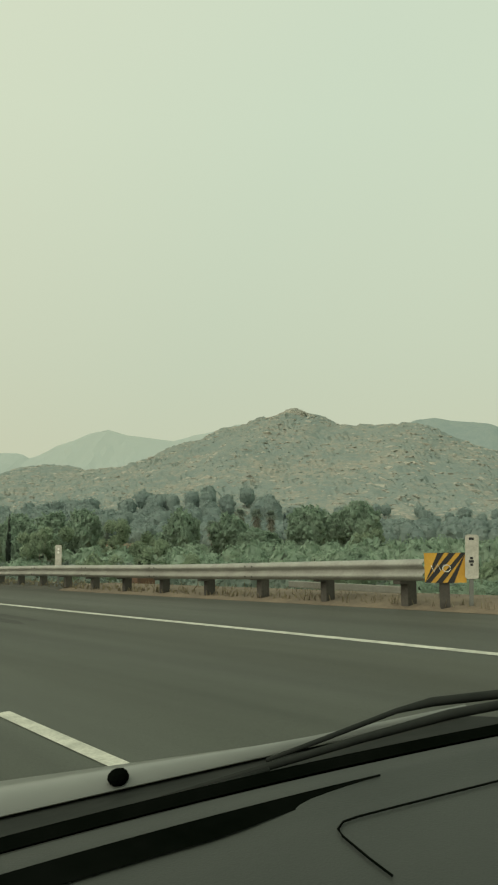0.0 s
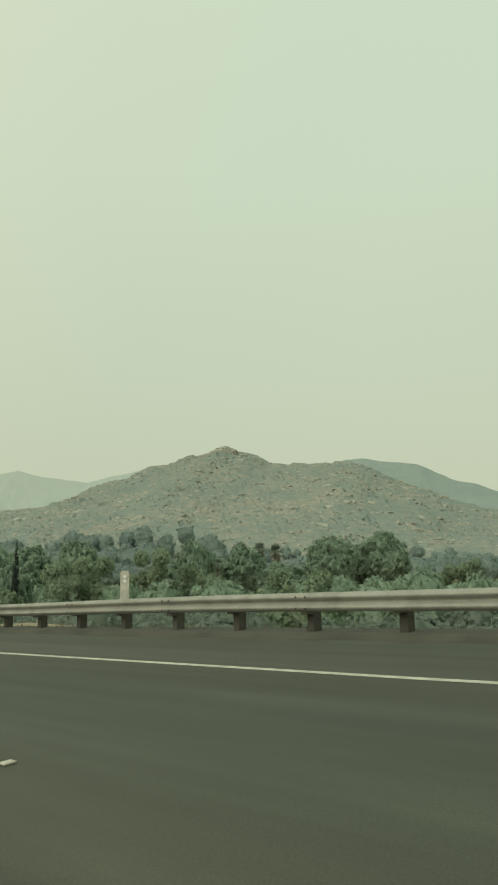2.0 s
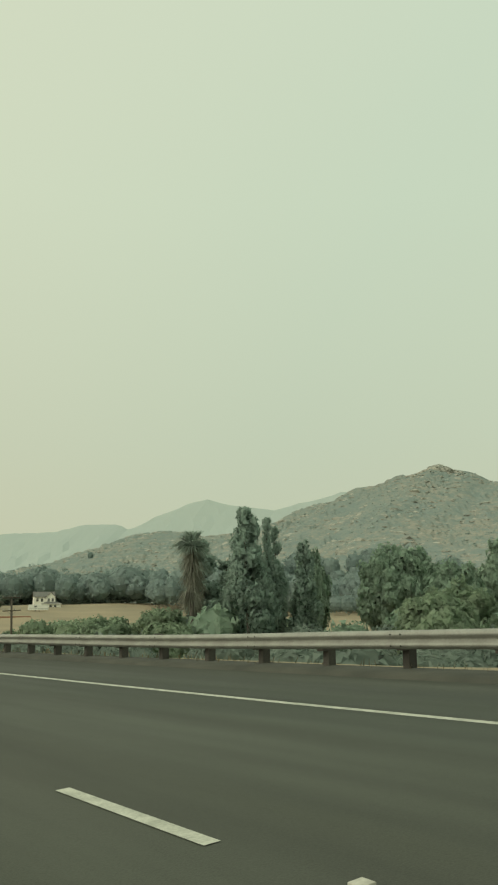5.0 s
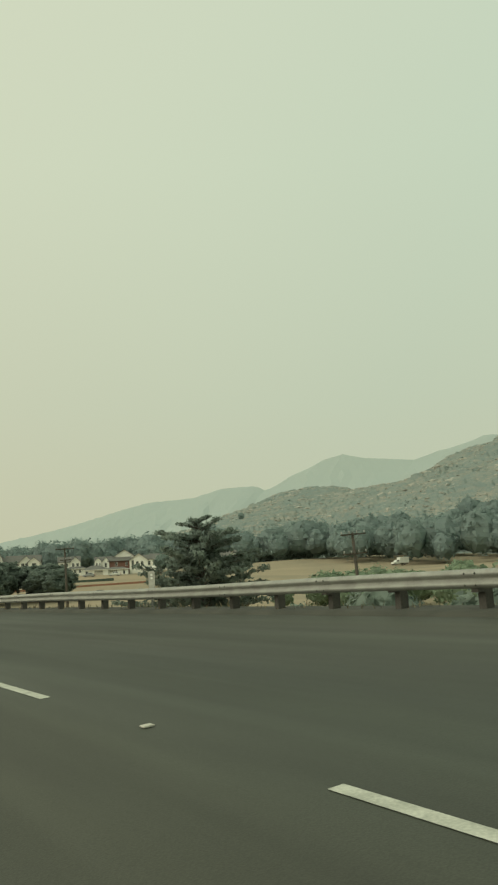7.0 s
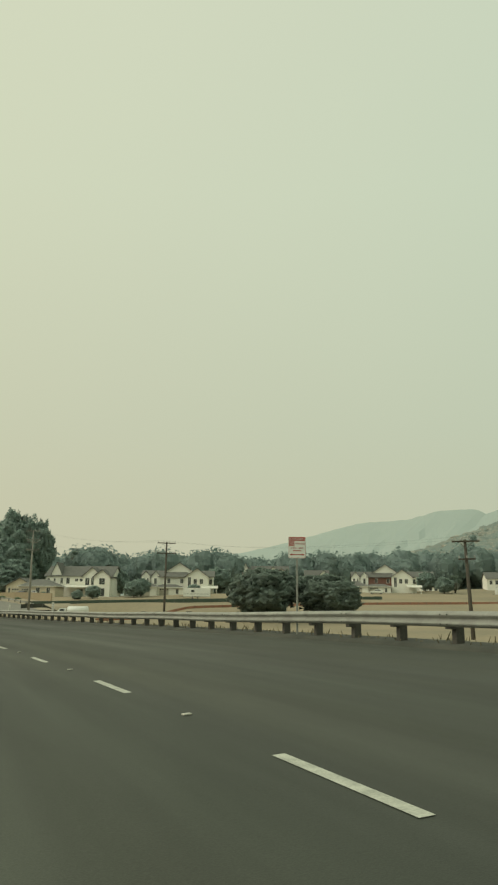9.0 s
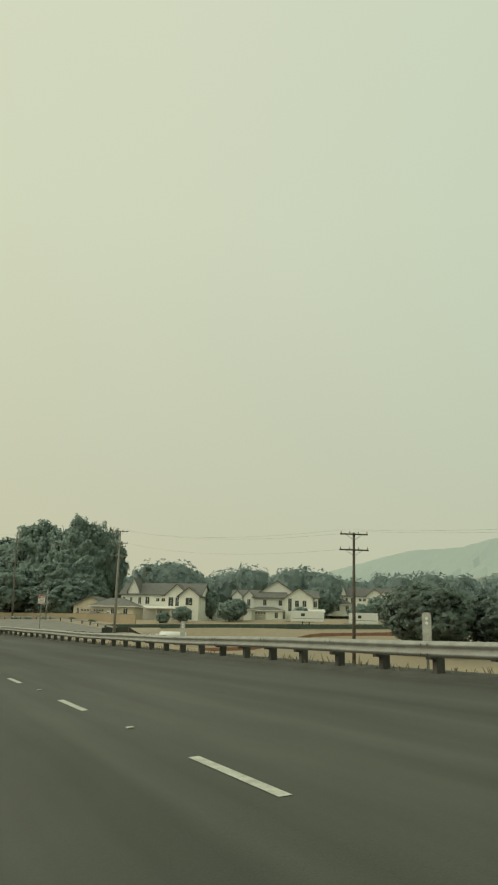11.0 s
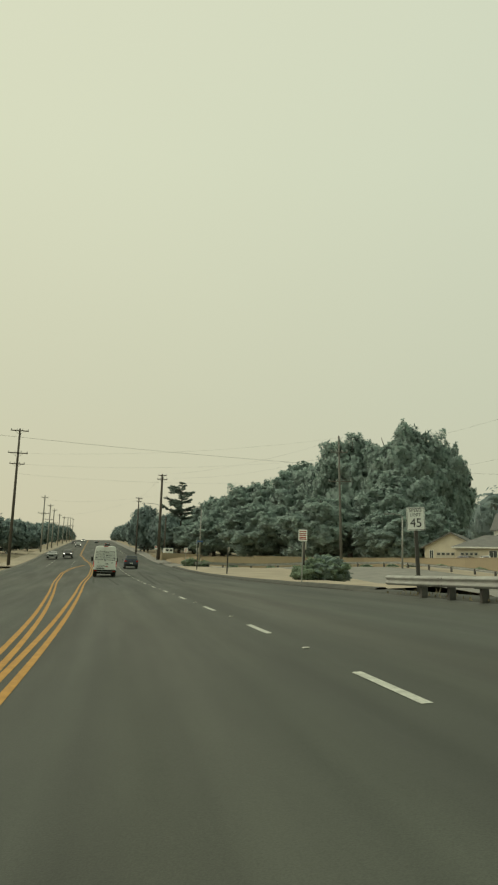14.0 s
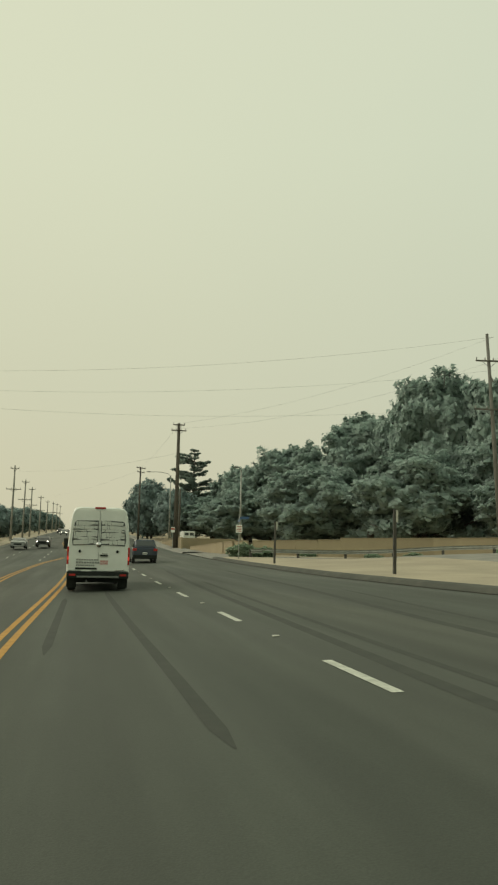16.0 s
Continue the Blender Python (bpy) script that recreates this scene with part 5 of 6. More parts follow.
part("paint_scrawl", tubes_mesh("paint_scrawl", [([(0.03 + 0.06 * math.cos(a / 2), -0.018, 0.61 + 0.06 * math.sin(a / 2)) for a in range(13)], [0.008] * 13), ([(-0.2, -0.018, 0.66), (-0.16, -0.018, 0.55), (-0.1, -0.018, 0.68), (-0.06, -0.018, 0.57)], [0.008] * 4)], M["sign_white"], 5), pn)
pd = thing("marker_post", road_pose(-332.9, 9.85, 0.11, -40) @ pose(0, 0, 0, 0, 2.5, 0) @ Matrix.Diagonal((0.9, 1, 0.77, 1)), "large white plastic marker post with black scrawl at the guardrail's end", "marker post", "roadside marker posts")
part("panel", (rounded_plate(0.21, 0.82, 0.014, 0.04), M["paddle"]), pd, at=Matrix.Translation((0, 0, 0.42)))
part("stake", (box_bm((-0.03, 0.03, 0.009, 0.05, -0.6, 1.1)), M["steel"]), pd)
for z, w in ((1.14, 0.05), (0.78, 0.03), (0.72, 0.05), (0.66, 0.025)):
    part("scrawl", (box_bm((-w, w * 0.6, -0.011, -0.007, z, z + 0.045)), M["sign_black"]), pd)
# old rail lying low under the end, and litter on the verge
lr = thing("fallen_rail", road_pose(-329.5, 10.3, 0.05, 4), "old pale steel rail lying low behind the posts", "rail")
part("beam", (box_bm((-0.03, 0.03, -1.6, 1.2, 0.12, 0.24), bevel=0.01), M["galv"]), lr)
ut = thing("utility_box", road_pose(-318.9, 12.0, -0.5, 10), "rust-red metal utility box behind the guardrail", "utility box")
part("body", (box_bm((-0.35, 0.35, -0.3, 0.3, -0.4, 0.75), bevel=0.03), M["rust"]), ut)
part("lid", (box_bm((-0.38, 0.38, -0.33, 0.33, 0.755, 0.81), bevel=0.02), M["steel"]), ut)
# tall steel pole close behind the rail
tp = thing("steel_pole", road_pose(-272.0, 10.62, 0.0), "tall thin dark steel pole behind the guardrail", "pole")
part("shaft", tubes_mesh("shaft", [([(0, 0, -0.5), (0.02, 0, 3), (0.04, 0, 6.2)], [0.1, 0.09, 0.05])], M["pole"], 10), tp)
part("top_piece", tubes_mesh("top_piece", [([(0.03, 0, 5.9), (0.05, 0, 6.6), (0.07, 0, 7.62)], [0.05, 0.065, 0.065])], M["pole"], 10), tp)
part("foot_sleeve", tubes_mesh("foot_sleeve", [([(0, 0, -0.3), (0, 0, 0.72)], [0.115, 0.112])], M["concrete"], 10), tp)
part("band", tubes_mesh("band", [([(0.0, 0, 1.6), (0.0, 0, 1.75)], [0.1, 0.1])], M["galv"], 10), tp)
part("band", tubes_mesh("band", [([(0.0, 0, 0.95), (0.0, 0, 1.1)], [0.1, 0.1])], M["galv"], 10), tp)

# ---- the corner: dirt island, side road, its rail, block wall ----
def patch(name, outline, material, up, label, category):
    """A flat draped patch inside an outline of (x, y)."""
    xs = np.array([p[0] for p in outline])
    ys = np.array([p[1] for p in outline])
    bm = bmesh.new()
    bm.faces.new([bm.verts.new((x, y, 0)) for x, y in outline])
    bmesh.ops.triangulate(bm, faces=bm.faces[:])
    for _ in range(4):
        bmesh.ops.subdivide_edges(bm, edges=[e for e in bm.edges if e.calc_length() > 3.0], cuts=1)
        bmesh.ops.triangulate(bm, faces=bm.faces[:])
    co = np.array([v.co[:] for v in bm.verts])
    z = ground_z(co[:, 0], co[:, 1])
    s, la = station(co[:, 0], co[:, 1])
    z2 = road_z(s) + bank(s) * la
    z = np.where(la < 12.5, np.maximum(z, z2), z + 0.14) + up
    for v, q in zip(bm.verts, z):
        v.co.z = q
    bmesh.ops.recalc_face_normals(bm, faces=bm.faces[:])
    for fc in bm.faces:
        if fc.normal.z < 0:
            fc.normal_flip()
    me = bpy.data.meshes.new(name)
    bm.to_mesh(me)
    bm.free()
    me.materials.append(material)
    return tagged(new(name, me), label, category, kind="structure")


def lane_curve(pts, n=40):
    """A smooth line through a few (x, y) points."""
    t = np.linspace(0, len(pts) - 1, n)
    x = np.interp(t, range(len(pts)), [p[0] for p in pts])
    y = np.interp(t, range(len(pts)), [p[1] for p in pts])
    for _ in range(3):
        x[1:-1] = (x[:-2] + x[1:-1] * 2 + x[2:]) / 4
        y[1:-1] = (y[:-2] + y[1:-1] * 2 + y[2:]) / 4
    return list(zip(x.tolist(), y.tolist()))


WALL_LINE = lane_curve([(11.5, 84), (13.2, 70), (19, 66.5), (28, 62.5), (36, 57), (42, 48), (46, 36), (47, 26)], 60)
patch("dirt_verge", [(10.2, -16), (10.15, 20), (10.1, 58), (11.5, 62), (15, 57), (20.5, 46), (23, 32), (24, 18), (24, 2), (20, -14)], M["dirt"], 0.10, "pale bare dirt on the corner beside the road", "dirt")
patch("side_road", [(11.2, 62), (15, 57), (20.5, 46), (23, 32), (24, 18), (24, 2), (38, 6), (39, 24), (37, 40), (31, 51), (22, 58.5), (13.5, 63.5), (10.4, 72), (10.2, 62)], M["concrete"], 0.06, "pale grey side road bending round the corner", "road")
patch("dirt_verge", [(13.5, 63.5), (22, 58.5), (31, 51), (37, 40), (39, 24), (38, 6), (50, 4), (50, 30), (44, 50), (36, 60), (20, 70), (12, 84)], M["dirt"], 0.08, "pale dirt strip below the block wall", "dirt")
patch("pavement", [(9.75, 58), (9.75, 79), (12.6, 79), (14.5, 68), (15, 57)], M["concrete"], 0.045, "pale concrete apron at the side road's mouth", "pavement")
ck = strip("kerb", -16, 60, [9.85, 9.95, 10.08, 10.3, 10.42], [0.0, 0.13, 0.16, 0.16, 0.10], M["dike"])
tagged(new("kerb", ck), "dark stained kerb edging the dirt corner", "kerb", kind="structure")
lk = strip("kerb", -418, 440, [-10.5, -10.3, -10.15, -10.05], [0.1, 0.15, 0.15, 0.0], M["concrete"])
tagged(new("kerb", lk), "pale concrete kerb along the far side", "kerb", kind="structure")
rk = strip("kerb", 76, 440, [9.5, 9.6, 9.8, 11.6], [0.0, 0.15, 0.15, 0.16], M["concrete"])
tagged(new("pavement", rk), "pale concrete pavement and kerb beyond the corner", "pavement", kind="structure")
lp = strip("pavement", 60, 440, [-13.4, -10.5], [0.14, 0.15], M["dirt"])
tagged(new("pavement", lp), "dusty pale footpath along the far kerb", "pavement", kind="structure")

wall = tagged(new("wall_block"), "long tan concrete block garden wall with a flat cap", "wall", kind="structure")
bk = box_bm((-0.196, 0.196, -0.1, 0.1, 0, 0.19), bevel=0.008)
BRICK = bpy.data.meshes.new("block")
bk.to_mesh(BRICK)
bk.free()
BRICK.materials.append(M["wall_block"])


def run_along(line, step):
    """Points and headings every step metres along a line."""
    out, left = [], 0.0
    for (x0, y0), (x1, y1) in zip(line, line[1:]):
        d = math.hypot(x1 - x0, y1 - y0)
        while left <= d:
            out.append((x0 + (x1 - x0) * left / d, y0 + (y1 - y0) * left / d, math.degrees(math.atan2(y1 - y0, x1 - x0))))
            left += step
        left -= d
    return out


cols = run_along(WALL_LINE, 2.0)
for i, (x, y, a) in enumerate(cols):
    d = i * 2.0
    top = float(np.interp(d, [0, 12, 22, 22.5, 45, 60, 75, 90], [3.5, 3.7, 3.9, 4.05, 4.2, 4.2, 3.8, 3.5]))
    g = gz(x, y) - 0.3
    body = box_bm((0, 1.985, -0.1, 0.1, 0, top - g - 0.06))
    part("wall_panel", (body, M["wall_block"]), wall, at=pose(x, y, g, 0, 0, a))
    part("cap", (box_bm((0, 1.99, -0.14, 0.14, top - g - 0.06, top - g), bevel=0.008), M["wall_block"]), wall, at=pose(x, y, g, 0, 0, a))
    if 7 < i < 26:
        n = 0
        for row in range(6):
            for c in range(5):
                part("block", BRICK, wall, at=pose(x, y, top - 0.27 - row * 0.2, 0, 0, a) @ Matrix.Translation((0.2 + c * 0.398 + (0.1 if row % 2 else 0) - 0.05, 0.012 * (1 if row % 2 else 1), 0)) @ Matrix.Diagonal((0.99, 1.06, 1.0, 1)))

side = thing("side_guardrail", pose(0, 0, 0), "low galvanised guardrail curving along the side road", "guardrail")
rl = [(x - 0.0, y) for x, y in lane_curve([(13.0, 60.0), (20.5, 59.0), (29.5, 53.2), (36, 45), (39.5, 32), (40.0, 16)], 60)]
rx, ry = np.array([p[0] for p in rl]), np.array([p[1] for p in rl])
rz = ground_z(rx, ry) + 0.55
nx, ny = -np.gradient(ry), np.gradient(rx)
nn = np.hypot(nx, ny)
prof = W_PROFILE + [(a + 0.006, b) for a, b in W_PROFILE[::-1]]
X = np.array([rx + nx / nn * -a for a, b in prof]).T
Y = np.array([ry + ny / nn * -a for a, b in prof]).T
Z = np.array([rz + b for a, b in prof]).T
part("rail_beam", grid_mesh("rail_beam", X, Y, Z, M["galv"]), side)
for x, y, a in run_along(rl, 3.8):
    part("post", POST, side, at=pose(x, y + 0.2, gz(x, y) + 0.15, 0, 0, a))
for x, y, h, r in ((12.6, 61.8, 1.5, 1.3), (14.2, 60.8, 1.2, 1.1)):
    tree("bush", x, y, h, r, label="grey-green roadside weed clump by the rail's end")
for x, y in ((19, 64.5), (24, 62), (27, 60.5), (33, 56.5), (37.5, 51), (41, 44), (43, 38), (38.5, 47), (34.5, 52.5)):
    tree("bush", x, y, 0.75, 0.9, label="low dry weed tuft at the foot of the wall")
# big shrub on the corner and weeds by the rail's end
tree("bush", 13.9, 3.6, 2.0, 1.7, label="sprawling dark green shrub on the dirt corner").children[1].data = MODELS["oak", 0][0]
tree("bush", 12.4, 3.0, 1.4, 0.9, label="leaning dry-stemmed shrub on the dirt corner")
# ---- houses ----
def slab(parent, a, b, c, d, thick, material, name="roof_slope"):
    """A roof slope through four corners, with thickness downwards."""
    bm = bmesh.new()
    tops = [bm.verts.new(p) for p in (a, b, c, d)]
    lows = [bm.verts.new((p[0], p[1], p[2] - thick)) for p in (a, b, c, d)]
    bm.faces.new(tops)
    bm.faces.new(lows[::-1])
    for i in range(4):
        j = (i + 1) % 4
        bm.faces.new((tops[j], tops[i], lows[i], lows[j]))
    bmesh.ops.recalc_face_normals(bm, faces=bm.faces[:])
    return part(name, (bm, material), parent)


def gable_block(h, u0, u1, v0, v1, eave, peak, axis, wall_m, low=-0.6, over=0.45):
    """Walls with gable ends and two roof slopes; axis 'u' or 'v' is the way of the ridge."""
    bm = bmesh.new()
    if axis == "v":
        m = (u0 + u1) / 2
        prof = [(u0, low), (u1, low), (u1, eave), (m, peak), (u0, eave)]
        f = [bm.verts.new((u, v0, z)) for u, z in prof]
        b = [bm.verts.new((u, v1, z)) for u, z in prof]
    else:
        m = (v0 + v1) / 2
        prof = [(v0, low), (v1, low), (v1, eave), (m, peak), (v0, eave)]
        f = [bm.verts.new((u0, v, z)) for v, z in prof]
        b = [bm.verts.new((u1, v, z)) for v, z in prof]
    bm.faces.new(f)
    bm.faces.new(b[::-1])
    for i in range(5):
        j = (i + 1) % 5
        bm.faces.new((f[j], f[i], b[i], b[j]))
    bmesh.ops.recalc_face_normals(bm, faces=bm.faces[:])
    part("wall", (bm, wall_m), h)
    t = 0.16
    if axis == "v":
        k = (peak - eave) / (m - u0) * over
        slab(h, (u0 - over, v0 - over, eave - k + t), (m, v0 - over, peak + t), (m, v1 + over, peak + t), (u0 - over, v1 + over, eave - k + t), t, M["roof"])
        slab(h, (m, v0 - over, peak + t), (u1 + over, v0 - over, eave - k + t), (u1 + over, v1 + over, eave - k + t), (m, v1 + over, peak + t), t, M["roof"])
    else:
        k = (peak - eave) / (m - v0) * over
        slab(h, (u0 - over, v0 - over, eave - k + t), (u1 + over, v0 - over, eave - k + t), (u1 + over, m, peak + t), (u0 - over, m, peak + t), t, M["roof"])
        slab(h, (u0 - over, m, peak + t), (u1 + over, m, peak + t), (u1 + over, v1 + over, eave - k + t), (u0 - over, v1 + over, eave - k + t), t, M["roof"])


def hip_block(h, u0, u1, v0, v1, eave, peak, wall_m, low=-0.6, over=0.5):
    part("wall", (box_bm((u0, u1, v0, v1, low, eave)), wall_m), h)
    r = min(u1 - u0, v1 - v0) / 2
    a, b, c, d = u0 - over, u1 + over, v0 - over, v1 + over
    bm = bmesh.new()
    lo = [bm.verts.new(p) for p in ((a, c, eave), (b, c, eave), (b, d, eave), (a, d, eave))]
    hi = [bm.verts.new(p) for p in (((u0 + r, (v0 + v1) / 2, peak), (u1 - r, (v0 + v1) / 2, peak)) if u1 - u0 >= v1 - v0 else (((u0 + u1) / 2, v0 + r, peak), ((u0 + u1) / 2, v1 - r, peak)))]
    if u1 - u0 >= v1 - v0:
        bm.faces.new((lo[0], lo[1], hi[1], hi[0])), bm.faces.new((lo[2], lo[3], hi[0], hi[1])), bm.faces.new((lo[1], lo[2], hi[1])), bm.faces.new((lo[3], lo[0], hi[0]))
    else:
        bm.faces.new((lo[1], lo[2], hi[1], hi[0])), bm.faces.new((lo[3], lo[0], hi[0], hi[1])), bm.faces.new((lo[0], lo[1], hi[0])), bm.faces.new((lo[2], lo[3], hi[1]))
    bm.faces.new(lo[::-1])
    bmesh.ops.recalc_face_normals(bm, faces=bm.faces[:])
    part("roof", (bm, M["roof"]), h)
    part("fascia", (box_bm((a, b, c, c + 0.06, eave - 0.2, eave - 0.004), (a, b, d - 0.06, d, eave - 0.2, eave - 0.004), (a, a + 0.06, c + 0.061, d - 0.061, eave - 0.2, eave - 0.004), (b - 0.06, b, c + 0.061, d - 0.061, eave - 0.2, eave - 0.004)), M["trim"]), h)


def window(h, u, v, z, w, ht):
    """A framed window on a front wall (facing -v)."""
    fr = part("window", (box_bm((u - w / 2 - 0.08, u - w / 2, v - 0.05, v + 0.05, z - 0.08, z + ht + 0.08), (u + w / 2, u + w / 2 + 0.08, v - 0.05, v + 0.05, z - 0.08, z + ht + 0.08), (u - w / 2, u + w / 2, v - 0.05, v + 0.05, z + ht, z + ht + 0.08), (u - w / 2, u + w / 2, v - 0.07, v + 0.05, z - 0.08, z), (u - 0.02, u + 0.02, v - 0.04, v + 0.03, z, z + ht)), M["trim"]), h)
    part("pane", (box_bm((u - w / 2, u + w / 2, v - 0.025, v - 0.01, z, z + ht)), M["window"]), fr)


def garage_door(h, u, v, w, ht):
    d = part("garage_door", (box_bm(*[(u - w / 2, u + w / 2, v - 0.05 - 0.012 * (k % 2), v, 0.03 + k * ht / 4, (k + 1) * ht / 4) for k in range(4)]), M["door"]), h)
    for i in range(4):
        part("light_pane", (box_bm((u - w / 2 + 0.15 + i * w / 4, u - w / 2 - 0.1 + (i + 1) * w / 4, v - 0.075, v - 0.06, ht * 0.8, ht * 0.94)), M["window"]), d)


def house(x, y, z, rz, label, build):
    h = thing("house", pose(x, y, z, 0, 0, rz), label, "house", "houses beyond the field")
    build(h)
    return h


def house_a(h, wm=None):
    w = wm or M["stucco"]
    gable_block(h, 0, 18.5, 0, 9.5, 5.9, 8.5, "u", w)
    gable_block(h, 1.6, 4.2, -0.12, 4.6, 6.6, 9.4, "v", M["trim"], 5.5, 0.25)
    gable_block(h, 10.6, 15.6, -0.5, 6, 5.9, 8.1, "v", w)
    gable_block(h, 13.9, 18.4, -1.6, 6, 5.6, 7.4, "v", w)
    for u, ww, z0, ht in ((0.7, 0.55, 3.9, 1.2), (2.4, 0.5, 4.2, 0.9), (4.4, 0.6, 3.7, 1.5), (6.2, 0.9, 3.7, 1.5), (8.6, 0.8, 4.3, 0.7), (9.9, 0.8, 4.3, 0.7)):
        window(h, u, 0, z0, ww, ht)
    window(h, 11.8, -0.5, 3.3, 1.1, 1.9)
    window(h, 13.3, -0.5, 3.3, 0.9, 1.9)
    window(h, 16.2, -1.6, 3.5, 1.5, 1.6)
    window(h, 16.0, -1.6, 0.4, 1.9, 2.0)
    slab(h, (5.5, -3.2, 2.75), (15.2, -3.2, 2.75), (15.2, -0.2, 3.35), (5.5, -0.2, 3.35), 0.15, M["trim"], "porch_roof")
    for u in (6.0, 9.2, 12.4, 15.0):
        part("porch_post", (box_bm((u - 0.1, u + 0.1, -3.0, -2.8, -0.4, 2.62), bevel=0.01), M["trim"]), h)
    window(h, 10.6, -0.01, 0.3, 2.6, 1.9)
    gable_block(h, -8.6, -1.0, -6.5, 1.0, 2.9, 4.9, "v", M["stucco_tan"] if wm is None else w)
    hip_block(h, -3.4, 6.2, -10.0, -3.4, 2.8, 4.6, M["stucco_tan"] if wm is None else w)
    garage_door(h, -5.6, -6.5, 2.7, 2.2)
    garage_door(h, -1.6, -10.0, 2.4, 2.1)
    window(h, 1.6, -10.0, 0.9, 1.0, 1.4)
    window(h, 4.4, -10.0, 0.9, 0.9, 1.4)
    window(h, -7.6, -6.5, 0.9, 0.5, 1.5)


def house_b(h, brick=False):
    w = M["stucco"]
    mid = M["brick"] if brick else w
    part("wall", (box_bm((5.4, 13.2, -0.02, 10, -0.6, 6.0)), mid), h)
    gable_block(h, 0.2, 21, 0.6, 10, 5.9, 7.6, "u", w)
    gable_block(h, 0, 2.5, -0.3, 3.5, 5.9, 7.3, "v", w, over=0.25)
    gable_block(h, 2.9, 5.4, -0.3, 3.5, 5.9, 7.3, "v", w, over=0.25)
    gable_block(h, 6.8, 15.2, 2.2, 8.8, 7.2, 9.9, "v", w, 5.5)
    gable_block(h, 12.9, 19.6, -0.9, 7, 5.8, 8.1, "v", w)
    slab(h, (4.8, -0.7, 5.75), (13.4, -0.7, 5.75), (13.4, 2.6, 7.4), (4.8, 2.6, 7.4), 0.15, M["roof"])
    for u, v, z0, ww, ht in ((0.8, -0.3, 3.7, 0.6, 1.5), (1.9, -0.3, 3.7, 0.4, 1.5), (4.1, -0.3, 3.6, 0.7, 1.6), (8.0, -0.02, 3.9, 0.8, 1.3), (11.8, -0.02, 3.9, 0.8, 1.3), (14.1, -0.9, 2.6, 0.8, 3.0), (15.8, -0.9, 3.7, 0.9, 1.4), (17.6, -0.9, 3.7, 0.9, 1.4), (20.3, 0.6, 3.7, 0.8, 1.4)):
        window(h, u, v, z0, ww, ht)
    hip_block(h, -4.2, 5.0, -6.0, 0.2, 2.7, 4.3, w)
    hip_block(h, 4.2, 12.4, -4.0, 0.4, 2.6, 3.5, w)
    window(h, -2.6, -6.0, 0.8, 0.9, 1.4)
    garage_door(h, 1.6, -6.0, 3.0, 2.2)
    garage_door(h, 7.0, -4.0, 2.6, 2.2)
    window(h, 10.8, -4.0, 0.8, 0.7, 1.3)
    slab(h, (17.6, -3.0, 2.5), (22.5, -3.0, 2.5), (22.5, -0.6, 3.2), (17.6, -0.6, 3.2), 0.14, M["trim"], "porch_roof")
    for u in (18.0, 22.0):
        part("porch_post", (box_bm((u - 0.1, u + 0.1, -2.8, -2.6, -0.4, 2.38), bevel=0.01), M["trim"]), h)


def house_c(h):
    w = M["stucco"]
    gable_block(h, 0, 9, 0, 8, 5.6, 7.8, "u", w)
    gable_block(h, 5.0, 9.2, -1.2, 6, 5.4, 7.6, "v", w)
    hip_block(h, 3.5, 11.5, -3.5, -0.6, 2.4, 3.3, w)
    for u, v, z0 in ((1.4, 0, 3.4), (3.4, 0, 3.4), (6.2, -1.2, 3.4), (8.0, -1.2, 3.4)):
        window(h, u, v, z0, 0.9, 1.4)
    for u in (5.0, 7.0, 9.0):
        window(h, u, -3.5, 0.7, 1.0, 1.2)


house(57.2, 60.6, 3.3, -38.7, "two-storey cream stucco house with grey gabled roofs, porch and garage", house_a)
house(85.4, 59.6, 3.9, -31.5, "two-storey cream stucco house with a tall central gable", house_b)
house(155.5, 47.5, 5.3, -39, "two-storey cream and red brick house with a white gable", lambda h: house_b(h, True))
house(139, 92, 7.4, -36, "cream two-storey house half hidden by trees", lambda h: house_a(h, M["stucco"]))
house(214, 41, 6.4, -38, "small cream two-storey house beyond the field", house_c)
house(196, 62, 6.8, -38, "small cream two-storey house beyond the field", house_c)
house(170, 92, 7.5, -36, "cream gabled house behind the others", house_c)

# ---- field fences, low trees by the houses ----
def fence(pts, height, material, label, gap=2.4):
    f = thing("fence", pose(0, 0, 0), label, "fence")
    run = run_along(lane_curve(pts, 12), gap)
    for (x0, y0, a), (x1, y1, _) in zip(run, run[1:]):
        z0, z1 = gz(x0, y0), gz(x1, y1)
        bm = bmesh.new()
        q = [(x0, y0, z0 - 0.1), (x1, y1, z1 - 0.1), (x1, y1, z1 + height), (x0, y0, z0 + height)]
        a1 = [bm.verts.new(p) for p in q]
        b1 = [bm.verts.new((p[0] + 0.02, p[1] + 0.03, p[2])) for p in q]
        bm.faces.new(a1), bm.faces.new(b1[::-1])
        for i in range(4):
            bm.faces.new((a1[(i + 1) % 4], a1[i], b1[i], b1[(i + 1) % 4]))
        part("panel", (bm, material), f)
        part("post", (box_bm((-0.03, 0.03, -0.05, -0.01, -0.3, height + 0.1)), M["steel"]), f, at=pose(x0, y0, z0))
    return f


fence([(48, 1), (80, 4), (120, 0), (165, -12)], 0.55, M["fence_orange"], "orange plastic barrier mesh round the bare field")
fence([(40, 22), (62, 22), (95, 18), (140, 14)], 0.8, M["fence_green"], "dark green cloth fence before the houses")
fence([(36, 12), (52, 14)], 1.0, M["dike"], "low grey wall fence beside the field")
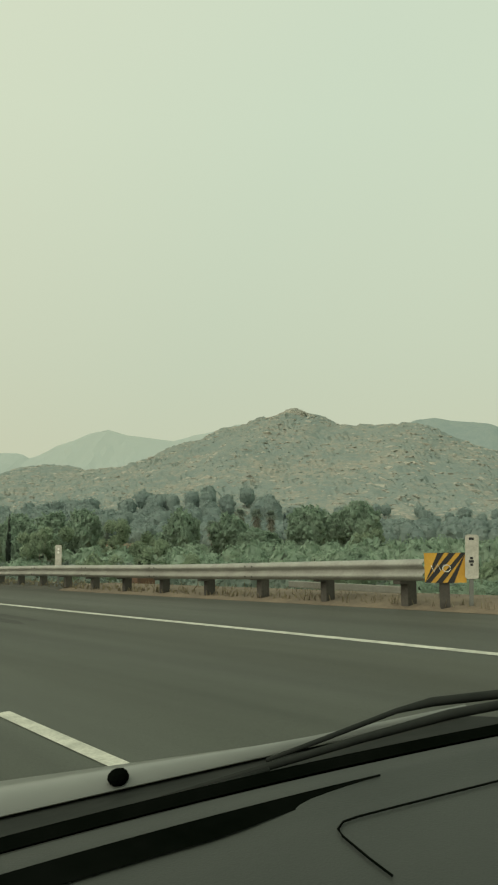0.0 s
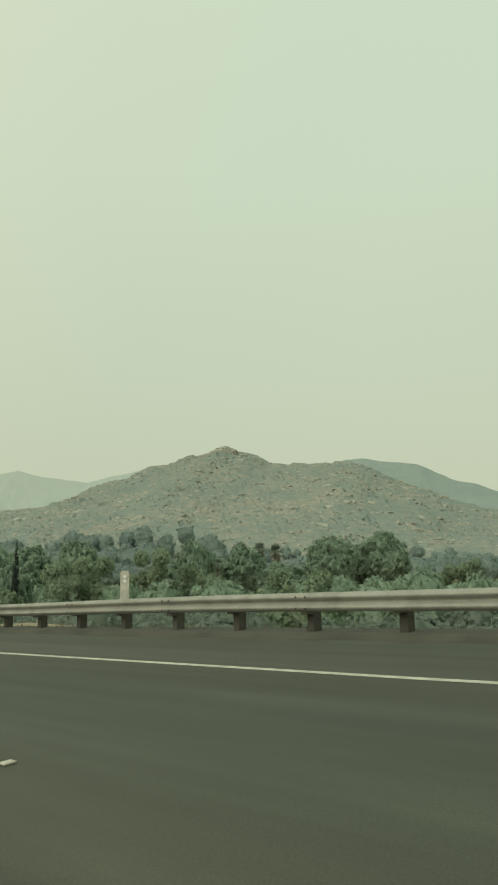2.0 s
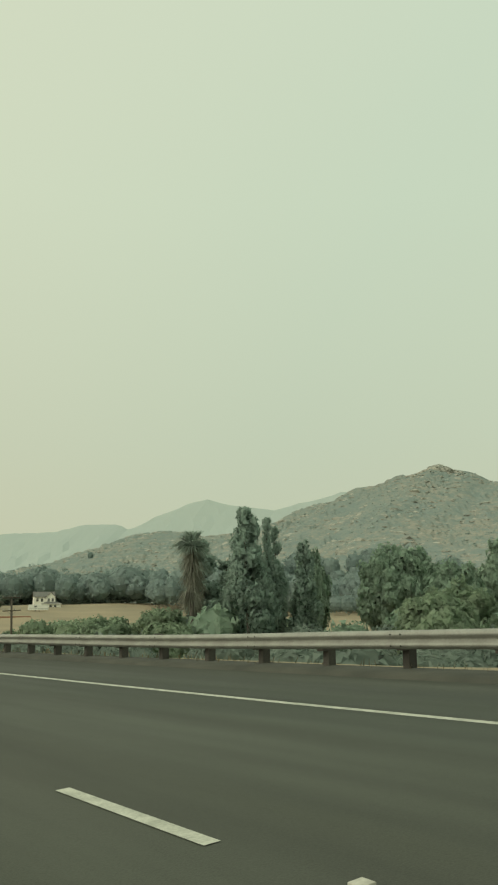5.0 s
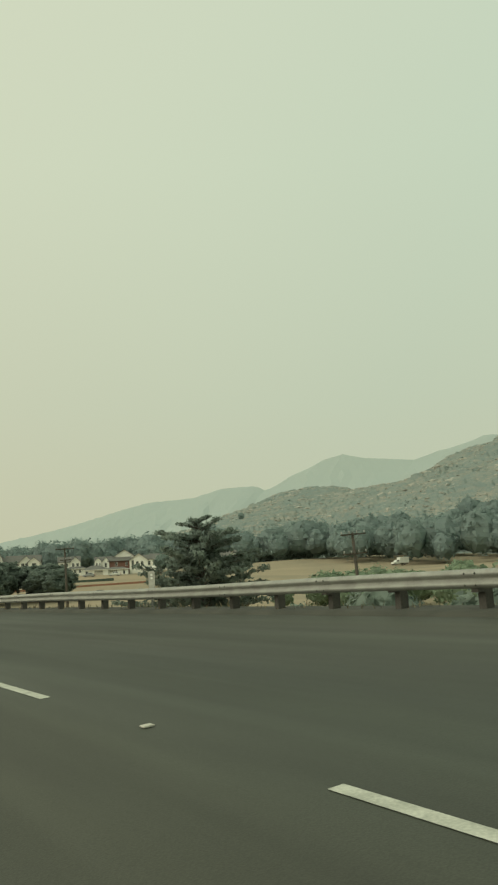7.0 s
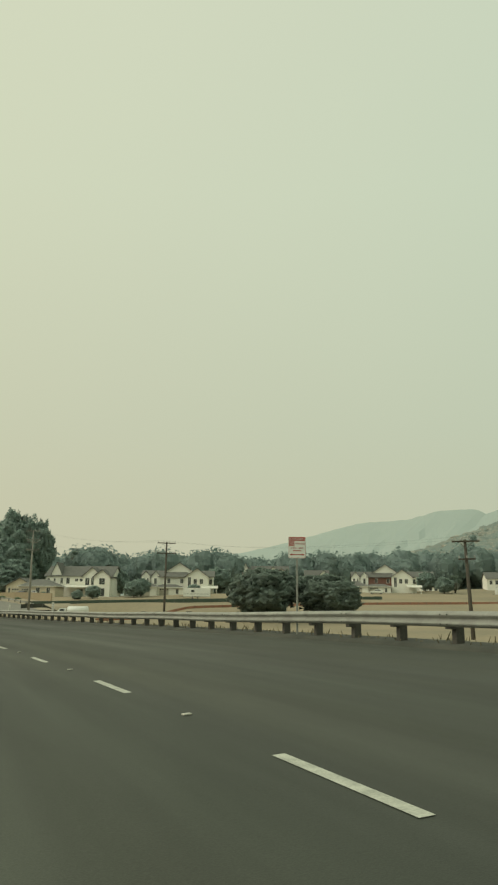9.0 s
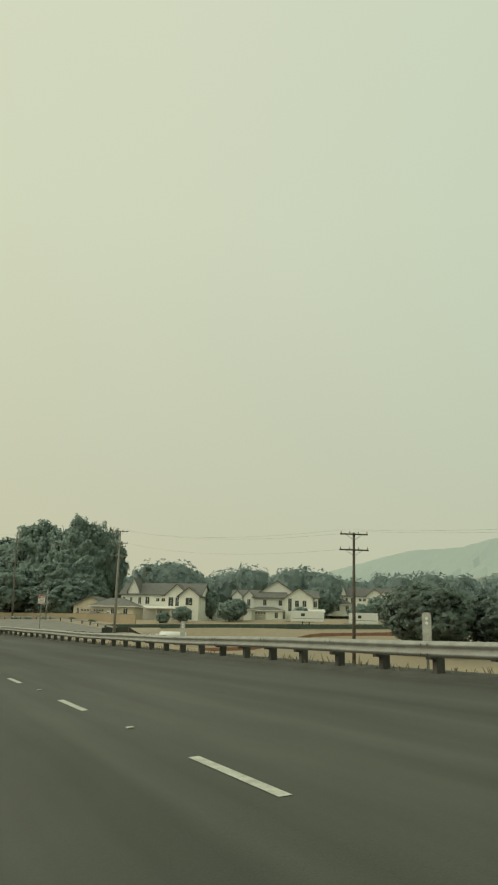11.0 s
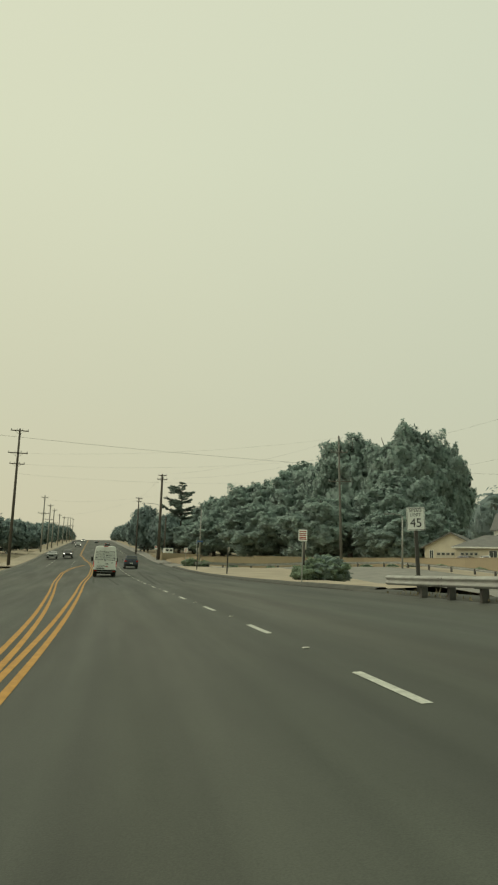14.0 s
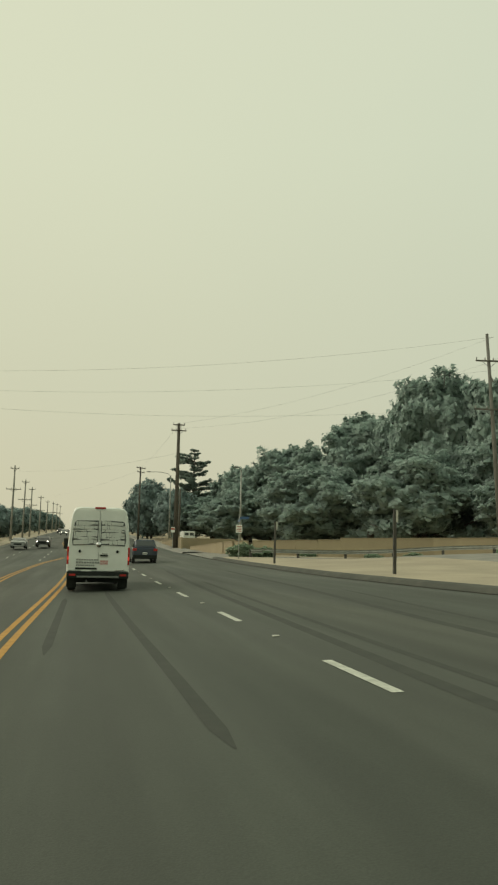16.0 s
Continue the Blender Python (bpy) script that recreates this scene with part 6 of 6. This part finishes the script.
for x, y, h, r in ((62, 38, 3.6, 2.2), (57, 36, 2.6, 1.6), (74, 40, 4.5, 3), (78, 44, 5.2, 3), (91, 38, 3.6, 2.4), (106, 36, 4.5, 3), (70, 52, 7, 3.2), (76, 56, 8.5, 4), (80, 66, 9, 4), (52, 46, 1.6, 1.0), (112, 60, 9, 4.5), (118, 44, 6, 3.5), (178, 28, 6, 3.5), (186, 44, 7, 4), (122, 78, 10, 5),):
    tree("oaklet", x, y, h, r, label="dark green garden tree beside the houses")
palm(79, 98, 18.6 - gz(79, 98), 0.1, 2.2, "tall palm rising above the trees")
palm(185, 30, 5.5, 0.1, 3.0, "young spreading palm before a house")
# roundfar crowns wear the far leaf colour with painted haze
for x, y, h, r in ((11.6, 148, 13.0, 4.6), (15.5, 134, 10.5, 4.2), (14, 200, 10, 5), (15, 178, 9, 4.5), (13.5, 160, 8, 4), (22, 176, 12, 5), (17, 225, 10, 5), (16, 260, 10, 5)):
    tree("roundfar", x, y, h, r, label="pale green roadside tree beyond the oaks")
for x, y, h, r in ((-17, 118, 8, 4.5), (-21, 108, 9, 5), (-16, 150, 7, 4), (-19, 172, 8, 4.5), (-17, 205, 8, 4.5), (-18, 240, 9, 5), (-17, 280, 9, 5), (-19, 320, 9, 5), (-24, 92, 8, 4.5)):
    tree("roundfar", x, y, h, r, label="roadside tree beyond the far kerb, haze painted into its leaves")
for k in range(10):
    tree("roundfar", 15 + 3 * (k % 3), 300 + 22 * k, 10, 5, label="roadside tree far up the road, haze painted into its leaves")
    tree("roundfar", -17 - 3 * (k % 2), 350 + 20 * k, 9, 5, label="roadside tree far up the road, haze painted into its leaves")
# low tan block wall and building up the road
bw = thing("garden_wall", pose(10.9, 88, gz(10.9, 88)), "tan garden wall with fence slats up the road", "wall")
part("wall_panel", (box_bm((0, 0.2, 0, 34, -0.4, 1.6)), M["wall_block"]), bw)
for k in range(28):
    part("slat", (box_bm((-0.03, -0.005, 0.2 + k * 1.2, 0.4 + k * 1.2, 0.1, 1.9)), M["wall_block"]), bw)
part("wall_panel", (box_bm((0.3, 7.5, 6.2, 6.4, -0.4, 1.75)), M["wall_block"]), bw)
tr = thing("trailer", pose(12.4, 98, gz(12.6, 92), 0, 0, 5), "white boxy trailer parked behind the garden wall", "trailer")
part("body", (box_bm((0, 1.5, 0, 2.4, 1.2, 2.5), bevel=0.06), M["van_white"]), tr)
for k in range(2):
    part("window", (box_bm((0.15 + k * 0.68, 0.65 + k * 0.68, -0.02, -0.003, 1.95, 2.3)), M["window"]), tr)
part("skirt", (box_bm((0.05, 1.45, 0.05, 2.35, 0.0, 1.18)), M["black"]), tr)
# ---- vehicles ----
def wheel(parent, x, y, r, w):
    bm = bmesh.new()
    bmesh.ops.create_cone(bm, cap_ends=True, segments=24, radius1=r, radius2=r, depth=w, matrix=pose(x, y, r, 0, 90, 0))
    bmesh.ops.bevel(bm, geom=[e for e in bm.edges if len(e.link_faces) == 2 and any(len(f.verts) > 4 for f in e.link_faces)], offset=0.03, segments=2, affect="EDGES")
    t = part("wheel", (bm, M["tyre"]), parent)
    bm = bmesh.new()
    bmesh.ops.create_cone(bm, cap_ends=True, segments=20, radius1=r * 0.62, radius2=r * 0.62, depth=w + 0.02, matrix=pose(x, y, r, 0, 90, 0))
    part("rim", (bm, M["rim"]), t)


def loft(sections, material, name="body", cap=True):
    """A skin through cross outlines, each a list of points of one length."""
    bm = bmesh.new()
    rows = [[bm.verts.new(p) for p in s] for s in sections]
    n = len(rows[0])
    for a, b in zip(rows, rows[1:]):
        for i in range(n):
            j = (i + 1) % n
            bm.faces.new((a[i], a[j], b[j], b[i]))
    if cap:
        bm.faces.new(rows[0][::-1])
        bm.faces.new(rows[-1])
    bmesh.ops.recalc_face_normals(bm, faces=bm.faces[:])
    me = bpy.data.meshes.new(name)
    bm.to_mesh(me)
    bm.free()
    me.materials.append(material)
    return me


def shell(y, k, zs, half):
    """A rounded upright outline at y: half widths at heights."""
    pts = [(half[i] * k, y, z) for i, z in enumerate(zs)]
    return pts + [(-x, yy, z) for x, yy, z in pts[::-1]]


van = thing("van", road_pose(25.6, 0.5, 0.0), "white high-roofed delivery van with peeling white film on its rear windows", "van")
ZS = [0.48, 0.62, 1.0, 1.35, 1.7, 2.1, 2.4, 2.58, 2.68, 2.72]
HW = [0.96, 0.995, 1.0, 0.995, 0.975, 0.94, 0.905, 0.86, 0.78, 0.6]
part("body", loft([shell(0.10, 0.965, [max(0.55, z * 0.985) for z in ZS], HW), shell(0.16, 1.0, ZS, HW), shell(2.0, 1.0, ZS, HW), shell(4.4, 1.0, ZS, HW), shell(5.0, 0.985, [min(z, 2.35) for z in ZS], HW), shell(5.9, 0.93, [min(z, 1.25) for z in ZS], HW)], M["van_white"]), van)
for sx in (-1, 1):
    door = part("rear_door", loft([[(sx * a, 0.03 + 0.02 * (z > 1.9), z) for a, z in ((0.008, 0.66), (0.93, 0.66), (0.94, 1.3), (0.90, 2.0), (0.84, 2.45), (0.78, 2.60), (0.008, 2.62))], [(sx * a, 0.11, z) for a, z in ((0.008, 0.66), (0.93, 0.66), (0.94, 1.3), (0.90, 2.0), (0.84, 2.45), (0.78, 2.60), (0.008, 2.62))]], M["van_white"]), van)
    part("window", loft([[(sx * a, 0.02, z) for a, z in ((0.04, 1.50), (0.83, 1.46), (0.86, 1.62), (0.80, 2.20), (0.74, 2.26), (0.04, 2.28))], [(sx * a, 0.035, z) for a, z in ((0.04, 1.50), (0.83, 1.46), (0.86, 1.62), (0.80, 2.20), (0.74, 2.26), (0.04, 2.28))]], M["window"]), door, "dark rear window glass")
    rr = random.Random(3 + sx)
    cells = []
    zz = [1.51, 1.66, 1.75, 1.90, 1.98, 2.12, 2.25]
    for z0, z1 in zip(zz, zz[1:]):
        lim = 0.82 - 0.06 * (z0 > 2.0)
        cut = [0.06] + sorted(rr.uniform(0.12, lim - 0.05) for _ in range(rr.choice((2, 3, 3, 4)))) + [lim]
        tilt = rr.uniform(-0.09, 0.09)
        for a0, a1 in zip(cut, cut[1:]):
            g = rr.choice((0.001, 0.002, 0.004, 0.012))
            w0, w1 = tilt * (a0 - 0.4) + rr.uniform(-0.02, 0.02), tilt * (a1 - 0.4) + rr.uniform(-0.02, 0.02)
            cells.append([(sx * (a0 + 0.003), 0.012, z0 + w0 + g + rr.uniform(-0.012, 0.0)), (sx * (a1 - 0.004), 0.012, z0 + w1 + g * 0.5), (sx * (a1 - 0.004), 0.012, z1 + w1), (sx * (a0 + 0.003), 0.012, z1 + w0 - 0.004)])
    part("window_film", quads("window_film", np.array(cells), M["film"]), door, "cracked peeling white film")
    part("lock", tubes_mesh("lock", [([(sx * 0.60, 0.0, 1.28), (sx * 0.60, 0.06, 1.28)], [0.045, 0.045])], M["black"], 12), door)
    part("tail_lamp", (box_bm((min(sx * 0.86, sx * 1.0), max(sx * 0.86, sx * 1.0), 0.06, 0.26, 0.86, 1.42), bevel=0.02), M["red_lamp"]), van)
    part("brake_lamp", (box_bm((min(sx * 0.88, sx * 0.985), max(sx * 0.88, sx * 0.985), 0.04, 0.07, 1.0, 1.12)), M["red_lit"]), van)
    part("bumper_reflector", (box_bm((min(sx * 0.70, sx * 0.90), max(sx * 0.70, sx * 0.90), -0.105, -0.09, 0.50, 0.56)), M["red_lamp"]), van)
    part("mud_flap", (box_bm((min(sx * 0.66, sx * 0.98), max(sx * 0.66, sx * 0.98), 0.55, 0.58, 0.12, 0.5)), M["black"]), van)
    mirror = part("mirror", (box_bm((min(sx * 1.02, sx * 1.22), max(sx * 1.02, sx * 1.22), 4.3, 4.45, 1.42, 1.82), bevel=0.03), M["black"]), van)
    wheel(van, sx * 0.82, 1.15, 0.35, 0.26)
    wheel(van, sx * 0.82, 4.8, 0.35, 0.26)
part("bumper", (box_bm((-0.98, 0.98, -0.09, 0.18, 0.42, 0.64), bevel=0.03), M["black"]), van)
part("step", (box_bm((-0.66, 0.66, -0.16, -0.06, 0.44, 0.50), bevel=0.01), M["steel"]), van)
part("handle", (box_bm((0.05, 0.30, -0.015, 0.03, 1.13, 1.18)), M["black"]), van)
part("plate_recess", (box_bm((-0.72, -0.04, 0.005, 0.03, 0.70, 0.76)), M["black"]), van)
plate = part("number_plate", (box_bm((-0.52, -0.21, -0.01, 0.025, 0.54, 0.69)), M["sign_white"]), van)
part("plate_bars", (box_bm((-0.48, -0.25, -0.015, -0.012, 0.585, 0.645)), M["bars"]), plate)
for x0, x1, z0, z1 in ((-0.70, 0.02, 0.985, 1.03), (-0.70, 0.06, 0.89, 0.95), (-0.70, -0.10, 0.81, 0.855)):
    for k in range(9):
        w = (x1 - x0) / 9
        part("lettering_bar", (box_bm((x0 + k * w, x0 + k * w + w * 0.72, 0.020, 0.028, z0, z1)), M["bars"]), van)
part("sticker", (box_bm((0.06, 0.31, 0.020, 0.028, 0.86, 0.99)), M["sign_red"]), van, "small red and white sticker")
part("sticker_stripes", (box_bm(*[(0.06, 0.31, 0.016, 0.0195, 0.87 + 0.036 * k, 0.886 + 0.036 * k) for k in range(3)]), M["sign_white"]), van)
part("emblem", tubes_mesh("emblem", [([(0, -0.01, 1.50), (0, 0.03, 1.50)], [0.085, 0.085])], M["chrome"], 20), van)
part("badge", (box_bm((0.1, 0.28, 0.018, 0.028, 1.20, 1.225)), M["chrome"]), van)
part("badge", (box_bm((0.55, 0.85, 0.018, 0.028, 0.68, 0.70)), M["chrome"]), van)
part("roof_lamp", (box_bm((-0.17, 0.17, 0.05, 0.12, 2.66, 2.72), bevel=0.015), M["red_lamp"]), van)
part("underbody", (box_bm((-0.75, 0.75, 0.4, 5.4, 0.28, 0.5)), M["black"]), van)
part("exhaust", tubes_mesh("exhaust", [([(-0.35, -0.02, 0.32), (-0.35, 0.9, 0.34)], [0.04, 0.04])], M["steel"], 8), van)


def car(s, lat, turn, paint, label, tall=1.45, long=4.5, front_lit=False, at=None):
    """A passenger car, rear at y = 0; its nose points along y."""
    c = thing("car", road_pose(s, lat, 0.0, turn) if at is None else at, label, "car")
    t, L = tall, long
    suv = tall > 1.6
    side = [0.28, 0.5, 0.72, 0.86, 0.94]
    hw = [0.80, 0.88, 0.90, 0.88, 0.83]
    secs = []
    for f, k, dz in ((0.0, 0.86, -0.06), (0.03, 0.97, 0.0), (0.25, 1.0, 0.06 if suv else 0.02), (0.6, 1.0, 0.02), (0.8, 0.98, -0.06), (0.95, 0.92, -0.14), (1.0, 0.82, -0.22)):
        secs.append(shell(f * L, k, [max(0.26, z * (1.12 if suv else 1) + (dz if i > 1 else 0)) for i, z in enumerate(side)], hw))
    part("body", loft(secs, M[paint]), c)
    zb = 0.95 * (1.12 if suv else 1)
    r0, r1, r2, r3 = (0.03, 0.10, 0.50, 0.70) if suv else (0.10, 0.26, 0.54, 0.72)
    cab = [shell(f * L, k, [zb - 0.06, zb + (t - zb) * q * 0.6, zb + (t - zb) * q], [0.80, 0.74, 0.62]) for f, k, q in ((r0, 0.96, 0.10), (r1, 0.98, 0.92), (r2 - 0.1, 1.0, 1.0), (r2, 0.99, 0.97), (r3, 0.97, 0.10))]
    part("cabin", loft(cab, M[paint]), c)
    def mix(a, b, k):
        return a + (b - a) * k
    yb0, yb1 = mix(r0, r1, 0.15) * L, mix(r0, r1, 0.85) * L
    zb0, zb1 = mix(zb, t, 0.22), mix(zb, t, 0.80)
    part("rear_window", quads("rear_window", np.array([[(-0.66, yb0 - 0.03, zb0), (0.66, yb0 - 0.03, zb0), (0.58, yb1 - 0.03, zb1), (-0.58, yb1 - 0.03, zb1)]]), M["window"]), c)
    yf0, yf1 = mix(r3, r2, 0.15) * L, mix(r3, r2, 0.85) * L
    part("windscreen", quads("windscreen", np.array([[(0.68, yf0 + 0.03, zb0), (-0.68, yf0 + 0.03, zb0), (-0.58, yf1 + 0.03, zb1), (0.58, yf1 + 0.03, zb1)]]), M["window"]), c)
    for sx in (-1, 1):
        part("side_window", quads("side_window", np.array([[(sx * 0.80, (r0 + 0.06) * L, zb + 0.04), (sx * 0.80, (r3 - 0.06) * L, zb + 0.04), (sx * 0.70, (r2 - 0.02) * L, mix(zb, t, 0.8)), (sx * 0.70, (r1 + 0.02) * L, mix(zb, t, 0.8))]]), M["window"]), c)
        a, b = sorted((sx * 0.58, sx * 0.86))
        part("tail_lamp", (box_bm((a, b, -0.01, 0.22, zb - 0.22, zb - 0.04), bevel=0.02), M["red_lamp"]), c)
        a, b = sorted((sx * 0.50, sx * 0.76))
        part("headlamp", (box_bm((a, b, L - 0.16, L + 0.0, 0.56, 0.68), bevel=0.02), M["headlight"] if front_lit else M["chrome"]), c)
        a, b = sorted((sx * 0.88, sx * 1.02))
        part("mirror", (box_bm((a, b, 0.66 * L, 0.70 * L, zb - 0.02, zb + 0.12), bevel=0.02), M[paint]), c)
        wheel(c, sx * 0.74, 0.19 * L, 0.33, 0.2)
        wheel(c, sx * 0.74, 0.80 * L, 0.33, 0.2)
    part("bumper", (box_bm((-0.82, 0.82, -0.05, 0.15, 0.30, 0.56), bevel=0.04), M["black"]), c)
    part("grille", (box_bm((-0.45, 0.45, L - 0.08, L + 0.01, 0.36, 0.56), bevel=0.02), M["black"]), c)
    pl_ = part("number_plate", (box_bm((-0.16, 0.16, -0.065, -0.052, 0.60, 0.74)), M["sign_white"]), c)
    part("plate_bars", (box_bm((-0.12, 0.12, -0.07, -0.066, 0.64, 0.70)), M["bars"]), pl_)
    return c


car(54, 4.2, 0, "car_dark", "dark blue compact crossover seen from behind", 1.66, 4.3)
car(97.5, -7.4, 180, "car_silver", "silver oncoming sports car", 1.28, 4.6)
car(102.5, -4.9, 180, "car_black", "black oncoming car with its headlamps lit", 1.4, 4.6, True)
for s, lat in ((205, -5), (260, -7.6), (330, -5)):
    car(s, lat, 180, "car_silver" if s != 260 else "car_black", "small distant oncoming car up the road", 1.45, 4.5, True)
for s, lat in ((235, 4.6), (300, 1)):
    car(s, lat, 0, "car_silver", "small distant car driving up the road", 1.5, 4.5)
car(0, 0, 0, "van_white", "white crossover parked before the garages", 1.62, 4.4, at=pose(52.5, 52.0, 3.35, 0, 0, 40))
car(0, 0, 0, "car_black", "dark car parked before the garages", 1.45, 4.4, at=pose(49.6, 51.0, 3.35, 0, 0, 40))
car(0, 0, 0, "car_silver", "pale parked car before the brick house", 1.5, 4.4, at=pose(147, 36, gz(147, 36), 0, 0, 50))
car(0, 0, 0, "van_white", "white parked car before the brick house", 1.5, 4.4, at=pose(156, 33, gz(156, 33), 0, 0, 50))


def truck(x, y, rz, kind, label):
    t = thing("truck", pose(x, y, gz(x, y), 0, 0, rz), label, "truck")
    w = M["van_white"]
    part("cab", loft([[(-0.95, 0, z) for z in ()] or [(px, 0.0, pz) for px, pz in ((-0.95, 0.6), (0.95, 0.6), (0.95, 1.5), (0.8, 2.05), (-0.8, 2.05), (-0.95, 1.5))], [(px, 1.3, pz) for px, pz in ((-0.95, 0.6), (0.95, 0.6), (0.95, 1.45), (0.8, 2.0), (-0.8, 2.0), (-0.95, 1.45))], [(px, 1.9, pz) for px, pz in ((-0.95, 0.6), (0.95, 0.6), (0.95, 1.3), (0.85, 1.35), (-0.85, 1.35), (-0.95, 1.3))], [(px, 3.0, pz) for px, pz in ((-0.9, 0.6), (0.9, 0.6), (0.9, 1.1), (0.8, 1.2), (-0.8, 1.2), (-0.9, 1.1))]], w), t)
    for sx in (-1, 1):
        part("side_window", quads("side_window", np.array([[(sx * 0.965, 0.3, 1.45), (sx * 0.965, 1.35, 1.45), (sx * 0.86, 1.2, 1.9), (sx * 0.86, 0.35, 1.9)]]), M["window"]), t)
        for yy in (2.3, -2.4):
            wheel(t, sx * 0.85, yy, 0.4, 0.26)
    if kind == "tank":
        part("tank", tubes_mesh("tank", [([(0, -4.6, 1.55), (0, -4.4, 1.55), (0, -0.4, 1.55), (0, -0.2, 1.55)], [0.7, 0.92, 0.92, 0.7])], w, 20), t)
    else:
        part("box", (box_bm((-1.1, 1.1, -4.6, -0.15, 0.85, 3.1), bevel=0.04), w), t)
    part("chassis", (box_bm((-0.5, 0.5, -4.5, 2.6, 0.4, 0.6)), M["black"]), t)
    return t


truck(46.0, 12.5, 62, "tank", "cream tank truck parked at the field's edge")
truck(247.8, -27.2, 70, "box", "small white box truck beyond the field")


def box_trailer(x, y, rz, length, label):
    t = thing("trailer", pose(x, y, gz(x, y), 0, 0, rz), label, "trailer")
    part("body", (box_bm((0, length, 0, 2.3, 0.6, 2.8), bevel=0.06), M["van_white"]), t)
    part("stripe", (box_bm((0.3, length - 0.3, -0.012, -0.003, 1.2, 1.3)), M["bars"]), t)
    for k in (0.35, 0.55):
        wheel(t, length * k, 0.15, 0.33, 0.2)
    part("window", (box_bm((length * 0.3, length * 0.42, -0.02, -0.004, 1.7, 2.3)), M["window"]), t)
    part("hitch", (box_bm((-1.2, 0, 1.0, 1.2, 0.5, 0.6)), M["steel"]), t)
    return t


box_trailer(84.0, 31, -35, 7.0, "white box trailer parked before the house")
box_trailer(94.0, 24, -35, 6.0, "white camper trailer parked before the house")
box_trailer(186, 14, -38, 8.0, "white camper trailer beside the field")

# ---- the car that the drive starts in, standing where it sets off ----
own = thing("car", pose(-84.015, -324.669, 4.094, -2.327, -4.006, -21.95), "grey car seen from its own dark dashboard, windscreen open", "car")


def surf(rows, material, name, smooth_=True):
    a = np.array(rows, float)
    return grid_mesh(name, a[:, :, 0], a[:, :, 1], a[:, :, 2], material, smooth_)


def sill(x, back=0.0, z=-0.38):
    """The curved foot of the windscreen, at x across the car."""
    return (x, 1.009 - 0.305 * (x - 0.44) - 0.146 * (x - 0.44) * (x - 0.931) - back, z)


XS = np.linspace(-0.35, 1.6, 32)
DB, DZ = [0.0, 0.03, 0.095, 0.15, 0.19, 0.3, 0.5, 0.62, 0.7, 0.72], [-0.395, -0.381, -0.380, -0.388, -0.390, -0.393, -0.40, -0.44, -0.56, -0.8]


def dash_z(b):
    return float(np.interp(b, DB, DZ))


part("dashboard", surf([[sill(x, b, z) for x in XS] for b, z in zip(DB, DZ)], M["dash"], "dashboard"), own, "dark grey moulded dashboard")
VX = np.linspace(-0.3, 0.92, 26)
# no opening: a flat near-black sheet on the dash paints the slot's shade
part("vent_slot", surf([[sill(x, 0.098 + k * 0.058 * min(1, (0.925 - x) / 0.28), dash_z(0.098 + k * 0.058) + 0.003) for x in VX] for k in (0, 0.25, 0.5, 0.75, 1)], M["rubber"], "vent_slot"), own, "long defroster slot, its shaded inside a flat black sheet")
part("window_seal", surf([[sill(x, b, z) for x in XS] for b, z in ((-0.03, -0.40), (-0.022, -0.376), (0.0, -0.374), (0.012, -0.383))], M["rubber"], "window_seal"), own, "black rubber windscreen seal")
seam = [(1.15, 0.565, -0.394), (1.004, 0.627, -0.394), (0.861, 0.681, -0.394), (0.795, 0.705, -0.394), (0.77, 0.71, -0.394), (0.75, 0.701, -0.394), (0.738, 0.683, -0.394), (0.711, 0.619, -0.394), (0.695, 0.575, -0.394)]
seam = [(x, y, dash_z(sill(x)[1] - y) + 0.003) for x, y, z in seam]
part("airbag_seam", tubes_mesh("airbag_seam", [([Vector(p) for p in seam], [0.0016] * len(seam))], M["rubber"], 5), own)


def hood_foot(x):
    return 1.384 - 0.30 * (x - 0.607) - 0.04 * (x - 0.607) ** 2


part("cowl", surf([[(x, sill(x)[1] * (1 - k) + hood_foot(x) * k + 0.02, z) for x in XS] for k, z in ((0, -0.40), (0.25, -0.425), (0.5, -0.445), (0.8, -0.47), (1.02, -0.48))], M["black"], "cowl"), own, "black plastic cowl below the windscreen")
part("hood", surf([[(x, hood_foot(x) + b * max(0.02, 0.19 * (1.27 - x) / 0.6) + c, z) for x in XS] for b, c, z in ((0.0, 0.0, -0.47), (0.05, 0.0, -0.458), (0.5, 0.0, -0.452), (1.0, 0.0, -0.458), (1.0, 0.12, -0.51), (1.0, 0.5, -0.70), (1.0, 0.7, -1.0))], M["hood"], "hood"), own, "pale grey painted hood")
nz = bmesh.new()
bmesh.ops.create_icosphere(nz, subdivisions=2, radius=0.017, matrix=Matrix.Translation((0.821, 1.326, -0.45)) @ Matrix.Diagonal((1.3, 1.1, 1.0, 1)))
part("washer_nozzle", (nz, M["rubber"]), own)
part("wiper", tubes_mesh("wiper", [([(1.0, 1.10, -0.43), (1.105, 1.074, -0.42), (1.34, 1.055, -0.41), (1.42, 1.02, -0.405), (1.6, 0.86, -0.40)], [0.004, 0.005, 0.006, 0.010, 0.010]), ([(0.75, 1.13, -0.44), (1.15, 1.0, -0.415), (1.35, 0.93, -0.405), (1.6, 0.80, -0.40)], [0.005, 0.008, 0.010, 0.009]), ([(0.3, 1.22, -0.45), (0.6, 1.14, -0.44), (0.95, 1.04, -0.425)], [0.005, 0.006, 0.005])], M["black"], 7), own, "black wiper arm and blade")
